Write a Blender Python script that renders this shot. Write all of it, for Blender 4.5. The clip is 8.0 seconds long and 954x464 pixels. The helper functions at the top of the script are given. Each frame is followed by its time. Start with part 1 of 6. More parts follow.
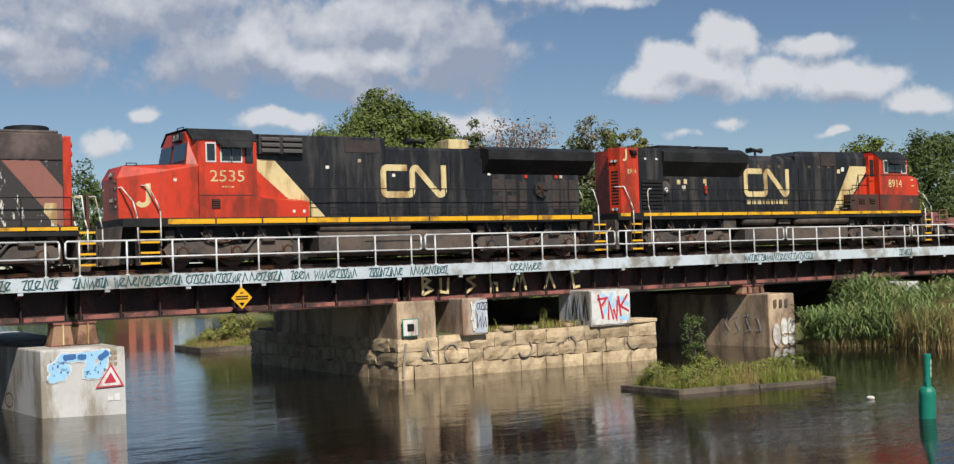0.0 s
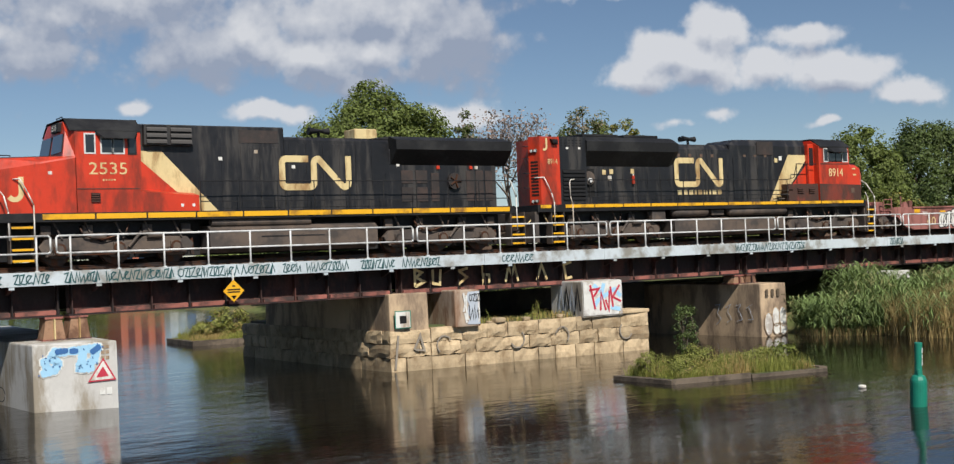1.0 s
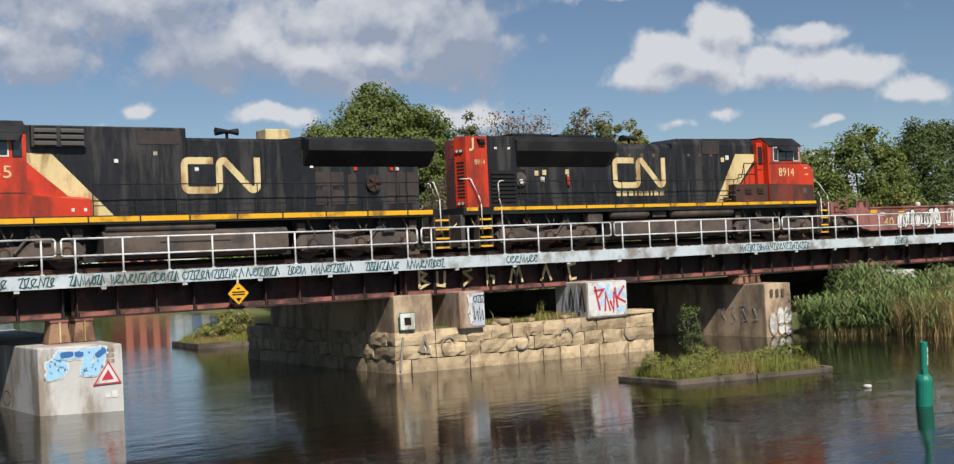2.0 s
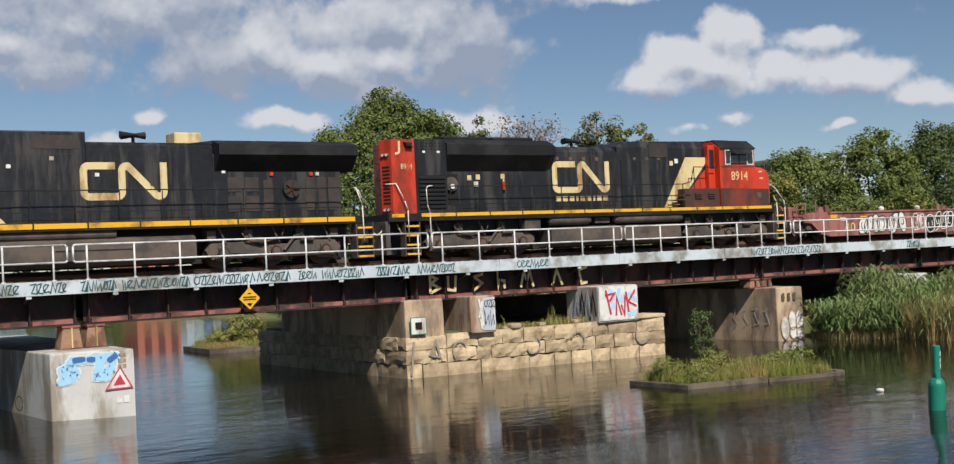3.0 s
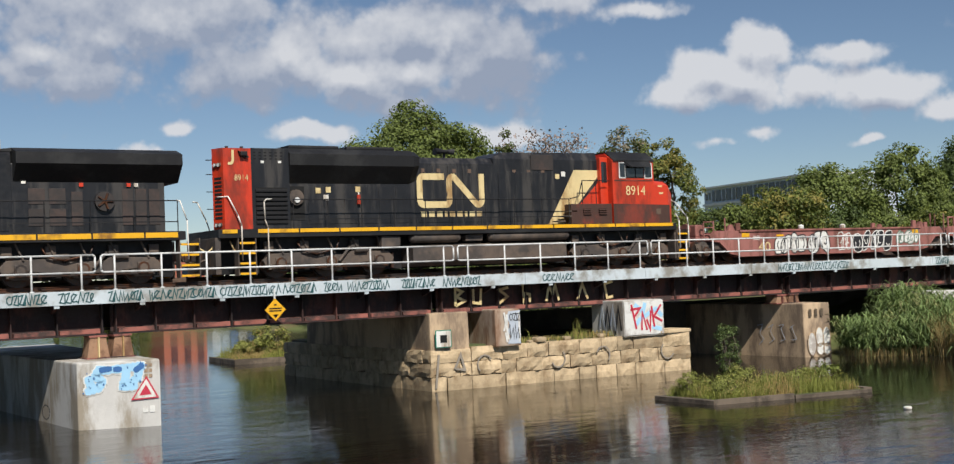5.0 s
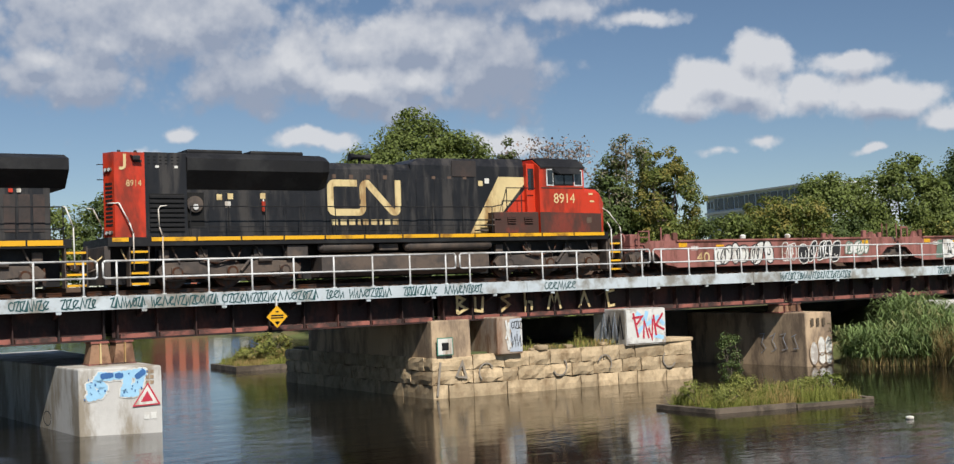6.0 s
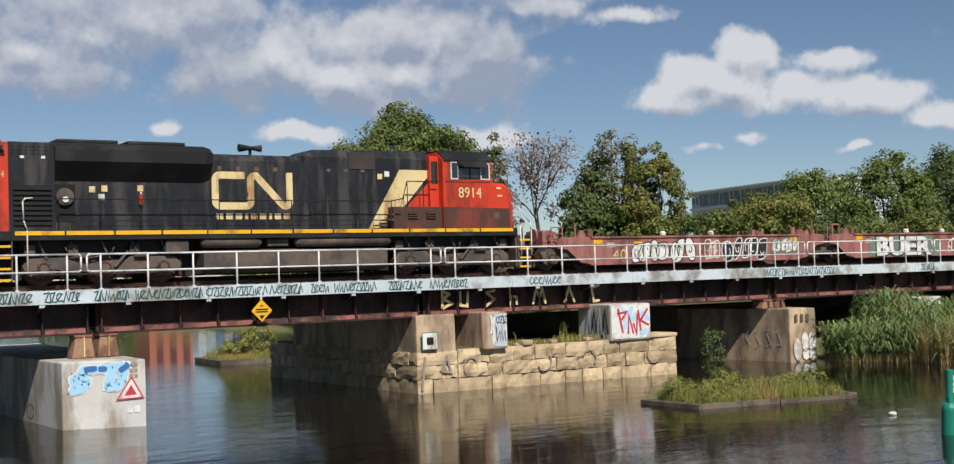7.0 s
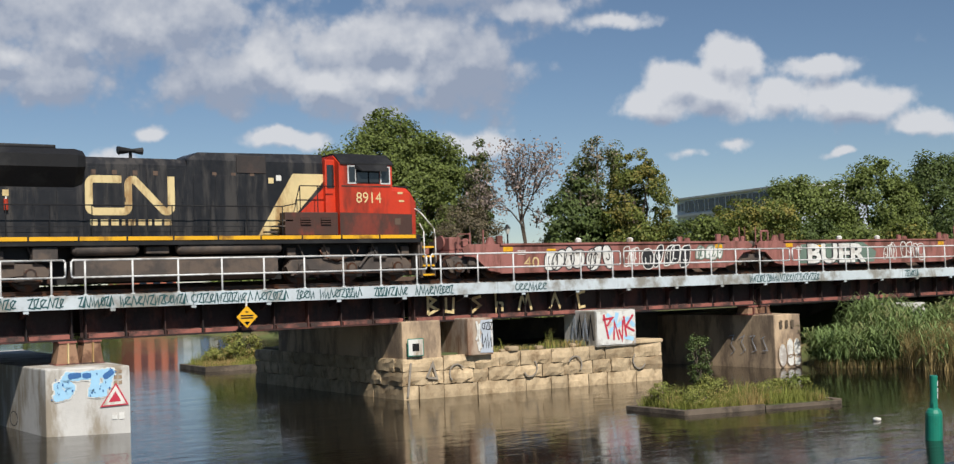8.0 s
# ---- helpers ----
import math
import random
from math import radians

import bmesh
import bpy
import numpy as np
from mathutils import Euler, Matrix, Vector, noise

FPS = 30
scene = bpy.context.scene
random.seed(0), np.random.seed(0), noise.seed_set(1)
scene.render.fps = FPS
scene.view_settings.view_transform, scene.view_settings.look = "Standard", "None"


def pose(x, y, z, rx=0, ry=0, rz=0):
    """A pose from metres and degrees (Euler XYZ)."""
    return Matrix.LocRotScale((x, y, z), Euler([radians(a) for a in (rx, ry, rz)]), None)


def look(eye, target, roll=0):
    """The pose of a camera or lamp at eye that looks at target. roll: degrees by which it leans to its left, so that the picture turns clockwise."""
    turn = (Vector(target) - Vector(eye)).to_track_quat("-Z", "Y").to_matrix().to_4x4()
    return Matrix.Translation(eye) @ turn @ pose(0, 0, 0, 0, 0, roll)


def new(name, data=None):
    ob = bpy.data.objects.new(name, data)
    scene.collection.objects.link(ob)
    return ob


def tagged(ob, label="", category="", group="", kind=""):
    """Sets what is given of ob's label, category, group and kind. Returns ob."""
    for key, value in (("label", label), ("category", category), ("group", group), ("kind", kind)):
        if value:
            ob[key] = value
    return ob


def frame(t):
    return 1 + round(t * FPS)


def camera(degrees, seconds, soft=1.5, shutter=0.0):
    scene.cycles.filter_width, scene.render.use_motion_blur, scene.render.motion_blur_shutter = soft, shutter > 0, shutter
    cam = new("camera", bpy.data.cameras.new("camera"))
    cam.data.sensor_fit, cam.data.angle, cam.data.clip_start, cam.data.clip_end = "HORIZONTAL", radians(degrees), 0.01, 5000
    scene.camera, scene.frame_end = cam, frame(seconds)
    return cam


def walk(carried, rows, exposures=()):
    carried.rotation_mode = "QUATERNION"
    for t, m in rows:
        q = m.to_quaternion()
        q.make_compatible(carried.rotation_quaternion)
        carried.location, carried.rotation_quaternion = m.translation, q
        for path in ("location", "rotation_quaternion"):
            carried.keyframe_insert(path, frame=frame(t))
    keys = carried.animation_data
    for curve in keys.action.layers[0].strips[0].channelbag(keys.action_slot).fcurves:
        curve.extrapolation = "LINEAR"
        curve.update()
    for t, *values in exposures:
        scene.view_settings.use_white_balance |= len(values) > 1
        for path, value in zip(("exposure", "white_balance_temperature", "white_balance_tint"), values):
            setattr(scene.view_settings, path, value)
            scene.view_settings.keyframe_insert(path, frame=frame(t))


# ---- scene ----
cam = camera(41.67, 8.0, soft=1.3)
EYE = (0.0, -42.0, 4.15)


def aim(yaw, pitch, roll):
    """A pose at the camera's stand: yaw to the left of +y, pitch up, roll in degrees."""
    y, p = radians(yaw), radians(pitch)
    d = Vector((-math.sin(y) * math.cos(p), math.cos(y) * math.cos(p), math.sin(p)))
    return look(EYE, Vector(EYE) + 10 * d, roll)


walk(cam, [(t, aim(a, b, c)) for t, a, b, c in (
    (0.0, -34.13, 1.33, -1.97), (0.5, -34.25, 1.19, -2.01), (1.0, -34.49, 0.93, -2.32), (1.75, -34.35, 0.98, -2.55),
    (2.5, -34.12, 1.08, -2.69), (3.0, -33.82, 1.23, -2.74), (3.5, -33.75, 1.09, -2.37), (4.0, -33.34, 0.75, -2.15),
    (4.5, -32.83, 1.51, -2.37), (5.25, -32.62, 1.95, -2.20), (6.0, -32.59, 2.24, -2.04), (6.5, -32.97, 2.15, -1.95),
    (7.0, -33.25, 1.98, -1.80), (7.5, -33.70, 2.16, -2.00), (8.0, -33.91, 2.24, -1.80))], exposures=[(0.0, 0.24), (8.0, 0.24)])

# ---- node shorthand ----


def wire(tree, src, dst):
    if isinstance(src, (int, float)):
        dst.default_value = src
    elif isinstance(src, (tuple, list)):
        dst.default_value = src
    else:
        tree.links.new(src, dst)


def calc(tree, op, a, b=0.0, c=0.0, clamp=False):
    n = tree.nodes.new("ShaderNodeMath")
    n.operation, n.use_clamp = op, clamp
    for s, v in zip(n.inputs, (a, b, c)):
        wire(tree, v, s)
    return n.outputs[0]


def ramp(tree, x, lo, hi, smooth=True, out0=0.0, out1=1.0):
    n = tree.nodes.new("ShaderNodeMapRange")
    n.interpolation_type = "SMOOTHSTEP" if smooth else "LINEAR"
    for s, v in zip(n.inputs, (x, lo, hi, out0, out1)):
        wire(tree, v, s)
    return n.outputs[0]


def noise_of(tree, vec, scale, detail=4.0, rough=0.55, dist=0.0, what="Fac"):
    n = tree.nodes.new("ShaderNodeTexNoise")
    if vec is not None:
        tree.links.new(vec, n.inputs["Vector"])
    n.inputs["Scale"].default_value, n.inputs["Detail"].default_value = scale, detail
    n.inputs["Roughness"].default_value, n.inputs["Distortion"].default_value = rough, dist
    return n.outputs[what]


def mixed(tree, fac, a, b, how="MIX"):
    n = tree.nodes.new("ShaderNodeMix")
    n.data_type, n.blend_type = "RGBA", how
    for s, v in ((n.inputs[0], fac), (n.inputs[6], a), (n.inputs[7], b)):
        if isinstance(v, tuple) and len(v) == 3:
            v = (*v, 1.0)
        wire(tree, v, s)
    return n.outputs[2]


def stretched(tree, vec, sx, sy, sz):
    n = tree.nodes.new("ShaderNodeMapping")
    n.inputs["Scale"].default_value = (sx, sy, sz)
    tree.links.new(vec, n.inputs["Vector"])
    return n.outputs[0]


# ---- sky, clouds and sun ----
TO_SUN = Vector((-0.20, -0.95, 1.0)).normalized()
SUN_EL = math.asin(TO_SUN.z)
sun = new("sun", bpy.data.lights.new("sun", "SUN"))
sun.data.energy, sun.data.angle, sun.data.color = 4.4, radians(0.53), (1.0, 0.94, 0.86)
sun.matrix_world = look(TO_SUN * 100, (0, 0, 0))

# heaps of cloud: azimuth, elevation, half width, half height in degrees, weight, whiteness
CLOUDS = (
          (71.7, 11.92, 10.10, 2.71, 1.00, 0.25), (75.2, 9.27, 4.59, 1.76, 0.95, 0.2), (67.0, 9.25, 4.59, 1.92, 1.00, 0.15), (60.4, 10.97, 7.35, 2.24, 1.10, 0.3),
          (56.5, 10.00, 2.90, 2.40, 1.10, 0.02), (59.9, 8.17, 5.81, 1.28, 0.80, 0.1), (71.3, 11.35, 2.36, 1.11, 1.00, 0.72), (73.7, 11.03, 1.67, 0.97, 0.95, 0.62),
          (76.2, 10.29, 1.39, 0.78, 1.00, 0.75), (65.1, 10.00, 2.07, 1.71, 1.15, 0.95), (62.6, 9.22, 2.50, 1.25, 1.15, 0.95), (59.9, 9.54, 2.36, 1.47, 1.20, 1.0),
          (58.5, 10.61, 1.33, 1.05, 1.15, 0.95), (62.1, 10.89, 3.06, 0.83, 1.00, 0.6), (53.2, 12.39, 3.62, 0.83, 0.90, 0.5), (49.6, 11.71, 2.50, 0.56, 0.85, 0.65),
          (55.4, 13.58, 8.34, 1.25, 0.95, 0.35), (43.1, 13.99, 8.90, 1.25, 0.90, 0.6), (47.6, 7.59, 2.22, 0.98, 1.10, 0.9), (46.6, 8.53, 2.22, 1.47, 1.15, 0.95),
          (44.5, 9.57, 1.77, 1.38, 1.20, 1.0), (44.9, 8.05, 2.65, 1.47, 1.15, 0.85), (40.6, 9.17, 2.23, 0.78, 1.10, 0.55), (42.2, 7.82, 2.22, 1.38, 1.15, 0.95),
          (39.2, 7.43, 2.80, 1.25, 1.15, 0.9), (37.7, 7.24, 1.03, 1.05, 1.10, 0.8), (36.2, 6.07, 1.47, 0.85, 1.10, 0.85), (44.7, 5.76, 1.11, 0.45, 0.90, 0.7),
          (46.6, 5.35, 1.39, 0.33, 0.70, 0.6), (72.2, 5.74, 1.17, 0.61, 0.90, 0.75), (70.7, 7.02, 0.83, 0.39, 0.80, 0.7), (64.5, 6.66, 2.36, 0.56, 1.00, 0.7),
          (56.1, 6.55, 1.71, 0.72, 1.00, 0.8), (39.5, 5.01, 0.83, 0.28, 0.80, 0.7))


def sky():
    w = bpy.data.worlds.new("sky")
    scene.world = w
    w.use_nodes = True
    t = w.node_tree
    t.nodes.clear()
    out, bg = t.nodes.new("ShaderNodeOutputWorld"), t.nodes.new("ShaderNodeBackground")
    t.links.new(bg.outputs[0], out.inputs[0])
    bg.inputs[1].default_value = 0.059
    tex = t.nodes.new("ShaderNodeTexSky")
    tex.sky_type, tex.sun_disc = "NISHITA", False
    tex.sun_elevation, tex.sun_rotation = SUN_EL, math.atan2(TO_SUN.x, TO_SUN.y)
    tex.altitude, tex.air_density, tex.dust_density, tex.ozone_density = 1800.0, 1.0, 0.15, 2.5
    co = t.nodes.new("ShaderNodeTexCoord").outputs["Generated"]

    def heap(up):
        """Cloud thickness in the direction looked at, raised by so many radians, and its whiteness."""
        add = t.nodes.new("ShaderNodeVectorMath")
        add.operation = "ADD"
        t.links.new(co, add.inputs[0])
        add.inputs[1].default_value = (0.0, 0.0, up)
        v = add.outputs[0]
        warp = noise_of(t, v, 9.0, 6.0, 0.58, 0.0, "Color")
        ws = t.nodes.new("ShaderNodeSeparateColor")
        t.links.new(warp, ws.inputs[0])
        sep = t.nodes.new("ShaderNodeSeparateXYZ")
        t.links.new(v, sep.inputs[0])
        az = calc(t, "DEGREES", calc(t, "ARCTAN2", sep.outputs[1], sep.outputs[0]))
        el = calc(t, "DEGREES", calc(t, "ARCSINE", sep.outputs[2]))
        a = calc(t, "ADD", calc(t, "MULTIPLY_ADD", ws.outputs[0], 3.4, -1.7), az)
        e = calc(t, "ADD", calc(t, "MULTIPLY_ADD", ws.outputs[1], 2.2, -1.1), el)
        best, tone, total = 0.0, 0.0, 0.001
        for a0, e0, wa, we, g, lum in CLOUDS:
            u = calc(t, "DIVIDE", calc(t, "SUBTRACT", a, a0), wa)
            q = calc(t, "DIVIDE", calc(t, "SUBTRACT", e, e0), we)
            d = calc(t, "SQRT", calc(t, "MULTIPLY_ADD", u, u, calc(t, "MULTIPLY", q, q)))
            b = calc(t, "MULTIPLY", calc(t, "SUBTRACT", 1.25, d), g)
            best = calc(t, "SMOOTH_MAX", best, b, 0.3)
            k = calc(t, "POWER", calc(t, "MAXIMUM", b, 0.0), 2.0)
            tone, total = calc(t, "MULTIPLY_ADD", k, lum, tone), calc(t, "ADD", total, k)
        vor = t.nodes.new("ShaderNodeTexVoronoi")
        vor.feature = "SMOOTH_F1"
        t.links.new(v, vor.inputs["Vector"])
        vor.inputs["Scale"].default_value, vor.inputs["Detail"].default_value = 30.0, 3.0
        vor.inputs["Roughness"].default_value, vor.inputs["Smoothness"].default_value = 0.55, 0.5
        puff = calc(t, "MULTIPLY_ADD", vor.outputs["Distance"], -0.6, 0.46)
        wisp = calc(t, "MULTIPLY_ADD", noise_of(t, v, 38.0, 7.0, 0.6), 0.75, -0.375)
        return calc(t, "ADD", best, calc(t, "ADD", puff, wisp)), calc(t, "DIVIDE", tone, total), el

    dens, tone, el = heap(0.0)
    above, _, _ = heap(0.014)
    far = ramp(t, noise_of(t, stretched(t, co, 1, 1, 2.2), 2.6, 6.0, 0.6), 0.47, 0.62)
    high = calc(t, "MULTIPLY", far, ramp(t, el, 14.0, 20.0))
    mask = calc(t, "MAXIMUM", calc(t, "MULTIPLY", ramp(t, dens, 0.08, 0.62), 0.95), calc(t, "MULTIPLY", high, 0.45))
    # white where the sun falls on the heaps, grey below thick parts
    lit = calc(t, "SUBTRACT", tone, calc(t, "MULTIPLY", ramp(t, above, 0.6, 1.7), 0.40))
    relief = calc(t, "MULTIPLY", calc(t, "SUBTRACT", dens, above), 0.8)
    lit = calc(t, "ADD", lit, relief, clamp=True)
    cloud = mixed(t, lit, (4.4, 5.1, 6.6), (9.6, 9.8, 10.3))
    t.links.new(mixed(t, mask, tex.outputs[0], cloud), bg.inputs[0])


sky()

# ---- materials ----


def mat(name, base, rough=0.6, metal=0.0, var=0.2, scale=1.5, dirt=None, amount=0.35, dscale=0.6, bump=0.15, bscale=30.0, streak=1.0, spec=0.5, rand=0.0, crisp=0.12):
    """A worn surface: two scales of tone, stains of the colour dirt (drawn out downwards by streak), fine relief."""
    m = bpy.data.materials.new(name)
    m.use_nodes = True
    t = m.node_tree
    p = t.nodes["Principled BSDF"]
    co = t.nodes.new("ShaderNodeTexCoord").outputs["Object"]
    if rand:
        info = t.nodes.new("ShaderNodeObjectInfo")
        add = t.nodes.new("ShaderNodeVectorMath")
        add.operation = "ADD"
        t.links.new(co, add.inputs[0])
        cmb = t.nodes.new("ShaderNodeCombineXYZ")
        for s in cmb.inputs:
            t.links.new(calc(t, "MULTIPLY", info.outputs["Random"], 37.0), s)
        t.links.new(cmb.outputs[0], add.inputs[1])
        co = add.outputs[0]
    a = noise_of(t, co, scale, 5.0, 0.6)
    b = noise_of(t, co, scale * 9, 4.0, 0.6)
    tone = calc(t, "ADD", calc(t, "MULTIPLY", a, 1.4), calc(t, "MULTIPLY", b, 0.6))
    if rand:
        tone = calc(t, "ADD", tone, calc(t, "MULTIPLY_ADD", info.outputs["Random"], 2 * rand, -rand))
    fac = ramp(t, tone, 0.55, 1.45, False)
    lo, hi = tuple(c * (1 - var) for c in base), tuple(min(1, c * (1 + var)) for c in base)
    col = mixed(t, fac, lo, hi)
    if dirt:
        d = noise_of(t, stretched(t, co, 1, 1, 1 / streak), dscale * (streak ** 0.5), 7.0, 0.66)
        k = 0.62 - 0.3 * amount
        col = mixed(t, ramp(t, d, k - crisp * 0.5, k + crisp), col, dirt)
    wire(t, col, p.inputs["Base Color"])
    p.inputs["Metallic"].default_value = metal
    p.inputs["Specular IOR Level"].default_value = spec
    wire(t, ramp(t, b, 0.3, 0.7, False, max(0.02, rough - 0.1), min(1, rough + 0.1)), p.inputs["Roughness"])
    if bump:
        n = t.nodes.new("ShaderNodeBump")
        n.inputs["Strength"].default_value, n.inputs["Distance"].default_value = bump, 0.02
        t.links.new(noise_of(t, co, bscale, 6.0, 0.6), n.inputs["Height"])
        t.links.new(n.outputs[0], p.inputs["Normal"])
    return m


def plain(name, base, rough=0.5, metal=0.0):
    return mat(name, base, rough, metal, 0.12, 6.0, None, 0, 1, 0.05)


def glass_dark():
    m = bpy.data.materials.new("cab_glass")
    m.use_nodes = True
    p = m.node_tree.nodes["Principled BSDF"]
    p.inputs["Base Color"].default_value = (0.35, 0.4, 0.4, 1)
    p.inputs["Roughness"].default_value = 0.03
    p.inputs["Transmission Weight"].default_value = 0.9
    p.inputs["IOR"].default_value = 1.45
    return m


def water_mat():
    m = bpy.data.materials.new("river_water")
    m.use_nodes = True
    t = m.node_tree
    p = t.nodes["Principled BSDF"]
    co = t.nodes.new("ShaderNodeTexCoord").outputs["Object"]
    p.inputs["Base Color"].default_value = (0.011, 0.009, 0.006, 1)
    p.inputs["Roughness"].default_value = 0.06
    p.inputs["IOR"].default_value = 1.40
    r = t.nodes.new("ShaderNodeMapping")
    r.inputs["Rotation"].default_value = (0, 0, radians(-35))
    r.inputs["Scale"].default_value = (0.55, 1.25, 1)
    t.links.new(co, r.inputs["Vector"])
    calm = ramp(t, noise_of(t, co, 0.05, 3.0), 0.35, 0.65, True, 0.35, 1.0)
    h = calc(t, "ADD", calc(t, "MULTIPLY", noise_of(t, r.outputs[0], 0.8, 3.0, 0.5), 1.0), calc(t, "MULTIPLY", noise_of(t, r.outputs[0], 3.6, 4.0, 0.6), 0.34))
    n = t.nodes.new("ShaderNodeBump")
    n.inputs["Strength"].default_value, n.inputs["Distance"].default_value = 1.0, 0.024
    t.links.new(calc(t, "MULTIPLY", h, calm), n.inputs["Height"])
    t.links.new(n.outputs[0], p.inputs["Normal"])
    return m


RUST = (0.11, 0.045, 0.022)
BLACK = mat("black_paint", (0.013, 0.0135, 0.016), 0.42, 0, 0.35, 0.7, (0.050, 0.046, 0.043), 0.36, 0.9, 0.06, 25, 7.0, 0.4)
ROOF = mat("sooty_black", (0.010, 0.010, 0.011), 0.6, 0, 0.3, 1.0, (0.024, 0.024, 0.024), 0.3, 0.8, 0.1, 30, 1.0, 0.35)
RED = mat("red_paint", (0.56, 0.042, 0.014), 0.4, 0, 0.14, 0.9, (0.22, 0.03, 0.014), 0.35, 0.5, 0.05, 20, 3.0)
DULLRED = mat("grimy_red_paint", (0.20, 0.035, 0.02), 0.6, 0, 0.3, 0.9, (0.06, 0.028, 0.02), 0.7, 0.5, 0.08, 20, 2.0)
CREAM = mat("cream_paint", (0.66, 0.53, 0.27), 0.5, 0, 0.12, 1.4, (0.33, 0.20, 0.08), 0.35, 0.8, 0.05, 20, 3.0)
WHITE = mat("worn_white_paint", (0.70, 0.69, 0.64), 0.55, 0, 0.1, 1.5, (0.32, 0.24, 0.16), 0.3, 0.9, 0.05, 20, 4.0)
YELLOW = mat("yellow_paint", (0.76, 0.40, 0.012), 0.45, 0, 0.1, 2.0, (0.25, 0.12, 0.02), 0.22, 0.8, 0.05)
UNDER = mat("grimy_running_gear", (0.060, 0.050, 0.044), 0.72, 0, 0.5, 1.5, (0.115, 0.086, 0.066), 0.45, 1.0, 0.25, 30)
STEEL = mat("wheel_steel", (0.06, 0.05, 0.045), 0.5, 0.6, 0.3, 3.0, RUST, 0.5, 2.0, 0.1)
GLASS = glass_dark()
GREYIN = plain("cab_lining", (0.16, 0.17, 0.16), 0.8)
ALU = mat("galvanised_rail", (0.62, 0.63, 0.62), 0.45, 0.0, 0.15, 2.0, (0.35, 0.34, 0.32), 0.3, 1.5, 0.06)
PLATE = mat("whitewashed_plate", (0.51, 0.57, 0.60), 0.6, 0, 0.14, 0.9, (0.25, 0.24, 0.21), 0.32, 0.7, 0.08, 20, 1.0)
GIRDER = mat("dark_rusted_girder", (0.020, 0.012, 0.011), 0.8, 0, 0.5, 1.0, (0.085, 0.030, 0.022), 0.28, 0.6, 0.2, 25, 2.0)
FLANGE = mat("rust_red_flange", (0.30, 0.105, 0.08), 0.7, 0, 0.35, 1.2, (0.05, 0.03, 0.025), 0.45, 0.8, 0.2)
TIMBER = mat("weathered_timber", (0.13, 0.085, 0.06), 0.85, 0, 0.4, 1.2, (0.05, 0.035, 0.03), 0.4, 1.2, 0.3, 25)
CONCRETE = mat("pale_concrete", (0.55, 0.54, 0.51), 0.85, 0, 0.14, 0.8, (0.30, 0.26, 0.20), 0.42, 0.5, 0.3, 22, 3.0)
TANCON = mat("tan_concrete", (0.53, 0.39, 0.25), 0.88, 0, 0.16, 0.7, (0.22, 0.16, 0.11), 0.42, 0.5, 0.3, 22, 3.0)
STONE = mat("warm_limestone", (0.50, 0.385, 0.24), 0.9, 0, 0.30, 1.8, (0.24, 0.165, 0.09), 0.32, 1.9, 0.8, 9, 1.3, 0.4, 0.45, 0.22)
STAINED = mat("rust_stained_concrete", (0.42, 0.33, 0.25), 0.88, 0, 0.2, 1.0, (0.24, 0.14, 0.085), 0.5, 0.8, 0.3, 22, 4.0)
MORTAR = mat("dark_joint", (0.10, 0.075, 0.05), 0.95, 0, 0.3, 2.0, None, 0, 1, 0.3)
CARRED = mat("faded_oxide_paint", (0.31, 0.125, 0.105), 0.65, 0, 0.2, 0.6, (0.13, 0.05, 0.035), 0.42, 0.6, 0.1, 22, 3.0)
WATER = water_mat()
GRASS = mat("bank_grass", (0.10, 0.12, 0.035), 0.9, 0, 0.4, 0.3, (0.17, 0.14, 0.06), 0.4, 0.2, 0.8, 8)
# near-black base: the shade under the deck is put into this colour
SHADEWALL = mat("shade_dark_stone", (0.07, 0.06, 0.05), 0.95, 0, 0.3, 0.8, (0.03, 0.028, 0.025), 0.45, 0.5, 0.5, 6)
GREEN_B = mat("green_buoy_paint", (0.012, 0.21, 0.14), 0.4, 0, 0.12, 2.0, (0.01, 0.09, 0.06), 0.25, 1.0, 0.04)

# ---- mesh shorthand ----
def wall_frame(p0, p1):
    """From a wall's own space (x along it, -y out of it, z up) to the place."""
    d = Vector((p1[0] - p0[0], p1[1] - p0[1], 0)).normalized()
    n = Vector((d.y, -d.x, 0))
    return Matrix(((d.x, -n.x, 0, p0[0]), (d.y, -n.y, 0, p0[1]), (0, 0, 1, 0), (0, 0, 0, 1)))


def on_wall(bm, p0, p1, out=0.0):
    bm.transform(wall_frame(p0, p1) @ Matrix.Translation((0, -out, 0)))
    return bm


HOME = {}


def thing(name, x, y, z, label, category, group="", kind=""):
    ob = new(name)
    ob.location = (x, y, z)
    ob.empty_display_size = 0.2
    HOME[ob.name] = Vector((x, y, z))
    return tagged(ob, label, category, group, kind)


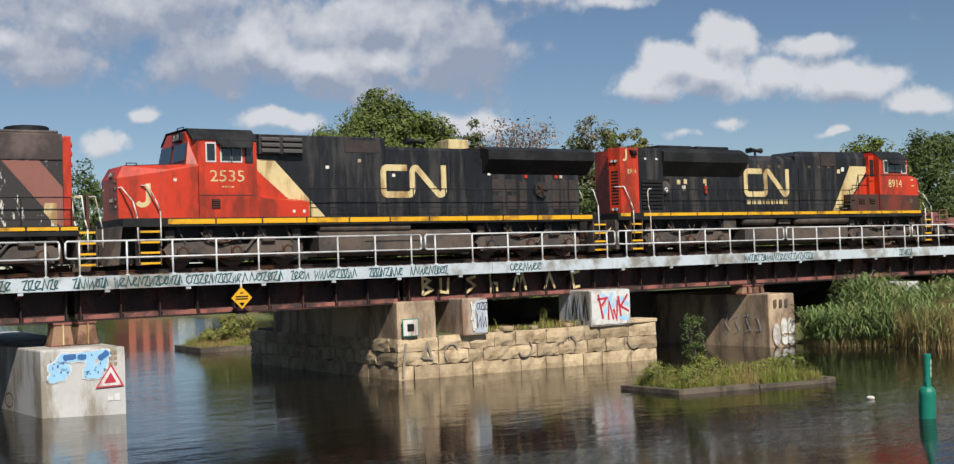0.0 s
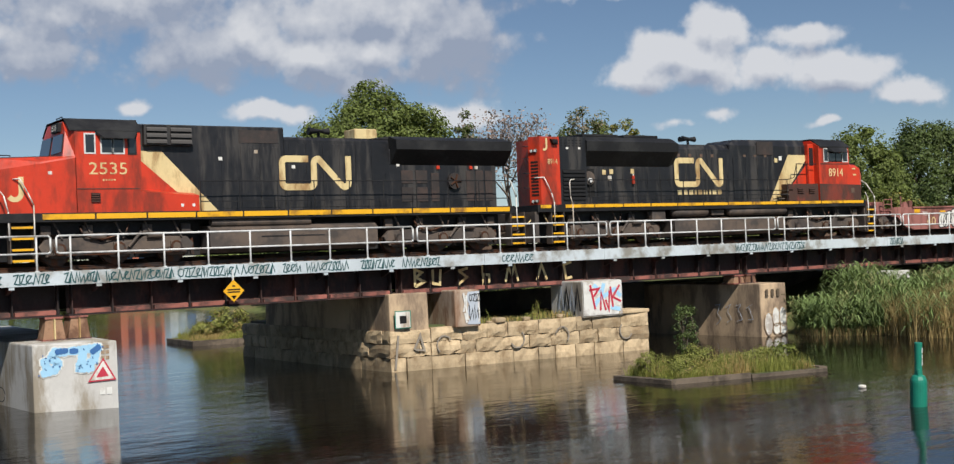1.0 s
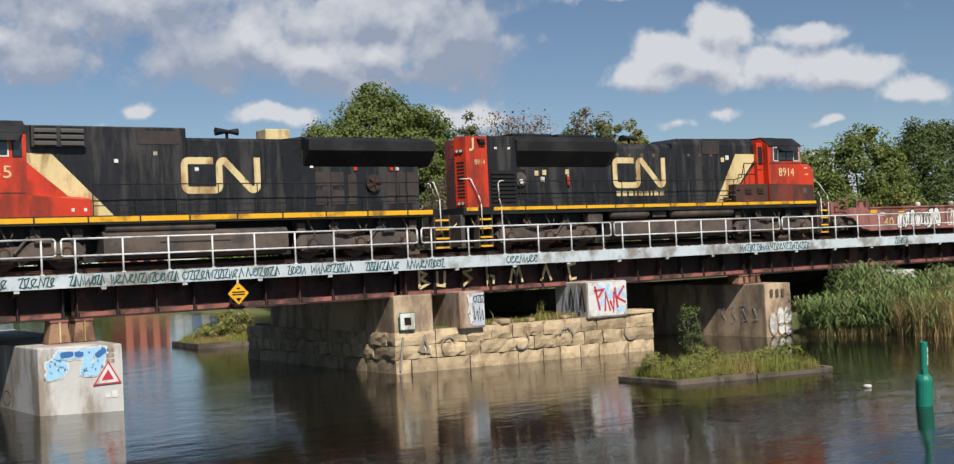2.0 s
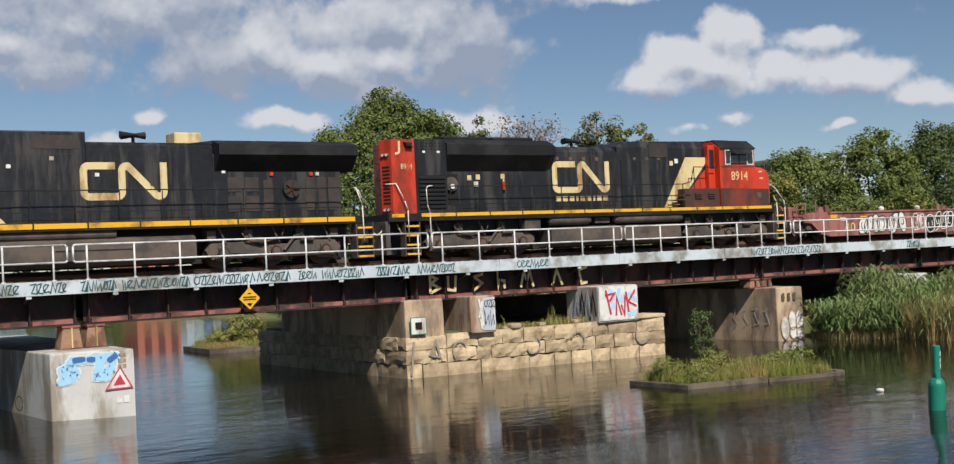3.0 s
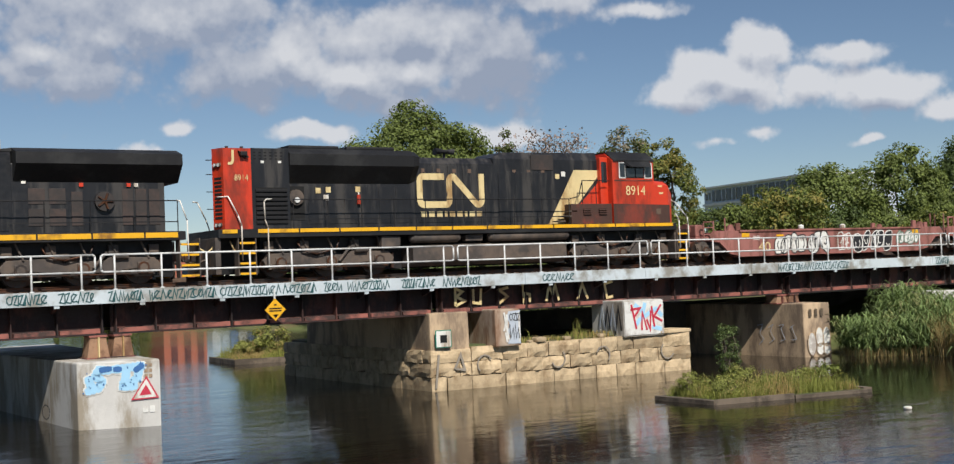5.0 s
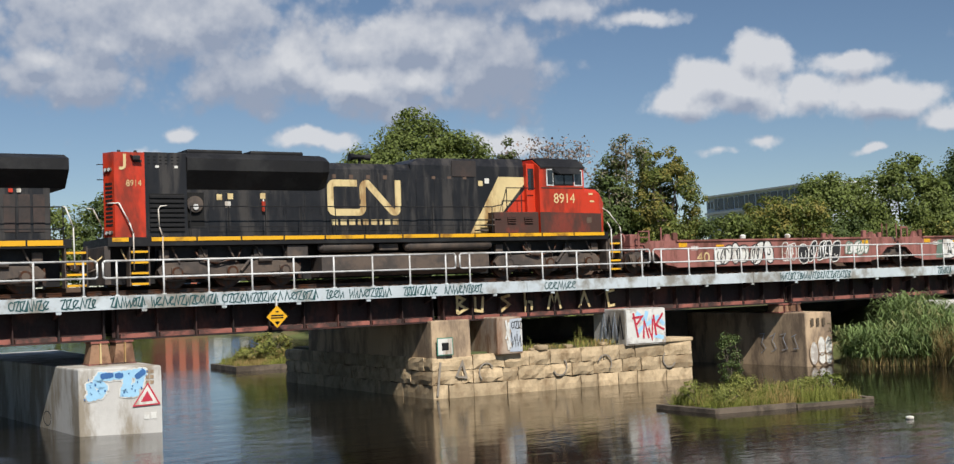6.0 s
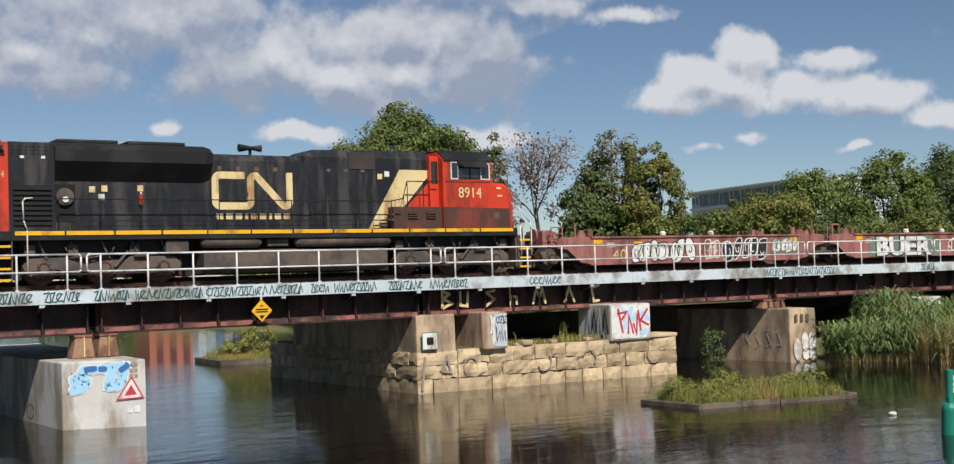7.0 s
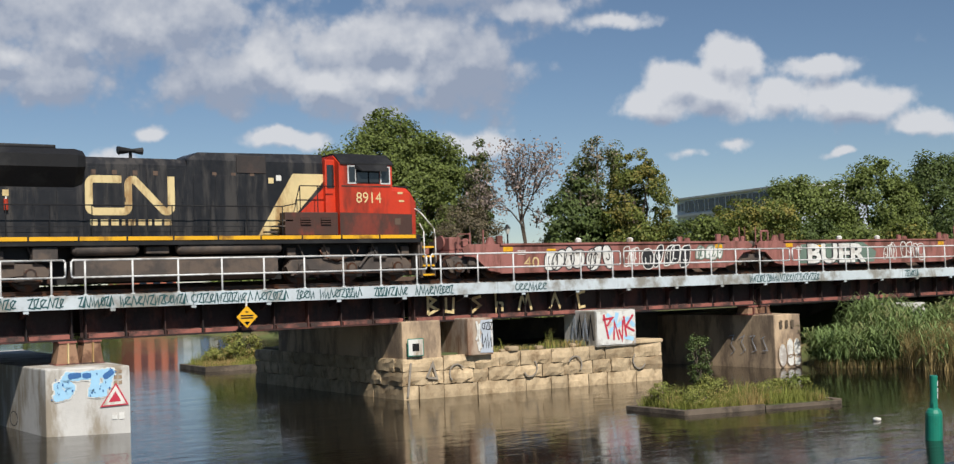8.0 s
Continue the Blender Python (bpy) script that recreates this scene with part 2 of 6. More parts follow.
def part(name, bm, material, parent=None, label="", smooth=False):
    """Links a bmesh, given in the place's coordinates, as one mesh under a thing or a part."""
    o = HOME[parent.name] if parent else Vector()
    bm.transform(Matrix.Translation(-o))
    me = bpy.data.meshes.new(name)
    if smooth:
        for f in bm.faces:
            f.smooth = True
    bm.to_mesh(me)
    bm.free()
    for m in (material if isinstance(material, (list, tuple)) else [material]):
        me.materials.append(m)
    ob = new(name, me)
    if parent:
        ob.parent = parent
        HOME[ob.name] = o
    else:
        HOME[ob.name] = Vector()
    if label:
        ob["label"] = label
    return ob


def box(bm, x0, x1, y0, y1, z0, z1, bevel=0.0):
    r = bmesh.ops.create_cube(bm, size=1.0, matrix=Matrix.Translation(((x0 + x1) / 2, (y0 + y1) / 2, (z0 + z1) / 2)) @ Matrix.Diagonal((abs(x1 - x0), abs(y1 - y0), abs(z1 - z0), 1)))
    if bevel:
        ed = list({e for v in r["verts"] for e in v.link_edges})
        bmesh.ops.bevel(bm, geom=ed, offset=bevel, segments=2, affect="EDGES", profile=0.6)
    return bm


def one(x0, x1, y0, y1, z0, z1, bevel=0.0):
    return box(bmesh.new(), x0, x1, y0, y1, z0, z1, bevel)


def prism(bm, pts, y0, y1, bevel=0.0):
    """An outline in x and z drawn out along y."""
    a = [bm.verts.new((x, y0, z)) for x, z in pts]
    b = [bm.verts.new((x, y1, z)) for x, z in pts]
    n = len(pts)
    fs = [bm.faces.new(a), bm.faces.new(b[::-1])] + [bm.faces.new((a[i], b[i], b[(i + 1) % n], a[(i + 1) % n])) for i in range(n)]
    bmesh.ops.recalc_face_normals(bm, faces=fs)
    if bevel:
        ed = list({e for f in fs for e in f.edges})
        bmesh.ops.bevel(bm, geom=ed, offset=bevel, segments=2, affect="EDGES", profile=0.6)
    return bm


def loft(bm, rings):
    """Rings of equal count joined into a closed body."""
    vs = [[bm.verts.new(p) for p in r] for r in rings]
    n = len(rings[0])
    fs = [bm.faces.new(vs[0][::-1]), bm.faces.new(vs[-1])]
    for a, b in zip(vs, vs[1:]):
        fs += [bm.faces.new((a[i], a[(i + 1) % n], b[(i + 1) % n], b[i])) for i in range(n)]
    bmesh.ops.recalc_face_normals(bm, faces=fs)
    return bm


def extr_x(bm, pts, x0, x1):
    """An outline in y and z drawn out along x."""
    return loft(bm, [[(x0, y, z) for y, z in pts], [(x1, y, z) for y, z in pts]])


def rod(bm, p, q, r, sides=8, r2=None):
    p, q = Vector(p), Vector(q)
    d = q - p
    m = Matrix.Translation((p + q) / 2) @ d.to_track_quat("Z", "Y").to_matrix().to_4x4()
    bmesh.ops.create_cone(bm, cap_ends=True, segments=sides, radius1=r, radius2=r if r2 is None else r2, depth=d.length, matrix=m)
    return bm


def pipe(bm, pts, r, sides=6):
    for a, b in zip(pts, pts[1:]):
        rod(bm, a, b, r, sides)
    for p in pts[1:-1]:
        bmesh.ops.create_icosphere(bm, subdivisions=1, radius=r * 1.02, matrix=Matrix.Translation(p))
    return bm


def flat(bm, pts, y, d=0.004):
    """A thin painted sheet in the plane of x and z, standing d proud of y towards the camera's side."""
    return prism(bm, pts, y - d, y)


def ribbon(path, w, y, d=0.006):
    """A painted band of width w along a path of x and z, with mitred bends."""
    bm = bmesh.new()
    P = [Vector(p) for p in path]
    L, R = [], []
    for i, p in enumerate(P):
        a = (P[i] - P[i - 1]).normalized() if i else (P[1] - P[0]).normalized()
        b = (P[i + 1] - P[i]).normalized() if i < len(P) - 1 else a
        na, nb = Vector((-a.y, a.x)), Vector((-b.y, b.x))
        n = (na + nb).normalized()
        k = w / 2 / max(0.35, n.dot(na))
        L.append(p + n * k)
        R.append(p - n * k)
    for i in range(len(P) - 1):
        prism(bm, [tuple(v) for v in (L[i], L[i + 1], R[i + 1], R[i])], y - d, y)
    return bm


def arc(cx, cz, r, a0, a1, n=5):
    return [(cx + r * math.cos(radians(a0 + (a1 - a0) * i / n)), cz + r * math.sin(radians(a0 + (a1 - a0) * i / n))) for i in range(n + 1)]


def letters(text, size, x, y, z, material, name, parent, width=None, label="", bold=0.0):
    """Painted numerals with the built-in font, upright, read from the -y side; x, z is the lower left corner."""
    c = bpy.data.curves.new(name, "FONT")
    c.body, c.size, c.extrude, c.offset = text, size, 0.003, bold
    c.resolution_u = 3
    tmp = bpy.data.objects.new(name, c)
    scene.collection.objects.link(tmp)
    dg = bpy.context.evaluated_depsgraph_get()
    me = bpy.data.meshes.new_from_object(tmp.evaluated_get(dg))
    bpy.data.objects.remove(tmp)
    bm = bmesh.new()
    bm.from_mesh(me)
    xs = [v.co.x for v in bm.verts]
    k = width / (max(xs) - min(xs)) if width else 1.0
    x_min = min(xs)
    for v in bm.verts:
        v.co = Vector((x + (v.co.x - x_min) * k, y - 0.004 - v.co.z, z + v.co.y))
    return part(name, bm, material, parent, label)

# ---- water, banks ----
def sheet(name, pts, z, material, label, category):
    bm = bmesh.new()
    bm.faces.new([bm.verts.new((x, y, z)) for x, y in pts])
    bmesh.ops.recalc_face_normals(bm, faces=bm.faces)
    ob = part(name, bm, material)
    return tagged(ob, label, category, "", "structure")


tagged(part("water", one(-900, 700, -300, 1500, -3.0, 0.0), WATER), "dark brown river water with small ripples", "water", "", "structure")


def bank_height(x, y):
    """The far banks: the river runs through between them under the bridge."""
    n = noise.noise(Vector((x * 0.05, y * 0.05, 0.3)))
    edge_r = 43.2 + 0.10 * (-4.0 - y) + 1.2 * noise.noise(Vector((y * 0.15, 2.0, 0))) if y < 14 else 43.2 + max(0.0, (60 - y)) * 0.10
    edge_f = 112 + 6 * n
    up = max(min((x - edge_r) / 11.0, 1.0), min((y - edge_f) / 6.0, 1.0))
    return -1.2 + 3.6 * max(0.0, min(1.0, (up + 0.5) / 1.5)) + 0.25 * n


def ground():
    bm = bmesh.new()
    xs = [-900, -500, -250, -120] + list(range(-80, 160, 4)) + [180, 220, 280, 380, 500, 700]
    ys = [-300, -150, -90] + list(range(-60, 180, 4)) + [200, 240, 300, 400, 600, 900, 1500]
    g = [[bm.verts.new((x, y, bank_height(x, y))) for x in xs] for y in ys]
    for j in range(len(ys) - 1):
        for i in range(len(xs) - 1):
            bm.faces.new((g[j][i], g[j][i + 1], g[j + 1][i + 1], g[j + 1][i]))
    tagged(part("ground", bm, GRASS, None, "", True), "grassy river bank with rough summer grass", "ground", "", "structure")


ground()

# ---- bridge ----
RAIL = 4.25
DECK = 4.09


def girder(x0, x1, y, near):
    g = thing("plate_girder", (x0 + x1) / 2, y, 2.72, "dark rusted riveted steel plate girder with red flanges", "girder", "bridge girders")
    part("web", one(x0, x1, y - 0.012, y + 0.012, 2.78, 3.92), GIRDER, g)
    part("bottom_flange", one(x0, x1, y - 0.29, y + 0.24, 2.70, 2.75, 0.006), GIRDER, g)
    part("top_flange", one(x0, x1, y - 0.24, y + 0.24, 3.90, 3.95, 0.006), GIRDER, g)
    if near:
        n = int((x1 - x0) / 1.25)
        for i in range(n):
            a = x0 + 0.12 + (x1 - x0 - 0.24) * i / n
            b = x0 + 0.12 + (x1 - x0 - 0.24) * (i + 1) / n
            part("flange_angle", prism(bmesh.new(), [(a + 0.07, 2.76), (b - 0.07, 2.76), (b - 0.07, 2.90), (a + 0.07, 2.88)], y - 0.27, y - 0.014), FLANGE, g, "rust red angle strip")
        for i in range(n + 1):
            a = x0 + 0.12 + (x1 - x0 - 0.24) * i / n
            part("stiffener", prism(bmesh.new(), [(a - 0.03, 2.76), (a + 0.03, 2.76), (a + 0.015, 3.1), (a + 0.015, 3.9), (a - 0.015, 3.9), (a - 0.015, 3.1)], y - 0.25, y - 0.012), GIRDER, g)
    return g


SPANS = ((-14.0, -1.4), (-1.2, 11.25), (11.45, 23.1), (23.3, 40.9), (41.1, 52.0), (52.2, 68.0), (68.2, 92.0))
for a, b in SPANS:
    girder(a, b, -2.7, True)
    girder(a, b, 1.8, False)


def deck():
    bm = bmesh.new()
    for k in range(int(108 / 0.42)):
        x = -15 + k * 0.42
        box(bm, x, x + 0.26, -1.75, 1.75, 3.96, 4.12)
    tagged(part("ties", bm, TIMBER), "dark weathered timber bridge ties under the rails", "railway ties", "", "stuff")
    for y in (-0.755, 0.755):
        bm = extr_x(bmesh.new(), [(y - 0.07, 4.12), (y + 0.07, 4.12), (y + 0.07, 4.135), (y + 0.015, 4.15), (y + 0.015, 4.21), (y + 0.036, 4.22), (y + 0.036, RAIL), (y - 0.036, RAIL), (y - 0.036, 4.22), (y - 0.015, 4.21), (y - 0.015, 4.15), (y - 0.07, 4.135)], -15, 92)
        tagged(part("rail", bm, STEEL), "rusty steel running rail on timber ties", "rail", "running rails", "structure")
    # the part behind the track, to y 7.4, is added to shade the piers
    tagged(part("deck_and_shade_boards", one(-15, 92, -2.9, 7.4, 3.952, 3.962), TIMBER), "dark timber boards under the bridge ties, extended backwards to block sun", "deck", "", "structure")
    tagged(part("guard_timber", one(-15, 92, 1.9, 2.1, 3.962, 4.42, 0.02), TIMBER), "dark guard timber along the far bridge edge", "guard timber", "", "structure")


deck()


def walkway():
    w = thing("walkway", 30, -2.6, DECK, "timber side walkway with a whitewashed steel edge plate", "walkway", "", "structure")
    for k in range(8):
        y = -3.35 + k * 0.2
        part("plank", one(-15, 92, y, y + 0.185, 4.03, DECK - 0.004 * (k % 2), 0.0), TIMBER, w)
    x, i = -15.0, 0
    while x < 92:
        d = 5.95 + 0.25 * math.sin(i * 2.3)
        part("edge_plate", one(x, x + d - 0.012, -3.42 - 0.004 * (i % 2), -3.36, 3.67, DECK, 0.004), PLATE, w, "whitewashed steel edge plate with scrawls")
        x += d
        i += 1
    x = -14.0
    while x < 92:
        part("bracket", prism(bmesh.new(), [(x, 3.58), (x + 0.16, 3.58), (x + 0.16, 3.67), (x, 3.67)], -3.40, -3.34), PLATE, w)
        part("bracket_arm", loft(bmesh.new(), [[(x + 0.03, -3.38, 3.60), (x + 0.13, -3.38, 3.60), (x + 0.13, -3.38, 4.02), (x + 0.03, -3.38, 4.02)], [(x + 0.03, -2.75, 3.4), (x + 0.13, -2.75, 3.4), (x + 0.13, -2.75, 4.02), (x + 0.03, -2.75, 4.02)]]), GIRDER, w)
        x += 2.62


walkway()


def railing_panel(x0, x1):
    g = thing("railing", (x0 + x1) / 2, -3.32, DECK, "galvanised tubular handrail panel with midrail on the walkway", "railing", "walkway railings")
    y, top, mid, r = -3.32, 5.17, 4.64, 0.032
    bm = pipe(bmesh.new(), [(x0, y, mid + 0.05), (x0, y, top - 0.06), (x0 + 0.06, y, top), (x1 - 0.06, y, top), (x1, y, top - 0.06), (x1, y, mid + 0.05), (x1 - 0.06, y, mid), (x0 + 0.06, y, mid), (x0, y, mid + 0.05)], r, 8)
    part("rail_loop", bm, ALU, g, "", True)
    n = max(2, round((x1 - x0) / 1.42))
    for i in range(n):
        x = x0 + 0.42 + (x1 - x0 - 0.84) * i / (n - 1)
        p = part("post", rod(bmesh.new(), (x, y, DECK - 0.25), (x, y, top), r, 8), ALU, g, "", True)
        part("foot", one(x - 0.06, x + 0.06, y - 0.045, y + 0.045, DECK, DECK + 0.03), ALU, p)


JOINTS = (-14.0, -1.9, 10.95, 23.85, 33.0, 42.85, 51.75, 60.9, 70.0, 79.0, 90.0)
for a, b in zip(JOINTS, JOINTS[1:]):
    railing_panel(a + 0.09, b - 0.09)


# ---- piers ----
def block(name, foot, top_in, z0, z1, material, label, category):
    """A tapering block over a four-sided foot; top_in draws the top in on each of the four sides."""
    f = [Vector(p) for p in foot]
    c = sum(f, Vector((0, 0))) / 4
    t = [p + (c - p).normalized() * top_in for p in f]
    bm = loft(bmesh.new(), [[(p.x, p.y, z0) for p in f], [(p.x, p.y, z1) for p in t]])
    bmesh.ops.bevel(bm, geom=list(bm.edges), offset=0.05, segments=2, affect="EDGES", profile=0.6)
    bmesh.ops.subdivide_edges(bm, edges=[e for e in bm.edges if e.calc_length() > 0.8], cuts=4, use_grid_fill=True)
    for v in bm.verts:
        v.co += noise.noise_vector(v.co * 1.3) * 0.012
    return tagged(part(name, bm, material), label, category, "", "structure")


block("pier_left", ((9.9, -4.5), (12.12, -5.35), (12.9, 10.0), (9.3, 10.0)), 0.0, -1.5, 1.98, CONCRETE, "pale concrete bridge pier with graffiti", "pier")
block("pier_middle", ((22.68, -3.28), (24.18, -3.50), (25.6, 7.3), (22.75, 7.3)), 0.03, 1.3, 2.78, TANCON, "tan stone and concrete bridge pier", "pier")
block("pier_right", ((40.62, -4.27), (42.0, -4.5), (44.5, 9.0), (39.8, 9.0)), 0.05, -1.5, 2.30, TANCON, "tan concrete bridge pier with graffiti", "pier")
block("pier_far", ((48.7, -4.45), (50.4, -4.7), (50.5, -3.3), (48.8, -3.3)), 0.04, -1.5, 2.50, CONCRETE, "pale concrete pier behind reeds", "pier")
block("pier_near", ((-2.4, -4.5), (-0.4, -4.5), (-0.4, 9.0), (-2.4, 9.0)), 0.04, -1.5, 2.0, CONCRETE, "pale concrete bridge pier", "pier")

# added wall behind the river piers, near black to stand in for shade
tagged(part("added_shade_wall", one(26.0, 62.0, 2.7, 3.4, -1.5, 2.42, 0.03), SHADEWALL), "added near-black wall standing in for the shade under the bridge deck", "wall", "", "structure")

# ---- train ----
SPEED = -3.826
MOVING, WHEELS = [], []


def roll_truck(loco, xc, half, wheel_xs, r=0.53, heavy=True):
    """A bogie: two side frames, springs, boxes, and wheelsets that turn."""
    z = RAIL
    for side in (-1, 1):
        y = side * 1.12
        bm = bmesh.new()
        a, b = xc - half, xc + half
        prism(bm, [(a, z + 0.62), (a + 0.25, z + 0.86), (xc - 0.9, z + 0.9), (xc - 0.6, z + 0.74), (xc + 0.6, z + 0.74), (xc + 0.9, z + 0.9), (b - 0.25, z + 0.86), (b, z + 0.62), (b - 0.1, z + 0.42), (b - 0.7, z + 0.52), (xc + 0.6, z + 0.40), (xc - 0.6, z + 0.40), (a + 0.7, z + 0.52), (a + 0.1, z + 0.42)], y - 0.10, y + 0.10, 0.02)
        part("side_frame", bm, UNDER, loco)
        for wx in wheel_xs:
            part("axle_box", one(wx - 0.19, wx + 0.19, y - 0.17, y + 0.10, z + 0.34, z + 0.72, 0.03), UNDER, loco)
            part("pedestal", prism(bmesh.new(), [(wx - 0.52, z + 0.78), (wx + 0.52, z + 0.78), (wx + 0.34, z + 0.30), (wx + 0.24, z + 0.24), (wx - 0.24, z + 0.24), (wx - 0.34, z + 0.30)], y - side * 0.02, y + side * 0.06, 0.015), UNDER, loco)
            part("axle_rim", rod(bmesh.new(), (wx, y + side * 0.17, z + r), (wx, y + side * 0.2, z + r), 0.2, 16), STEEL, loco)
            part("brake_shoe", prism(bmesh.new(), [(wx + r + 0.02, z + 0.25), (wx + r + 0.13, z + 0.22), (wx + r + 0.1, z + 0.8), (wx + r - 0.02, z + 0.7)], y - 0.06, y + 0.06), STEEL, loco)
            part("axle_cap", rod(bmesh.new(), (wx, y + side * 0.10, z + r), (wx, y + side * 0.22, z + r), 0.13, 14), UNDER, loco)
            if heavy:
                for o in (-0.33, 0.33):
                    part("spring", rod(bmesh.new(), (wx + o, y, z + 0.30), (wx + o, y, z + 0.62), 0.09, 10), UNDER, loco)
        if heavy:
            part("brake_cylinder", rod(bmesh.new(), (xc - 0.95, y + side * 0.14, z + 0.92), (xc - 0.45, y + side * 0.14, z + 0.92), 0.11, 12), UNDER, loco)
            part("brake_hose", pipe(bmesh.new(), [(xc - 1.3, y + side * 0.13, z + 1.25), (xc - 1.15, y + side * 0.2, z + 0.95), (xc - 0.6, y + side * 0.22, z + 0.82), (xc + 0.2, y + side * 0.2, z + 1.0), (xc + 0.35, y + side * 0.1, z + 1.3)], 0.032), STEEL, loco, "", True)
            for q in (xc - half + 0.25, xc - 1.0, xc + 1.0, xc + half - 0.25):
                part("sand_box", one(q - 0.17, q + 0.17, y - 0.08, y + 0.08, z + 0.98, z + 1.3, 0.04), UNDER, loco)
            part("brake_rod", rod(bmesh.new(), (xc - half + 0.3, y + side * 0.12, z + 0.34), (xc + half - 0.3, y + side * 0.12, z + 0.34), 0.025, 6), STEEL, loco)
            part("brake_cylinder", rod(bmesh.new(), (xc + 0.95, y + side * 0.14, z + 0.92), (xc + 1.45, y + side * 0.14, z + 0.92), 0.11, 12), UNDER, loco)
            part("damper", rod(bmesh.new(), (xc + 0.3, y + side * 0.18, z + 0.55), (xc + 0.75, y + side * 0.18, z + 1.05), 0.05, 8), UNDER, loco)
    part("bolster", one(xc - half + 0.2, xc + half - 0.2, -0.62, 0.62, z + 0.5, z + 1.42 if heavy else z + 0.8, 0.02), ROOF, loco)
    if heavy:
        part("cable_duct", one(xc - half, xc + half, -1.0, -0.9, z + 1.02, z + 1.42), ROOF, loco)
        for k in range(5):
            q = xc - half + 0.5 + k * 1.0
            part("sand_pipe", rod(bmesh.new(), (q, -1.2, z + 1.4), (q + 0.25, -1.25, z + 0.85), 0.035, 6), UNDER, loco)
    for wx in wheel_xs:
        c = Vector((wx, 0, z + r))
        bm = bmesh.new()
        rod(bm, (0, -0.8, 0), (0, 0.8, 0), 0.09, 12)
        for s in (-1, 1):
            rod(bm, (0, s * 0.70, 0), (0, s * 0.83, 0), r, 28)
            rod(bm, (0, s * 0.67, 0), (0, s * 0.70, 0), r + 0.028, 28)
            rod(bm, (0, s * 0.83, 0), (0, s * 0.86, 0), 0.17, 16)
            for k in range(4):
                a = k * math.pi / 2
                rod(bm, (0.33 * math.cos(a), s * 0.83, 0.33 * math.sin(a)), (0.33 * math.cos(a), s * 0.845, 0.33 * math.sin(a)), 0.05, 8)
        me = bpy.data.meshes.new("wheelset")
        bm.to_mesh(me)
        bm.free()
        me.materials.append(STEEL)
        w = new("wheelset", me)
        w.parent = loco
        at = c - HOME[loco.name]
        w.location = at
        WHEELS.append((w, at, r))


def stripes(loco, x0, x1, z0, z1, step, gaps=()):
    x = x0
    while x < x1 - 0.1:
        e = min(x + step, x1)
        if not any(a < (x + e) / 2 < b for a, b in gaps):
            part("stripe", one(x + 0.03, e - 0.03, -1.524, -1.5, z0, z1), YELLOW, loco, "yellow reflective sill stripe")
        x = e


def side_rail(loco, x0, x1, zf, n, mid=True):
    for y in (-1.46, 1.46):
        bm = rod(bmesh.new(), (x0, y, zf + 1.02), (x1, y, zf + 1.02), 0.02, 6)
        part("handrail", bm, ROOF, loco)
        if mid and y < 0:
            bm = bmesh.new()
            box(bm, x0, x1, y - 0.012, y + 0.012, zf + 0.30, zf + 0.335)
            part("toe_rail", bm, ROOF, loco)
        for i in range(n + 1):
            x = x0 + (x1 - x0) * i / n
            part("stanchion", rod(bmesh.new(), (x, y, zf - 0.15), (x, y, zf + 1.02), 0.018, 6), ROOF, loco)


def steps(loco, x0, x1, y=-1.5):
    """An end stairwell on each side, its treads edged in yellow."""
    for s in (-1, 1):
        for k, z in enumerate((4.45, 4.80, 5.15, 5.50)):
            part("step", one(x0, x1, s * 1.5, s * (1.2 - 0.03 * k), z, z + 0.04), UNDER, loco)
            part("step_edge", one(x0 + 0.02, x1 - 0.02, s * 1.515, s * 1.5, z - 0.035, z + 0.035), YELLOW, loco, "yellow step edge")
        for x in (x0 - 0.03, x1 + 0.01):
            part("stair_side", one(x, x + 0.03, s * 1.48, s * 1.1, 4.38, 5.70), UNDER, loco)


def grab(loco, pts, r=0.024, material=None):
    for s in (1, -1):
        part("grab_rail", pipe(bmesh.new(), [(x, s * y, z) for x, y, z in pts], r), material or WHITE, loco, "cream painted grab rail", True)


def coupler(loco, x, d):
    bm = bmesh.new()
    box(bm, x, x + d * 0.55, -0.12, 0.12, RAIL + 0.72, RAIL + 0.98, 0.02)
    box(bm, x + d * 0.45, x + d * 0.72, -0.2, 0.16, RAIL + 0.68, RAIL + 1.02, 0.04)
    part("coupler", bm, STEEL, loco)
    for y in (-0.55, 0.5, 0.75):
        part("hose", pipe(bmesh.new(), [(x, y, RAIL + 1.05), (x + d * 0.2, y, RAIL + 0.75), (x + d * 0.5, y + 0.05, RAIL + 0.62)], 0.03), UNDER, loco, "", True)


def emblem(loco, x0, x1, z0, z1, w, y, material):
    """A cream bent-band emblem on the hood side."""
    h, L = z1 - z0 - w, x1 - x0 - w
    a, b = x0 + w / 2, z0 + w / 2
    r = 0.17
    x_m = a + 0.47 * L
    path = [(x_m - 0.08 * L, b + h), *arc(a + r, b + h - r, r, 90, 180), *arc(a + r, b + r, r, 180, 270), *arc(x_m - r, b + r, r, 270, 360), *arc(x_m + r, b + h - r, r, 180, 75)]
    path += [*arc(a + L - r, b + r, r, 235, 360), (a + L, b + h + w / 2)]
    return part("emblem", ribbon(path, w, y), material, loco, "cream bent-band emblem")


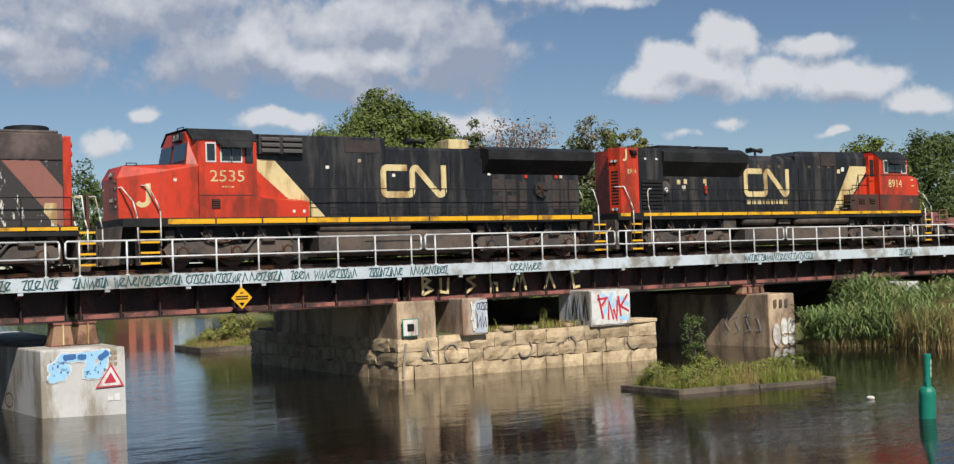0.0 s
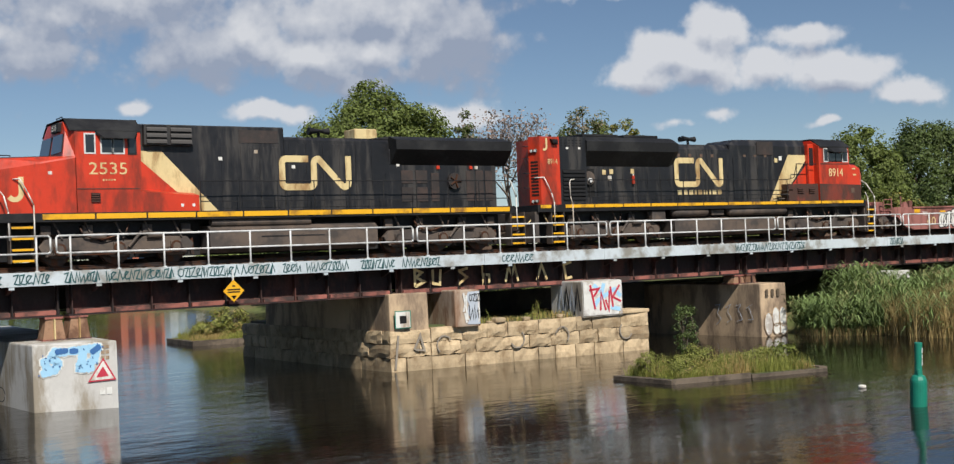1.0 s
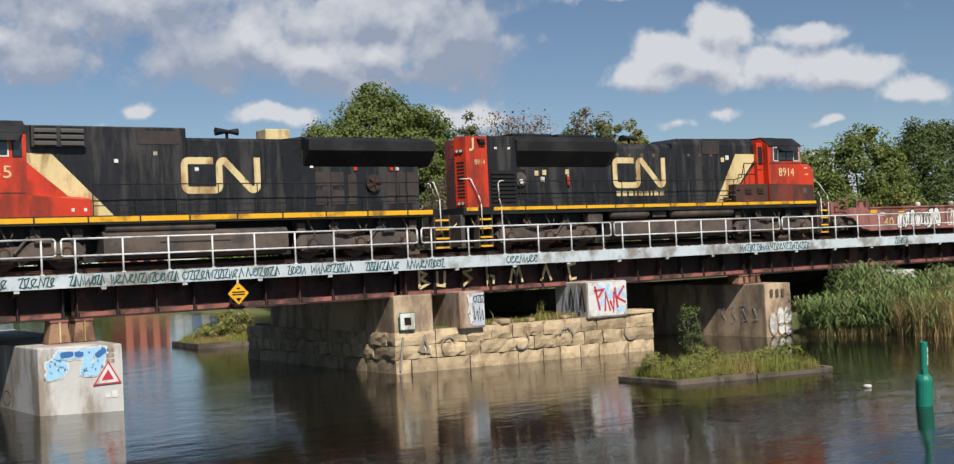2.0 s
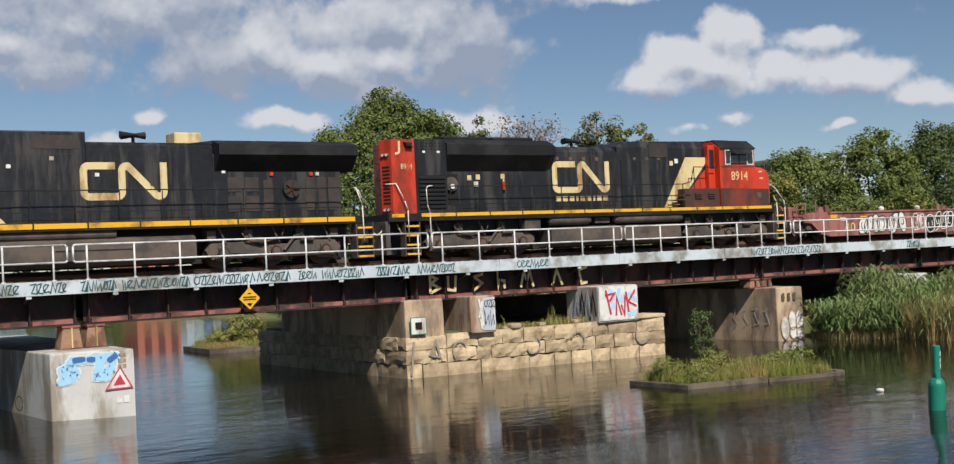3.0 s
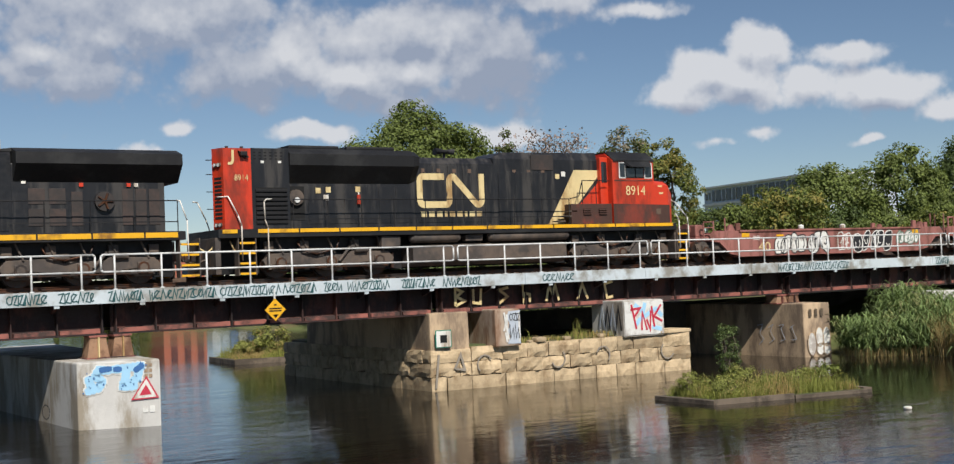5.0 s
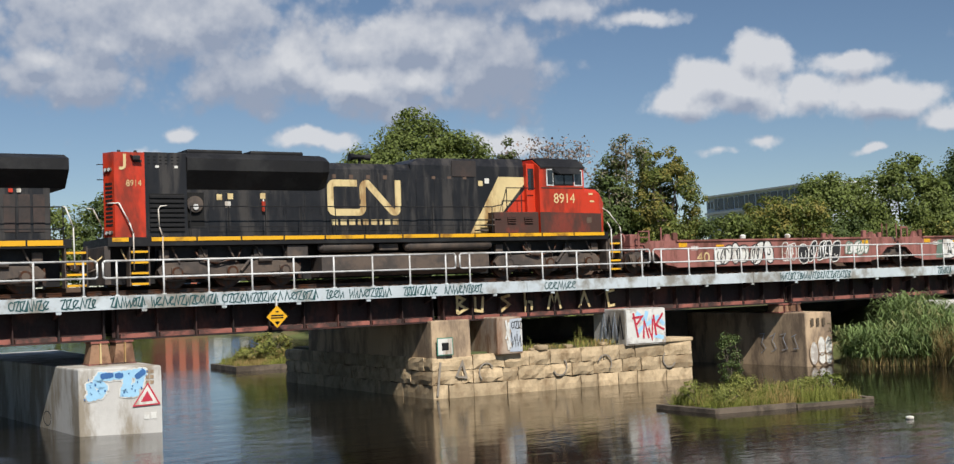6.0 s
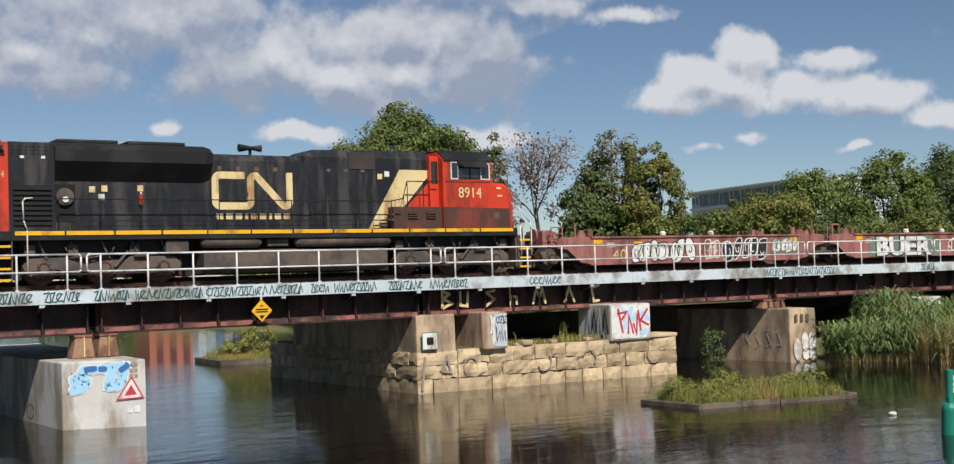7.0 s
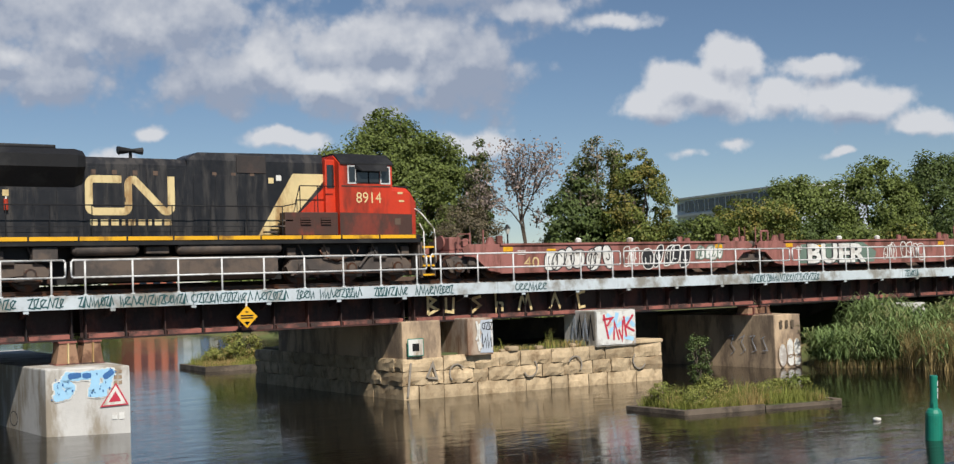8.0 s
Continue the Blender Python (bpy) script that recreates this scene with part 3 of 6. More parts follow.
def horn(loco, x, z, d):
    h = part("horn", rod(bmesh.new(), (x, 0, z), (x, 0, z + 0.28), 0.06, 8), ROOF, loco)
    for k, (o, l) in enumerate(((-0.16, 0.5), (0.0, 0.42), (0.16, 0.36))):
        s = 1 if k % 2 else -1
        part("bell", rod(bmesh.new(), (x - s * 0.12, o, z + 0.33), (x + s * l, o, z + 0.33), 0.035, 10, 0.13), ROOF, h)


def window_side(loco, x0, x1, z0, z1, y, material=None, fr=0.05):
    w = part("window", one(x0 - fr, x1 + fr, y - 0.015, y + 0.02, z0 - fr, z1 + fr), material or ALU, loco, "metal framed cab window")
    part("pane", one(x0, x1, y - 0.022, y - 0.015, z0, z1), GLASS_OPAQUE, w)
    return w


def doors(loco, x0, x1, n, z0, z1, y, material, latch=True):
    """Hood doors with seams and latches."""
    for i in range(n):
        a = x0 + (x1 - x0) * i / n
        b = x0 + (x1 - x0) * (i + 1) / n
        d = part("hood_door", one(a + 0.012, b - 0.012, y - 0.014, y, z0, z1, 0.004), material, loco)
        if latch:
            part("latch", one(b - 0.1, b - 0.05, y - 0.03, y - 0.014, (z0 + z1) / 2 - 0.08, (z0 + z1) / 2 + 0.08), material, d)


def louvre(loco, x0, x1, z0, z1, n, y, material, frame_mat=None):
    g = part("grille", one(x0, x1, y - 0.01, y, z0, z1), PIT, loco)
    for i in range(n):
        z = z0 + (z1 - z0) * (i + 0.25) / n
        h = (z1 - z0) / n * 0.5
        part("slat", loft(bmesh.new(), [[(x0, y - 0.01, z), (x0, y - 0.06, z - h * 0.3), (x0, y - 0.06, z + h * 0.5), (x0, y - 0.01, z + h)], [(x1, y - 0.01, z), (x1, y - 0.06, z - h * 0.3), (x1, y - 0.06, z + h * 0.5), (x1, y - 0.01, z + h)]]), material, g)


LOUV = plain("pale_grey_slat", (0.075, 0.07, 0.066), 0.6)
GRIME = mat("brown_black_grime", (0.030, 0.024, 0.022), 0.65, 0, 0.3, 1.5, (0.055, 0.036, 0.030), 0.4, 1.0, 0.1)
PIT = plain("dark_opening", (0.006, 0.006, 0.006), 0.9)
GLASS_OPAQUE = mat("dark_cab_pane", (0.02, 0.024, 0.026), 0.06, 0, 0.1, 2.0, None, 0, 1, 0.0)
GLASS_OPAQUE.node_tree.nodes["Principled BSDF"].inputs["Coat Weight"].default_value = 0.5


def locomotive_front():
    """The wide-nosed engine with its nose to -x."""
    L = thing("locomotive", 23.3, 0, RAIL, "black diesel locomotive with red cab, cream stripe and yellow sill", "locomotive", "train")
    F = 5.95
    part("underframe", one(13.45, 33.55, -1.5, 1.5, 5.66, F, 0.01), ROOF, L)
    stripes(L, 14.95, 33.3, 5.74, 5.91, 1.72, ((18.0, 18.3),))
    part("pilot", loft(bmesh.new(), [[(13.3, -1.45, 4.42), (13.3, 1.45, 4.42), (13.45, 1.45, 5.7), (13.45, -1.45, 5.7)], [(13.0, -1.1, 4.42), (13.0, 1.1, 4.42), (13.38, 1.1, 5.7), (13.38, -1.1, 5.7)]]), UNDER, L, "dark snow plough")
    part("centre_sill", one(13.5, 33.4, -0.5, 0.5, 4.45, 5.66), ROOF, L)
    coupler(L, 13.1, -1)
    coupler(L, 33.5, 1)
    # nose
    low = [(14.93, -1.5, F), (13.55, -0.8, F), (13.55, 0.8, F), (14.93, 1.5, F), (16.1, 1.5, F), (16.1, -1.5, F)]
    shoulder = [(14.95, -1.5, 7.52), (13.50, -0.8, 7.32), (13.50, 0.8, 7.32), (14.95, 1.5, 7.52), (16.1, 1.5, 7.72), (16.1, -1.5, 7.72)]
    top = [(14.98, -1.48, 7.58), (13.74, -0.76, 7.74), (13.74, 0.76, 7.74), (14.98, 1.48, 7.58), (16.1, 1.48, 7.78), (16.1, -1.48, 7.78)]
    part("nose", loft(bmesh.new(), [low, shoulder, top]), RED, L, "red wide nose")
    part("nose_top", loft(bmesh.new(), [[(a[0] + (0.05 if a[0] < 16 else 0), a[1] * 0.96, a[2] - 0.01) for a in top], [(15.0, -1.38, 7.60), (13.84, -0.70, 7.77), (13.84, 0.70, 7.77), (15.0, 1.38, 7.60), (16.1, 1.38, 7.81), (16.1, -1.38, 7.81)]]), ROOF, L, "dull black anti-glare nose top")
    part("nose_grab", pipe(bmesh.new(), [(13.95, -0.5, 7.76), (13.95, -0.5, 7.86), (14.3, -0.5, 7.86), (14.3, -0.5, 7.76)], 0.016), ROOF, L)
    part("nose_label", one(15.2, 15.32, -1.506, -1.5, 7.18, 7.28), WHITE, L)
    for z in (6.5, 7.35):
        h = part("headlight", one(13.46, 13.56, -0.42, -0.1, z, z + 0.2, 0.02), UNDER, L)
        for y in (-0.34, -0.18):
            part("lens", rod(bmesh.new(), (13.45, y, z + 0.1), (13.47, y, z + 0.1), 0.07, 12), ALU, h)
    part("emblem_hook", on_wall(ribbon([(0.98, 7.12), (0.98, 6.62), *arc(0.78, 6.6, 0.2, 0, -150, 6)], 0.16, 0.0), (13.55, -0.8), (14.93, -1.5), 0.004), CREAM, L, "cream emblem stroke on the nose")
    for z in (6.35, 6.6, 6.95, 7.2):
        part("nose_lamp", rod(bmesh.new(), (13.45, -0.62, z), (13.56, -0.62, z), 0.06, 10), UNDER, L)
    # cab
    sec = [(-1.5, F), (-1.5, 8.62), (-0.95, 9.0), (0.95, 9.0), (1.5, 8.62), (1.5, F)]
    part("cab", extr_x(bmesh.new(), sec, 16.08, 18.25), RED, L, "red cab")
    part("cab_front", loft(bmesh.new(), [[(16.1, y, z) for y, z in ((-1.5, 7.7), (-1.5, 8.6), (-0.95, 8.98), (0.95, 8.98), (1.5, 8.6), (1.5, 7.7))], [(x, y, z) for x, y, z in ((15.70, -1.40, 7.7), (15.86, -1.22, 8.60), (15.90, -0.85, 8.96), (15.90, 0.85, 8.96), (15.86, 1.22, 8.60), (15.70, 1.40, 7.7))]]), RED, L)
    part("cab_roof", extr_x(bmesh.new(), [(-1.53, 8.60), (-0.97, 9.0), (-0.97, 9.03), (0.97, 9.03), (0.97, 9.0), (1.53, 8.60), (1.53, 8.64), (0.98, 9.05), (-0.98, 9.05), (-1.53, 8.64)], 15.9, 18.3), ROOF, L)
    for y0, y1 in ((-1.18, -0.1), (0.1, 1.18)):
        bm = loft(bmesh.new(), [[(15.725, y0 * 1.08, 7.92), (15.725, y1 * 1.08, 7.92), (15.83, y1, 8.52), (15.83, y0, 8.52)], [(15.76, y0 * 1.08, 7.92), (15.76, y1 * 1.08, 7.92), (15.87, y1, 8.52), (15.87, y0, 8.52)]])
        bm.transform(Matrix.Translation((-0.03, 0, 0)))
        part("windscreen", bm, GLASS_OPAQUE, L, "dark windscreen pane")
    nb = part("number_board", one(15.76, 15.92, -0.78, 0.0, 8.62, 8.92, 0.02), ROOF, L)
    part("roof_rail", pipe(bmesh.new(), [(16.0, -0.5, 9.04), (16.0, -0.5, 9.14), (16.0, 0.1, 9.14), (16.0, 0.1, 9.04)], 0.018), ROOF, L)
    board = letters("2535", 0.26, 0.08, 0.0, 8.68, WHITE, "board_numerals", None, 0.56)
    board.data.transform(wall_frame((15.756, 0.0), (15.756, -0.78)) @ Matrix.Translation((0, 0, 0)))
    board.data.transform(Matrix.Translation(-HOME[L.name]))
    board.parent = nb
    part("visor", loft(bmesh.new(), [[(16.75, -1.5, 8.5), (16.95, -1.78, 8.34), (16.95, -1.78, 8.37), (16.75, -1.5, 8.62)], [(18.15, -1.5, 8.5), (17.95, -1.78, 8.34), (17.95, -1.78, 8.37), (18.15, -1.5, 8.62)]]), ROOF, L)
    window_side(L, 16.42, 16.70, 7.90, 8.48, -1.5)
    window_side(L, 16.95, 17.28, 7.90, 8.36, -1.5)
    window_side(L, 17.34, 17.66, 7.90, 8.36, -1.5)
    window_side(L, 17.86, 18.06, 7.88, 8.44, -1.5, ROOF)
    letters("2535", 0.56, 16.51, -1.5, 7.19, CREAM, "road_number", L, 1.26)
    for k in range(5):
        part("small_mark", one(16.95 + k * 0.09, 17.01 + k * 0.09, -1.504, -1.5, 6.98, 7.03), CREAM, L)
    part("cab_seam", one(16.1, 18.2, -1.512, -1.5, 6.70, 6.73), DULLRED, L)
    louvre(L, 16.55, 16.85, 6.28, 6.58, 4, -1.5, DULLRED)
    # hood
    part("hood_front", one(18.25, 23.74, -0.97, 0.97, F, 8.93, 0.04), BLACK, L)
    part("hood_engine", extr_x(bmesh.new(), [(-0.97, F), (-0.97, 8.48), (-0.85, 8.6), (0.85, 8.6), (0.97, 8.48), (0.97, F)], 23.74, 28.1), BLACK, L)
    part("hood_rear", one(28.1, 33.04, -0.97, 0.97, F, 8.2, 0.03), BLACK, L)
    part("radiator_wing", loft(bmesh.new(), [[(x0, y * k, z) for y, z in ((-0.97, 7.60), (-1.5, 8.16), (-1.5, 8.52), (-0.9, 8.70), (0.9, 8.70), (1.5, 8.52), (1.5, 8.16), (0.97, 7.60))] for x0, k in ((28.15, 0.985), (28.75, 1.0), (33.25, 1.0), (33.52, 0.99))]), ROOF, L, "black radiator overhang")
    part("roof_ramp", prism(bmesh.new(), [(27.2, 8.58), (28.2, 8.58), (28.2, 8.70)], -0.9, 0.9), ROOF, L)
    part("exhaust_stack", one(26.96, 27.93, -0.42, 0.42, 8.6, 9.02, 0.04), CREAM, L, "rust-stained pale exhaust stack")
    horn(L, 25.65, 8.6, 1)
    louvre(L, 18.58, 19.28, 8.24, 8.86, 3, -1.18, LOUV)
    louvre(L, 19.42, 20.16, 8.24, 8.86, 3, -1.18, LOUV)
    part("blower_box", one(18.5, 20.25, -1.17, 1.17, 8.2, 8.9, 0.02), BLACK, L)
    part("cream_band", flat(bmesh.new(), [(18.26, 8.02), (19.15, 8.02), (21.15, F), (20.45, F), (18.45, 7.66), (18.26, 7.85)], -0.972), CREAM, L, "cream diagonal stripe")
    part("red_band", flat(bmesh.new(), [(18.26, 7.66), (18.45, 7.66), (20.45, F), (18.26, F)], -0.974), RED, L, "red diagonal panel")
    part("battery_box", loft(bmesh.new(), [[(18.25, -1.46, F), (18.25, -0.97, F), (18.25, -0.97, 6.72), (18.25, -1.46, 6.62)], [(20.25, -1.46, F), (20.25, -0.97, F), (20.25, -0.97, 6.58), (20.25, -1.46, 6.48)]]), RED, L, "red battery box")
    for x in (19.6, 20.0):
        part("warning_label", one(x, x + 0.1, -1.466, -1.46, 6.1, 6.2), WHITE, L)
    emblem(L, 23.50, 26.44, 6.66, 7.92, 0.24, -0.985, CREAM)
    doors(L, 21.3, 23.5, 3, 6.05, 8.2, -0.972, BLACK)
    doors(L, 23.9, 28.0, 6, 6.05, 8.35, -0.972, BLACK)
    part("vent_panel", one(22.0, 23.5, -0.985, -0.97, 8.35, 8.80), GRIME, L)
    for x, z in ((21.2, 7.72), (22.55, 7.98), (24.0, 7.45), (28.4, 7.55)):
        part("warning_label", one(x, x + 0.14, -0.995, -0.985, z, z + 0.12), WHITE, L)
    for x, a, b in ((28.6, 6.9, 7.4), (29.25, 6.9, 7.4), (28.6, 6.2, 6.75), (29.25, 6.2, 6.75), (29.95, 6.2, 7.3), (31.6, 6.2, 7.4), (32.05, 6.2, 7.4), (32.5, 6.2, 7.4)):
        part("rear_door", one(x, x + 0.36 if x > 29.5 else x + 0.52, -0.99, -0.97, a, b, 0.004), GRIME, L)
    fan = part("blower", rod(bmesh.new(), (31.0, -1.0, 6.98), (31.0, -1.1, 6.98), 0.32, 18), GRIME, L)
    for k in range(5):
        a = k * 1.257
        part("blade", rod(bmesh.new(), (31.0, -1.12, 6.98), (31.0 + 0.27 * math.cos(a), -1.12, 6.98 + 0.27 * math.sin(a)), 0.04, 6), STEEL, fan)
    for x in (30.2, 31.75, 32.0):
        part("marker_lamp", one(x, x + 0.13, -1.03, -0.97, 7.46, 7.58), RED if x < 31.9 else WHITE, L)
    part("rear_seam", one(28.1, 33.04, -0.985, -0.97, 7.62, 7.66), ROOF, L)
    side_rail(L, 20.3, 33.3, F, 9)
    # ends
    steps(L, 14.0, 14.7)
    steps(L, 33.35, 34.0)
    grab(L, [(14.2, -1.15, 7.05), (14.35, -1.38, 7.05), (14.55, -1.5, 6.6), (14.72, -1.52, 6.2), (14.72, -1.52, 5.0)])
    grab(L, [(13.5, -0.6, 7.0), (13.6, -1.0, 7.0), (13.85, -1.38, 6.5), (13.95, -1.45, 6.0), (13.95, -1.48, 5.1)])
    grab(L, [(33.35, -1.2, 7.0), (33.38, -1.5, 6.95), (33.6, -1.52, 6.3), (33.62, -1.52, 5.0)])
    part("fuel_tank", extr_x(bmesh.new(), [(-1.2, 4.5), (-1.45, 4.7), (-1.45, 5.3), (-1.2, 5.45), (1.2, 5.45), (1.45, 5.3), (1.45, 4.7), (1.2, 4.5)], 20.6, 27.2), UNDER, L, "grimy fuel tank")
    part("air_tank", rod(bmesh.new(), (20.7, -1.25, 5.55), (24.5, -1.25, 5.55), 0.16, 14), UNDER, L)
    part("tank_seam", one(22.5, 25.0, -1.462, -1.45, 5.0, 5.04), ROOF, L)
    roll_truck(L, 17.5, 2.6, (15.55, 17.5, 19.45))
    roll_truck(L, 30.2, 2.6, (28.25, 30.2, 32.15))
    MOVING.append(L)


def locomotive_rear():
    """The second engine, its cab to +x."""
    L = thing("locomotive", 45.3, 0, RAIL, "black diesel locomotive running backwards, red cab and red rear end", "locomotive", "train")
    F = 5.98
    part("underframe", one(34.7, 55.25, -1.5, 1.5, 5.68, F, 0.01), ROOF, L)
    stripes(L, 36.1, 55.15, 5.84, 5.97, 1.58)
    stripes(L, 34.8, 35.4, 5.84, 5.97, 0.6)
    part("centre_sill", one(34.9, 55.1, -0.5, 0.5, 4.45, 5.68), ROOF, L)
    coupler(L, 34.8, -1)
    coupler(L, 55.2, 1)
    part("pilot", one(55.2, 55.5, -1.4, 1.4, 4.45, 5.7, 0.02), UNDER, L)
    part("pilot", one(34.6, 34.8, -1.4, 1.4, 4.45, 5.7, 0.02), UNDER, L)
    # rear end, red
    plan = ((35.98, -1.42), (34.97, -1.41), (34.76, -0.91), (35.5, -0.2), (35.5, 0.9), (35.98, 1.1))
    part("rear_hood", loft(bmesh.new(), [[(x, y, z) for x, y in plan] for z in (F, 8.78)]), RED, L, "red rear hood end")
    m = wall_frame((34.76, -0.91), (34.97, -1.41))
    for k in range(11):
        bm = one(0.1, 0.44, -0.012, 0.02, 6.35 + k * 0.135, 6.43 + k * 0.135)
        bm.transform(m)
        part("rear_slat", bm, PIT, L, "dark louvre slot")
    for z in (6.14, 8.2):
        for a in (0.18, 0.36):
            bm = rod(bmesh.new(), (a, -0.07, z), (a, 0.0, z), 0.075, 12)
            bm.transform(m)
            h = part("headlight", bm, UNDER, L)
            bm = rod(bmesh.new(), (a, -0.08, z), (a, -0.07, z), 0.055, 12)
            bm.transform(m)
            part("lens", bm, ALU, h)
    part("roof_lamp", one(35.55, 35.8, -1.6, -1.42, 8.5, 8.66, 0.03), ROOF, L, "dark hooded side lamp")
    part("lamp_bracket", prism(bmesh.new(), [(35.5, 8.68), (35.86, 8.5), (35.86, 8.44), (35.6, 8.46)], -1.54, -1.42), ROOF, L)
    for x in (35.2, 35.75):
        part("lifting_eye", one(x, x + 0.1, -1.1, -1.0, 8.78, 8.88, 0.02), ROOF, L)
    for z in (6.7, 7.3, 7.9, 8.4):
        part("end_rung", pipe(bmesh.new(), [(34.78, -0.92, z), (34.62, -0.9, z), (34.62, -0.7, z + 0.02)], 0.016), ROOF, L)
    part("jumper_cable", pipe(bmesh.new(), [(34.75, -1.0, 5.75), (34.6, -1.1, 5.35), (34.4, -1.1, 5.2), (34.2, -1.0, 5.35)], 0.028), CREAM, L, "pale jumper cable", True)
    part("jumper_cable", pipe(bmesh.new(), [(35.2, -1.2, 5.6), (35.3, -1.3, 5.3), (35.5, -1.3, 5.1)], 0.028), CREAM, L, "pale jumper cable", True)
    letters("8914", 0.30, 35.36, -1.42, 7.66, CREAM, "road_number", L, 0.5)
    part("emblem_stroke", ribbon([(35.32, 8.72), (35.32, 8.4), *arc(35.2, 8.36, 0.12, 0, -120, 5)], 0.09, -1.424), CREAM, L)
    # radiator hood
    part("radiator_hood", one(35.98, 37.42, -1.40, 1.10, F, 8.80, 0.02), BLACK, L)
    for r in range(3):
        for k in range(6):
            part("vent_hole", one(36.08 + k * 0.2, 36.17 + k * 0.2, -1.406, -1.40, 8.40 + 0.11 * r, 8.44 + 0.11 * r), PIT, L)
    louvre(L, 36.12, 37.3, 6.15, 7.42, 8, -1.40, ROOF)
    for x in (36.35, 37.0):
        part("warning_label", one(x, x + 0.12, -1.41, -1.40, 8.28, 8.36), WHITE, L)
    part("hood_lower", one(37.42, 42.75, -0.98, 0.98, F, 8.3, 0.02), BLACK, L)
    part("radiator_wing", loft(bmesh.new(), [[(x0, y, z) for y, z in ((-0.98, 7.6), (-1.48, 8.22), (-1.5, 8.62), (-1.15, 8.84), (1.15, 8.84), (1.5, 8.62), (1.48, 8.22), (0.98, 7.6))] for x0 in (37.42, 42.45)] + [[(42.72, y, z) for y, z in ((-0.98, 7.7), (-1.40, 8.25), (-1.42, 8.58), (-1.1, 8.78), (1.1, 8.78), (1.42, 8.58), (1.40, 8.25), (0.98, 7.7))]]), ROOF, L, "black radiator overhang")
    for x in (37.6, 39.9):
        part("fan_housing", one(x, x + 2.0, -1.0, 1.0, 8.84, 8.98, 0.05), ROOF, L)
    part("fan_recess", one(37.5, 38.15, -1.0, -0.975, 6.3, 7.5), PIT, L)
    fan = part("blower", rod(bmesh.new(), (37.8, -1.0, 7.1), (37.8, -1.12, 7.1), 0.28, 16), UNDER, L)
    part("hub", rod(bmesh.new(), (37.8, -1.12, 7.0), (37.8, -1.18, 7.0), 0.1, 10), ALU, fan)
    # engine hood
    part("engine_hood", extr_x(bmesh.new(), [(-0.98, F), (-0.98, 8.40), (-0.8, 8.64), (0.8, 8.64), (0.98, 8.40), (0.98, F)], 42.75, 46.3), BLACK, L)
    part("inverter_hood", loft(bmesh.new(), [[(x, y * k, z) for y, z in ((-0.98, F), (-0.98, 8.62), (-0.8, h), (0.8, h), (0.98, 8.62), (0.98, F))] for x, k, h in ((46.3, 1.0, 8.68), (46.75, 1.02, 8.90), (51.5, 1.02, 8.96))]), BLACK, L)
    doors(L, 38.3, 42.6, 6, 6.15, 7.5, -0.982, BLACK)
    doors(L, 42.85, 46.2, 5, 6.15, 8.3, -0.982, BLACK)
    doors(L, 46.5, 48.9, 3, 6.15, 8.1, -0.998, BLACK)
    part("brake_panel", one(48.1, 49.2, -1.03, -0.99, 8.2, 8.82, 0.01), GRIME, L, "rusty louvred panel")
    for k in range(9):
        x = 43.0 + k * 0.7
        if k not in (4, 5):
            part("latch_plate", one(x, x + 0.16, -1.01, -0.99, 8.05, 8.20), TIMBER, L)
    for x, z, m in ((38.9, 7.0, WHITE), (38.6, 7.25, CREAM), (39.0, 7.28, CREAM), (40.2, 7.3, CREAM), (49.3, 7.85, CREAM), (49.6, 7.95, WHITE)):
        part("warning_label", one(x, x + 0.2, -1.012, -0.99, z, z + 0.2), m, L)
    ex = part("extinguisher", rod(bmesh.new(), (40.3, -1.06, 6.85), (40.3, -1.06, 7.2), 0.07, 12), RED, L, "red fire extinguisher")
    part("valve", rod(bmesh.new(), (40.3, -1.06, 7.2), (40.3, -1.06, 7.28), 0.03, 8), WHITE, ex)
    emblem(L, 42.80, 45.84, 6.70, 8.02, 0.25, -0.998, CREAM)
    x = 42.92
    for wd in (0.18, 0.18, 0.18, 0.05, 0.17, 0.17, 0.05, 0.17, 0.17):
        part("lettering_bar", one(x + 0.03, x + wd + 0.1, -1.0, -0.994, 6.36, 6.56), CREAM, L)
        x += wd + 0.17
    horn(L, 44.67, 8.64, 1)
    # stripes and cab
    part("cream_band", flat(bmesh.new(), [(50.25, 8.22), (51.72, 8.22), (49.62, F), (48.86, F)], -1.002), CREAM, L, "cream diagonal stripe")
    part("red_band", flat(bmesh.new(), [(51.72, 7.95), (51.72, F), (49.62, F)], -1.006), RED, L, "red diagonal panel")
    part("brown_box", one(49.7, 51.8, -1.46, -1.0, F, 6.80, 0.02), DULLRED, L, "grimy red equipment box")
    louvre(L, 50.3, 50.7, 6.35, 6.6, 3, -1.46, DULLRED)
    louvre(L, 51.1, 51.5, 6.35, 6.6, 3, -1.46, DULLRED)
    for k in range(3):
        part("walk_step", one(49.0 + k * 0.3, 49.4 + k * 0.3, -1.46, -1.1, F + 0.1 + k * 0.2, F + 0.15 + k * 0.2), UNDER, L)
    part("cab_rear", one(51.46, 51.86, -1.2, 1.2, F, 8.75, 0.03), RED, L)
    part("rear_pane", one(51.52, 51.80, -1.215, -1.2, 7.7, 8.55, 0.0), GLASS_OPAQUE, L)
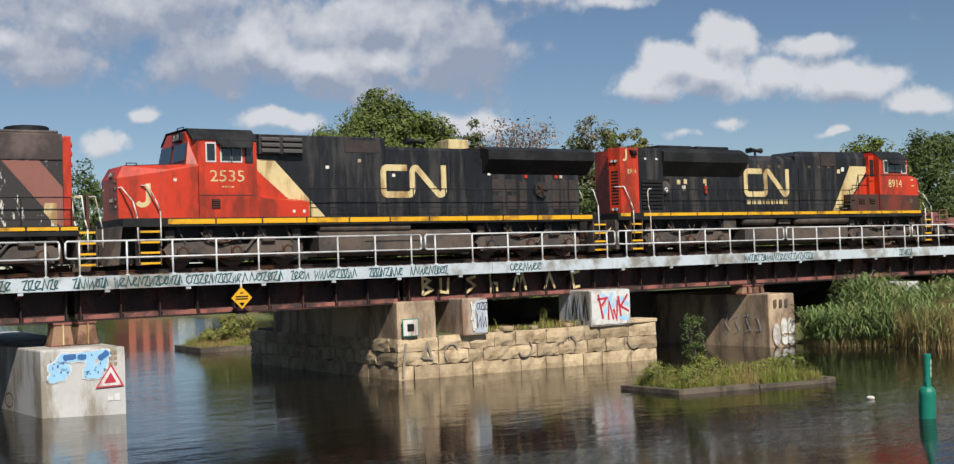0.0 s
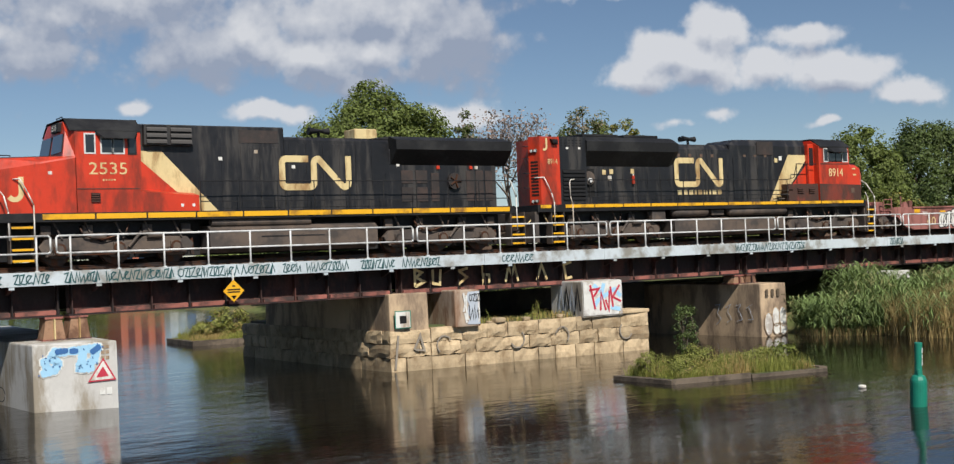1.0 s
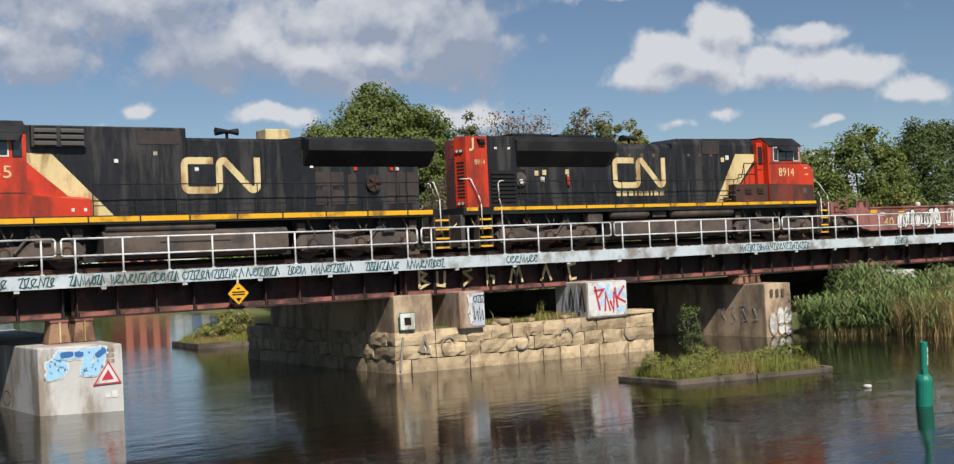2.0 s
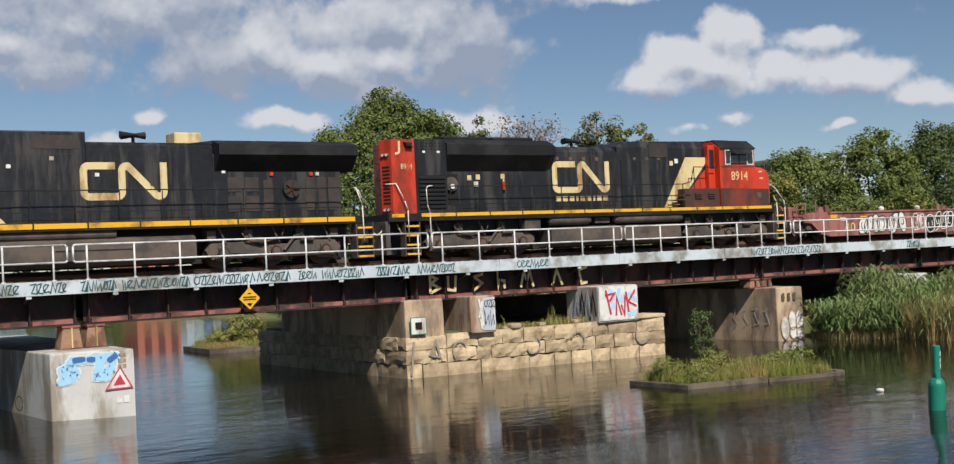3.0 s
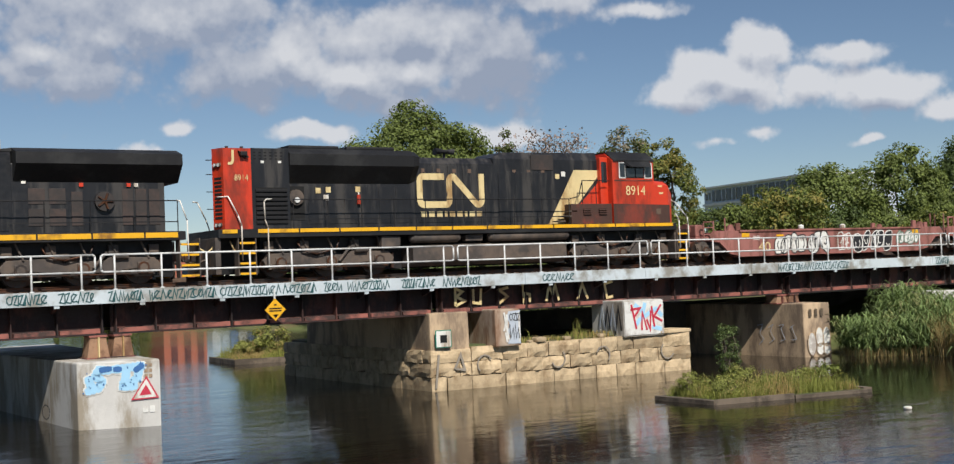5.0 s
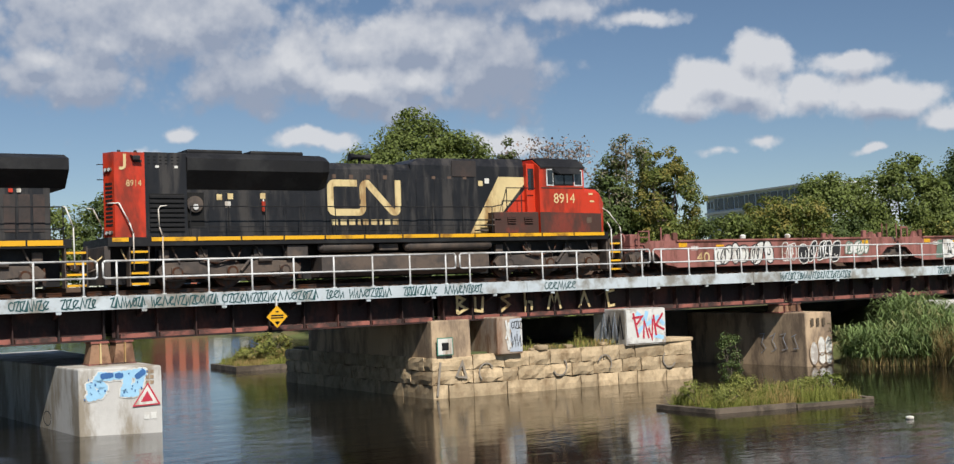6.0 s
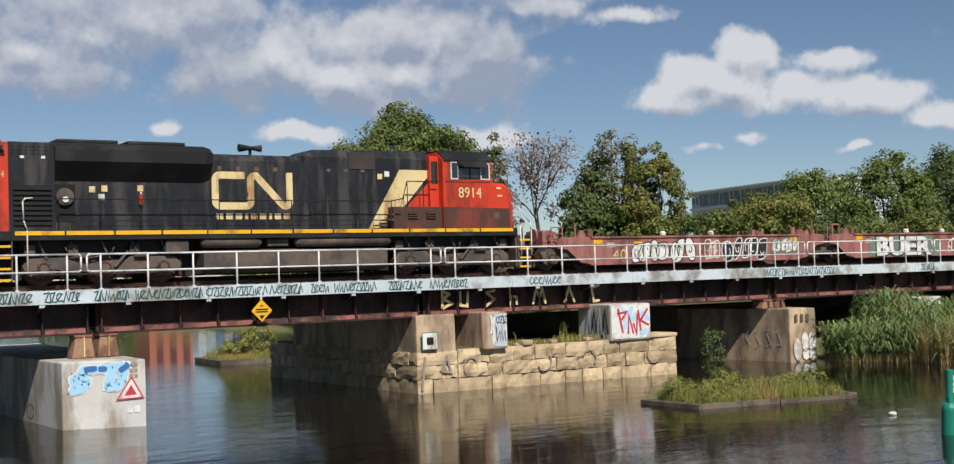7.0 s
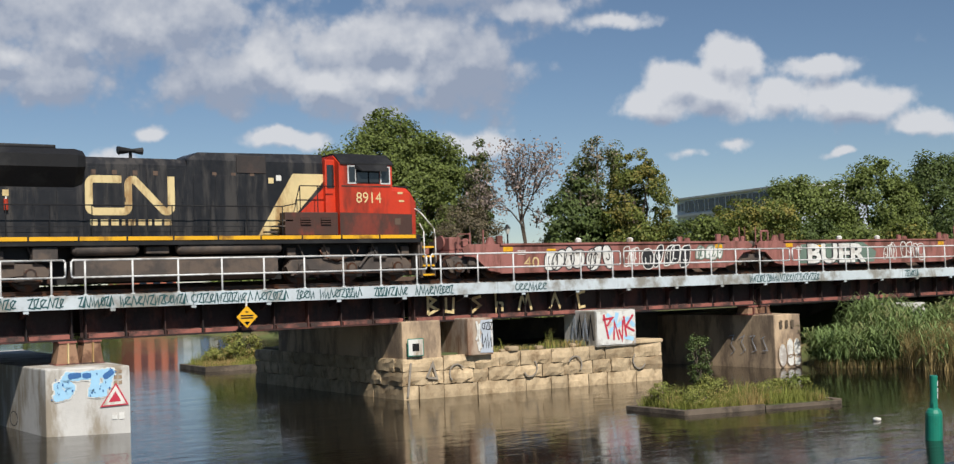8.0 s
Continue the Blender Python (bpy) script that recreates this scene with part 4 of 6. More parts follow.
    sec = [(-1.5, F), (-1.5, 8.60), (-1.0, 8.92), (1.0, 8.92), (1.5, 8.60), (1.5, F)]
    part("cab", extr_x(bmesh.new(), sec, 51.86, 54.08), RED, L, "red cab")
    part("cab_roof", extr_x(bmesh.new(), [(-1.55, 8.56), (-1.0, 8.91), (-1.0, 8.96), (1.0, 8.96), (1.0, 8.91), (1.55, 8.56), (1.55, 8.62), (1.02, 8.99), (-1.02, 8.99), (-1.55, 8.62)], 51.9, 54.12), ROOF, L)
    part("roof_box", one(52.6, 53.6, -0.4, 0.4, 8.99, 9.08, 0.02), ROOF, L)
    part("visor", loft(bmesh.new(), [[(52.5, -1.5, 8.42), (52.7, -1.78, 8.30), (52.7, -1.78, 8.33), (52.5, -1.5, 8.6)], [(53.9, -1.5, 8.42), (53.7, -1.78, 8.30), (53.7, -1.78, 8.33), (53.9, -1.5, 8.6)]]), ROOF, L)
    window_side(L, 52.26, 52.52, 7.90, 8.48, -1.5)
    window_side(L, 52.60, 53.05, 7.92, 8.40, -1.5, ROOF)
    window_side(L, 53.10, 53.50, 7.92, 8.40, -1.5, ROOF)
    window_side(L, 53.62, 53.95, 7.90, 8.46, -1.5)
    part("cab_seam", one(51.95, 54.0, -1.512, -1.5, 7.74, 7.79), DULLRED, L)
    letters("8914", 0.56, 52.55, -1.5, 7.16, CREAM, "road_number", L, 1.05)
    part("nose", loft(bmesh.new(), [[(54.08, y, z) for y, z in ((-1.5, F), (-1.5, 7.62), (-1.2, 7.80), (1.2, 7.80), (1.5, 7.62), (1.5, F))], [(54.85, y, z) for y, z in ((-1.5, F), (-1.5, 7.55), (-1.2, 7.74), (1.2, 7.74), (1.5, 7.55), (1.5, F))], [(55.2, y, z) for y, z in ((-1.25, F), (-1.3, 7.2), (-1.0, 7.45), (1.0, 7.45), (1.3, 7.2), (1.25, F))]]), RED, L, "red nose")
    part("lower_grime", flat(bmesh.new(), [(51.86, F), (54.9, F), (54.9, 6.74), (51.86, 6.80)], -1.5, 0.005), DULLRED, L, "grimy lower cab panel")
    part("nose_plate", one(54.1, 55.0, -1.1, 1.1, 7.76, 7.83, 0.01), ROOF, L)
    for x, z in ((54.3, 7.5), (54.35, 7.2)):
        part("warning_label", one(x, x + 0.22, -1.51, -1.5, z, z + 0.07), CREAM, L)
    part("nose_emblem", one(54.15, 54.4, -1.512, -1.505, 6.35, 6.58, 0.004), TIMBER, L)
    side_rail(L, 37.5, 49.6, F, 9)
    part("cab_rail", pipe(bmesh.new(), [(49.6, -1.46, 7.0), (50.1, -1.46, 7.1), (50.3, -1.46, 7.75), (51.7, -1.46, 7.75)], 0.02), ROOF, L)
    for x in (50.3, 51.0):
        part("stanchion", rod(bmesh.new(), (x, -1.46, 6.8), (x, -1.46, 7.75), 0.018, 6), ROOF, L)
    steps(L, 35.42, 36.02)
    steps(L, 55.3, 55.85)
    grab(L, [(34.8, -1.2, 7.1), (35.08, -1.5, 7.1), (35.4, -1.54, 6.45), (35.52, -1.54, 6.1), (35.52, -1.54, 4.9)])
    grab(L, [(36.75, -1.42, 7.02), (36.45, -1.52, 7.0), (36.38, -1.52, 6.9), (36.4, -1.52, 6.3), (36.5, -1.52, 6.0), (36.5, -1.52, 4.6)])
    grab(L, [(55.1, -1.3, 7.0), (55.3, -1.5, 6.8), (55.85, -1.52, 6.2), (55.9, -1.52, 5.9), (55.9, -1.52, 4.9)])
    grab(L, [(55.25, -1.45, 6.4), (55.4, -1.5, 6.1), (55.4, -1.52, 4.9)])
    part("fuel_tank", extr_x(bmesh.new(), [(-1.15, 4.5), (-1.42, 4.7), (-1.42, 5.2), (-1.2, 5.3), (1.2, 5.3), (1.42, 5.2), (1.42, 4.7), (1.15, 4.5)], 42.3, 49.4), UNDER, L, "grimy fuel tank")
    for a, b in ((42.25, 44.45), (45.75, 49.6)):
        bm = rod(bmesh.new(), (a + 0.12, -1.25, 5.56), (b - 0.12, -1.25, 5.56), 0.2, 16)
        rod(bm, (a, -1.25, 5.56), (a + 0.12, -1.25, 5.56), 0.12, 16, 0.2)
        rod(bm, (b - 0.12, -1.25, 5.56), (b, -1.25, 5.56), 0.2, 16, 0.12)
        part("air_tank", bm, UNDER, L, "grey air reservoir", True)
    part("brake_gear", one(41.0, 41.8, -1.4, -1.0, 5.2, 5.65, 0.05), UNDER, L)
    part("brake_gear", one(44.7, 45.5, -1.3, -1.0, 5.4, 5.65, 0.04), UNDER, L)
    roll_truck(L, 39.0, 2.6, (37.05, 39.0, 40.95))
    roll_truck(L, 52.4, 2.6, (50.45, 52.4, 54.35))
    MOVING.append(L)


locomotive_front()
locomotive_rear()

# ---- plants ----
def leaf_mat(name, base, dry=None, dry_amount=0.0):
    m = bpy.data.materials.new(name)
    m.use_nodes = True
    t = m.node_tree
    p = t.nodes["Principled BSDF"]
    geo = t.nodes.new("ShaderNodeNewGeometry")
    r = geo.outputs["Random Per Island"]
    co = t.nodes.new("ShaderNodeTexCoord").outputs["Object"]
    lo, hi = tuple(c * 0.5 for c in base), tuple(c * 1.5 for c in base)
    col = mixed(t, r, lo, hi)
    if dry:
        d = calc(t, "ADD", noise_of(t, co, 0.55, 2.0), calc(t, "MULTIPLY_ADD", r, 0.24, -0.12))
        col = mixed(t, ramp(t, d, 0.66 - 0.3 * dry_amount, 0.74 - 0.3 * dry_amount), col, dry)
    wire(t, col, p.inputs["Base Color"])
    p.inputs["Roughness"].default_value = 0.55
    p.inputs["Specular IOR Level"].default_value = 0.3
    tr = t.nodes.new("ShaderNodeBsdfTranslucent")
    wire(t, mixed(t, 0.5, col, (0.12, 0.16, 0.02)), tr.inputs[0])
    mx = t.nodes.new("ShaderNodeMixShader")
    mx.inputs[0].default_value = 0.32
    t.links.new(p.outputs[0], mx.inputs[1])
    t.links.new(tr.outputs[0], mx.inputs[2])
    t.links.new(mx.outputs[0], t.nodes["Material Output"].inputs[0])
    return m


LEAF = leaf_mat("summer_leaves", (0.155, 0.195, 0.052))
LEAFY = leaf_mat("yellowing_leaves", (0.16, 0.19, 0.045), (0.32, 0.27, 0.07), 0.35)
LEAFD = leaf_mat("dark_leaves", (0.100, 0.138, 0.042))
LEAFB = leaf_mat("brownish_twigs", (0.22, 0.18, 0.12), (0.10, 0.09, 0.03), 0.3)
LEAFP = leaf_mat("pinkish_dry_leaves", (0.36, 0.28, 0.25))
LEAFM = leaf_mat("mixed_leaves", (0.12, 0.15, 0.045), (0.33, 0.28, 0.20), 0.45)
BLADE = leaf_mat("grass_blades", (0.29, 0.31, 0.075), (0.50, 0.36, 0.15), 0.48)
REED = leaf_mat("reed_blades", (0.22, 0.30, 0.11), (0.34, 0.34, 0.15), 0.25)
LEAFG = leaf_mat("yellow_green_weeds", (0.27, 0.29, 0.075), (0.42, 0.31, 0.12), 0.42)
STRAW = leaf_mat("straw_stalks", (0.46, 0.34, 0.15))
BARK = mat("bark", (0.11, 0.085, 0.065), 0.9, 0, 0.3, 3.0, None, 0, 1, 0.5, 12)


def mesh_of(name, verts, faces, material, parent=None, label=""):
    o = HOME[parent.name] if parent else Vector()
    me = bpy.data.meshes.new(name)
    v = np.asarray(verts, float) - np.array(o)
    me.from_pydata(v.tolist(), [], faces)
    me.materials.append(material)
    ob = new(name, me)
    HOME[ob.name] = o
    if parent:
        ob.parent = parent
    if label:
        ob["label"] = label
    return ob


def leaves(rng, pts, out, size):
    """Small four-cornered leaf sprays at pts, turned about the outward way."""
    n = len(pts)
    nrm = out + rng.normal(0, 0.5, (n, 3)) + np.array([0, -0.1, 0.35])
    nrm /= np.linalg.norm(nrm, axis=1)[:, None]
    a = np.cross(nrm, rng.normal(0, 1, (n, 3)))
    a /= np.linalg.norm(a, axis=1)[:, None]
    b = np.cross(nrm, a)
    s = size * rng.uniform(0.6, 1.4, (n, 1))
    k = rng.uniform(0.45, 0.8, (n, 1))
    V = np.stack([pts - a * s, pts - b * s * k + nrm * s * 0.2, pts + a * s, pts + b * s * k + nrm * s * 0.2], 1).reshape(-1, 3)
    return V, [(4 * i, 4 * i + 1, 4 * i + 2, 4 * i + 3) for i in range(n)]


def crown_points(rng, centre, radii, clumps, per, clump_r, low=-0.75):
    c = []
    while len(c) < clumps:
        p = rng.normal(0, 1, 3)
        p *= rng.uniform(0.45, 1.0) ** 0.5 / np.linalg.norm(p)
        if p[2] > low:
            c.append(p)
    c = np.array(c)
    wob = np.array([noise.noise(Vector(q * 1.7 + centre * 0.13)) for q in c])
    c = np.array(centre) + c * np.array(radii) * (0.92 + 0.22 * wob[:, None])
    d = rng.normal(0, 1, (clumps, per, 3))
    d /= np.linalg.norm(d, axis=2)[..., None]
    r = clump_r * rng.uniform(0.55, 1.35, (clumps, 1, 1)) * rng.uniform(0.55, 1.12, (clumps, per, 1))
    pts = (c[:, None] + d * r * np.array([1, 1, 0.8])).reshape(-1, 3)
    out = 0.6 * d.reshape(-1, 3) + 0.6 * (pts - np.array(centre)) / np.array(radii)
    return c, pts, out


def limb(bm, p, q, r0, r1, rng, bend=0.08):
    p, q = Vector(p), Vector(q)
    m = (p + q) / 2 + Vector(rng.normal(0, bend, 3)) * (q - p).length
    rod(bm, p, m, r0, 6, (r0 + r1) / 2)
    rod(bm, m, q, (r0 + r1) / 2, 5, r1)


def spot(az, r):
    """The place at that bearing and distance from the camera's stand."""
    return EYE[0] + r * math.cos(radians(az)), EYE[1] + r * math.sin(radians(az))


def tree(seed, az, r, el, radius, material, label, clumps=70, per=110, size=0.26, clump_r=1.0, base=None, name="tree", deep=0.8, low=-0.75, tall=1.5):
    rng = np.random.default_rng(seed)
    x, y = spot(az, r)
    g = bank_height(x, y) if base is None else base
    top = EYE[2] + r * math.tan(radians(el))
    h = top - g
    rz = min(h * 0.47, radius * tall)
    cz = top - rz * 0.97
    t = thing(name, x, y, g - 0.05, label, name)
    centre = np.array([x, y, cz])
    c, pts, out = crown_points(rng, centre, (radius, radius * deep, rz), clumps, int(per * (2.0 if r < 140 else 1.2)), clump_r, low)
    bm = bmesh.new()
    tr = 0.035 * h * 0.6
    fork = Vector((x, y, g + max(0.6, (cz - rz * 0.75 - g))))
    rod(bm, (x, y, g - 0.1), fork, tr * 1.3, 9, tr)
    for i in range(min(22, clumps // 3)):
        limb(bm, fork + Vector((0, 0, rng.uniform(-0.3, 0.6))), c[i], tr * 0.55, 0.025, rng)
    part("trunk", bm, BARK, t)
    V, Fc = leaves(rng, pts, out, size * 0.66)
    mesh_of("crown", V, Fc, material, t)
    return t


def bush(seed, x, y, g, radius, height, material, label, clumps=22, per=80, size=0.16, clump_r=0.45):
    rng = np.random.default_rng(seed)
    t = thing("bush", x, y, g, label, "bush")
    centre = np.array([x, y, g + height * 0.5])
    c, pts, out = crown_points(rng, centre, (radius, radius * 0.8, height * 0.5), clumps, per, clump_r, -1)
    pts[:, 2] = np.maximum(pts[:, 2], g + 0.03)
    bm = bmesh.new()
    for i in range(min(9, clumps)):
        limb(bm, (x + rng.normal(0, 0.1), y + rng.normal(0, 0.1), g - 0.05), c[i], 0.04, 0.012, rng)
    part("stem", bm, BARK, t)
    V, Fc = leaves(rng, pts, out, size)
    mesh_of("foliage", V, Fc, material, t)
    return t


def bare_tree(seed, az, r, el, radius, label):
    """A half-bare tree: forking limbs, fine twigs and thin dry leaves."""
    rng = np.random.default_rng(seed)
    x, y = spot(az, r)
    g = bank_height(x, y)
    h = EYE[2] + r * math.tan(radians(el)) - g
    t = thing("bare_tree", x, y, g - 0.05, label, "tree")
    bm = bmesh.new()
    tips = []

    def grow(p, d, length, rad, level):
        q = p + d * length
        rod(bm, p, q, rad, 6 if level < 3 else 4, rad * 0.7)
        if level == 5:
            tips.append(q)
            return
        for k in range(3 if level in (1, 2) else 2):
            s = Vector(rng.normal(0, 1, 3)) * 0.42
            nd = (d + s + Vector((0, 0, 0.12))).normalized()
            if level > 2:
                tips.append(p.lerp(q, rng.uniform(0.3, 1)))
            grow(q, nd, length * rng.uniform(0.66, 0.86), rad * 0.66, level + 1)

    grow(Vector((x, y, g - 0.1)), Vector((0, 0, 1)), h * 0.27, 0.16, 0)
    zs = max(v.co.z for v in bm.verts)
    k = (h) / (zs - g)
    bm.transform(Matrix.Translation((x, y, g)) @ Matrix.Diagonal((k, k, k, 1)) @ Matrix.Translation((-x, -y, -g)))
    part("trunk", bm, BARK, t)
    T = (np.array(tips) - (x, y, g)) * k + (x, y, g)
    T = np.repeat(T, 14, 0) + rng.normal(0, 0.36, (len(T) * 14, 3))
    V, Fc = leaves(rng, T, rng.normal(0, 1, T.shape), 0.115)
    mesh_of("crown", V, Fc, LEAFP, t)


tree(1, 59.7, 100, 7.75, 8.6, LEAF, "broad green leafy tree on the far bank", 700, 62, 0.19, 0.85, deep=0.5)
tree(2, 55.95, 97, 6.35, 1.1, LEAFM, "slim green tree beside the broad one", 60, 60, 0.15, 0.45, tall=4.0)
tree(3, 56.6, 93, 4.2, 3.0, LEAFB, "brownish half-dead thicket tree", 110, 70, 0.11, 0.6, tall=2.0)
bare_tree(4, 53.8, 95, 6.3, 2.3, "half-bare tree with thin pinkish dry leaves")
tree(5, 50.4, 92, 6.45, 3.5, LEAFM, "mixed green tree with dry branches", 130, 60, 0.15, 0.65)
tree(6, 48.7, 90, 5.7, 2.7, LEAFY, "tree with yellowing leaves", 110, 70, 0.15, 0.6)
tree(7, 51.6, 90, 4.6, 2.4, LEAFD, "dark green tree at the bank", 48, 90, 0.2, 0.8)
tree(8, 44.2, 96, 3.35, 3.0, LEAFY, "small light green tree", 110, 70, 0.16, 0.65)
tree(9, 41.6, 104, 4.2, 5.0, LEAF, "rounded green leafy tree", 190, 80, 0.19, 0.85)
tree(10, 38.6, 108, 4.75, 4.8, LEAF, "tall green leafy tree", 190, 80, 0.19, 0.85)
tree(11, 35.6, 116, 5.05, 5.2, LEAFD, "tall dark green tree", 190, 80, 0.19, 0.85)
tree(12, 32.4, 112, 4.9, 4.6, LEAF, "tall green leafy tree", 70, 100, 0.28, 1.1)
for k, (az, el, rad) in enumerate(((78.5, 4.2, 6), (76.0, 4.2, 5.5), (73.6, 4.75, 4.8), (67.2, 4.8, 4.2), (65.2, 5.2, 5), (63.2, 4.6, 4.5))):
    tree(20 + k, az, 168, el, rad, LEAF if k % 2 else LEAFD, "green leafy tree on the distant bank", 120, 60, 0.32, 1.3)
for k in range(13):
    az = 33.5 + k * 1.95
    r = 92 + 3 * math.sin(k * 2.1)
    x, y = spot(az, max(r, 54 / math.sin(radians(az))))
    bush(50 + k, x, y, bank_height(x, y), 3.0, (6.7 if 43 < az < 48.5 else 5.3) + 0.6 * math.sin(k * 1.7), (LEAF, LEAFD, LEAFY)[k % 3] if k < 9 else LEAFB if k < 12 else LEAF, "dense hedge shrub behind the railway", 60, 140, 0.11, 0.75)
for k in (0, 1, 2, 6, 7, 8, 9):
    x, y = spot(63.5 + k * 1.6, 157 + 3 * math.sin(k * 2.0))
    bush(90 + k, x, y, bank_height(x, y), 4.0, 3.2 + math.sin(k * 1.3), (LEAF, LEAFD)[k % 2], "dense shrubs along the distant bank", 50, 60, 0.3, 1.2)
for k, (bx, by) in enumerate(((47, 26), (47.5, 36), (47, 46), (48, 57), (47, 66))):
    bush(110 + k, bx, by, bank_height(bx, by), 4.6, 4.6, (LEAF, LEAFD)[k % 2], "dense shrubs along the bank behind the bridge", 50, 60, 0.26, 1.0)
bush(72, 43.3, -5.3, 0.0, 1.3, 1.6, LEAF, "broad-leaved bush at the water's edge", 30, 110, 0.07, 0.3)
bush(70, 55.5, -5.0, 1.9, 1.8, 1.5, LEAF, "low leafy bush beside the bridge end", 22, 90, 0.11, 0.4)
bush(71, 57.8, -7.0, 2.0, 1.6, 1.3, LEAF, "low leafy bush beside the bridge end", 18, 90, 0.11, 0.4)


def blades(name, seed, spots, height, width, material, label, lean=0.35, fan=3, parent=None):
    """Tapering bent blades standing on spots of x, y, z: stuff that nobody could count."""
    rng = np.random.default_rng(seed)
    V, Fc = [], []
    for x, y, z in spots:
        for _ in range(fan):
            h = height * rng.uniform(0.45, 1.1) * (0.92 + 0.55 * noise.noise(Vector((x * 0.7, y * 0.7, 1.0))))
            a = rng.uniform(0, 2 * math.pi)
            l = lean * h * rng.uniform(0.1, 1.0)
            px, py = x + rng.normal(0, 0.05), y + rng.normal(0, 0.05)
            w = width * rng.uniform(0.6, 1.3)
            sx, sy = -math.sin(a + 1.2) * w, math.cos(a + 1.2) * w
            dx, dy = math.cos(a) * l, math.sin(a) * l
            i = len(V)
            V += [(px - sx, py - sy, z - 0.03), (px + sx, py + sy, z - 0.03), (px + dx * 0.35 - sx * 0.8, py + dy * 0.35 - sy * 0.8, z + h * 0.6), (px + dx * 0.35 + sx * 0.8, py + dy * 0.35 + sy * 0.8, z + h * 0.6), (px + dx, py + dy, z + h * rng.uniform(0.85, 1.0))]
            Fc += [(i, i + 1, i + 3, i + 2), (i + 2, i + 3, i + 4)]
    ob = mesh_of(name, V, Fc, material)
    return tagged(ob, label, name.replace("_", " "), "", "stuff")


def quad_spots(rng, quad, z, n, drop=0.0):
    a, b, c, d = (np.array(p, float) for p in quad)
    out = []
    for _ in range(n):
        u, v = rng.uniform(0, 1, 2)
        p = (a * (1 - u) + b * u) * (1 - v) + (d * (1 - u) + c * u) * v
        if noise.noise(Vector((p[0] * 0.9, p[1] * 0.9, 3.0))) > drop - 0.6:
            out.append((p[0], p[1], z))
    return out


def island(name, quad, z, seed, label, grass_h, n):
    """A low planted caisson in the river: timber kerb round a bed of soil."""
    g = thing(name, sum(p[0] for p in quad) / 4, sum(p[1] for p in quad) / 4, 0, label, "island", "", "structure")
    c = Vector((sum(p[0] for p in quad) / 4, sum(p[1] for p in quad) / 4))
    q = [Vector(p) for p in quad]
    inner = [p + (c - p).normalized() * 0.26 for p in q]
    bm = loft(bmesh.new(), [[(p.x, p.y, -0.6) for p in inner], [(p.x, p.y, z - 0.03) for p in inner]])
    part("soil", bm, SOIL, g)
    for i in range(4):
        a, b = q[i], q[(i + 1) % 4]
        ia, ib = inner[i], inner[(i + 1) % 4]
        m = max(1, int((b - a).length / 1.9))
        for k in range(m):
            u, v = k / m + 0.004, (k + 1) / m - 0.004
            j = 0.035 * math.sin(k * 3.1 + i) - 0.02
            ring = [a.lerp(b, u), a.lerp(b, v), ia.lerp(ib, v), ia.lerp(ib, u)]
            part("kerb_block", loft(bmesh.new(), [[(p.x, p.y, -0.5) for p in ring], [(p.x, p.y, z + j) for p in ring]]), KERB, g)
    rng = np.random.default_rng(seed)
    bed = [tuple(p + (c - p).normalized() * 0.4) for p in q]
    blades("grass", seed, quad_spots(rng, bed, z, n), grass_h * 0.8, 0.0065, BLADE, "rough green and straw grass on the river islet", 0.95, 4)
    blades("tall_weeds", seed + 1, quad_spots(rng, bed, z, n // 5, 0.55), grass_h * 1.7, 0.008, BLADE, "taller seeding weeds on the river islet", 0.3, 3)


SOIL = mat("soil", (0.10, 0.075, 0.045), 0.95, 0, 0.3, 2.0, (0.07, 0.09, 0.03), 0.5, 1.0, 0.6, 10)
KERB = mat("wet_timber_kerb", (0.14, 0.11, 0.08), 0.85, 0, 0.3, 1.4, (0.07, 0.055, 0.04), 0.4, 1.5, 0.4, 18, 1.0, 0.5, 0.3)
island("islet", ((25.53, -12.0), (25.6, -14.57), (31.06, -15.79), (31.3, -13.4)), 0.15, 5, "planted islet with a low kerb in the river", 0.42, 3200)
island("islet_back", ((24.05, 22.6), (23.81, 18.31), (27.2, 17.5), (27.6, 21.8)), 0.25, 9, "small planted islet behind the bridge", 0.5, 1000)
bush(81, 28.0, -12.75, 0.2, 0.45, 2.35, LEAFD, "slender dark-leaved shrub on the islet", 52, 44, 0.032, 0.14)
for k, (bx, by, h) in enumerate(((26.3, -12.9, 0.7), (27.0, -13.6, 0.55), (27.7, -13.4, 0.6), (28.6, -14.0, 0.45), (29.5, -14.2, 0.5), (26.6, -14.2, 0.4), (30.2, -13.9, 0.55), (28.2, -13.2, 0.8))):
    bush(120 + k, bx, by, 0.2, 0.5, h, LEAFG, "low yellow-green weeds on the islet", 16, 110, 0.026, 0.17)
bush(82, 26.4, 19.8, 0.25, 1.1, 1.7, LEAFG, "loose yellow-green shrub on the islet behind", 34, 70, 0.06, 0.26)
bush(84, 25.2, 20.2, 0.25, 0.9, 0.9, LEAFG, "low weeds on the islet behind", 24, 70, 0.05, 0.22)
bush(83, 30.6, -14.4, 0.2, 0.5, 0.7, LEAFY, "low yellowish shrub on the islet", 12, 40, 0.06, 0.2)


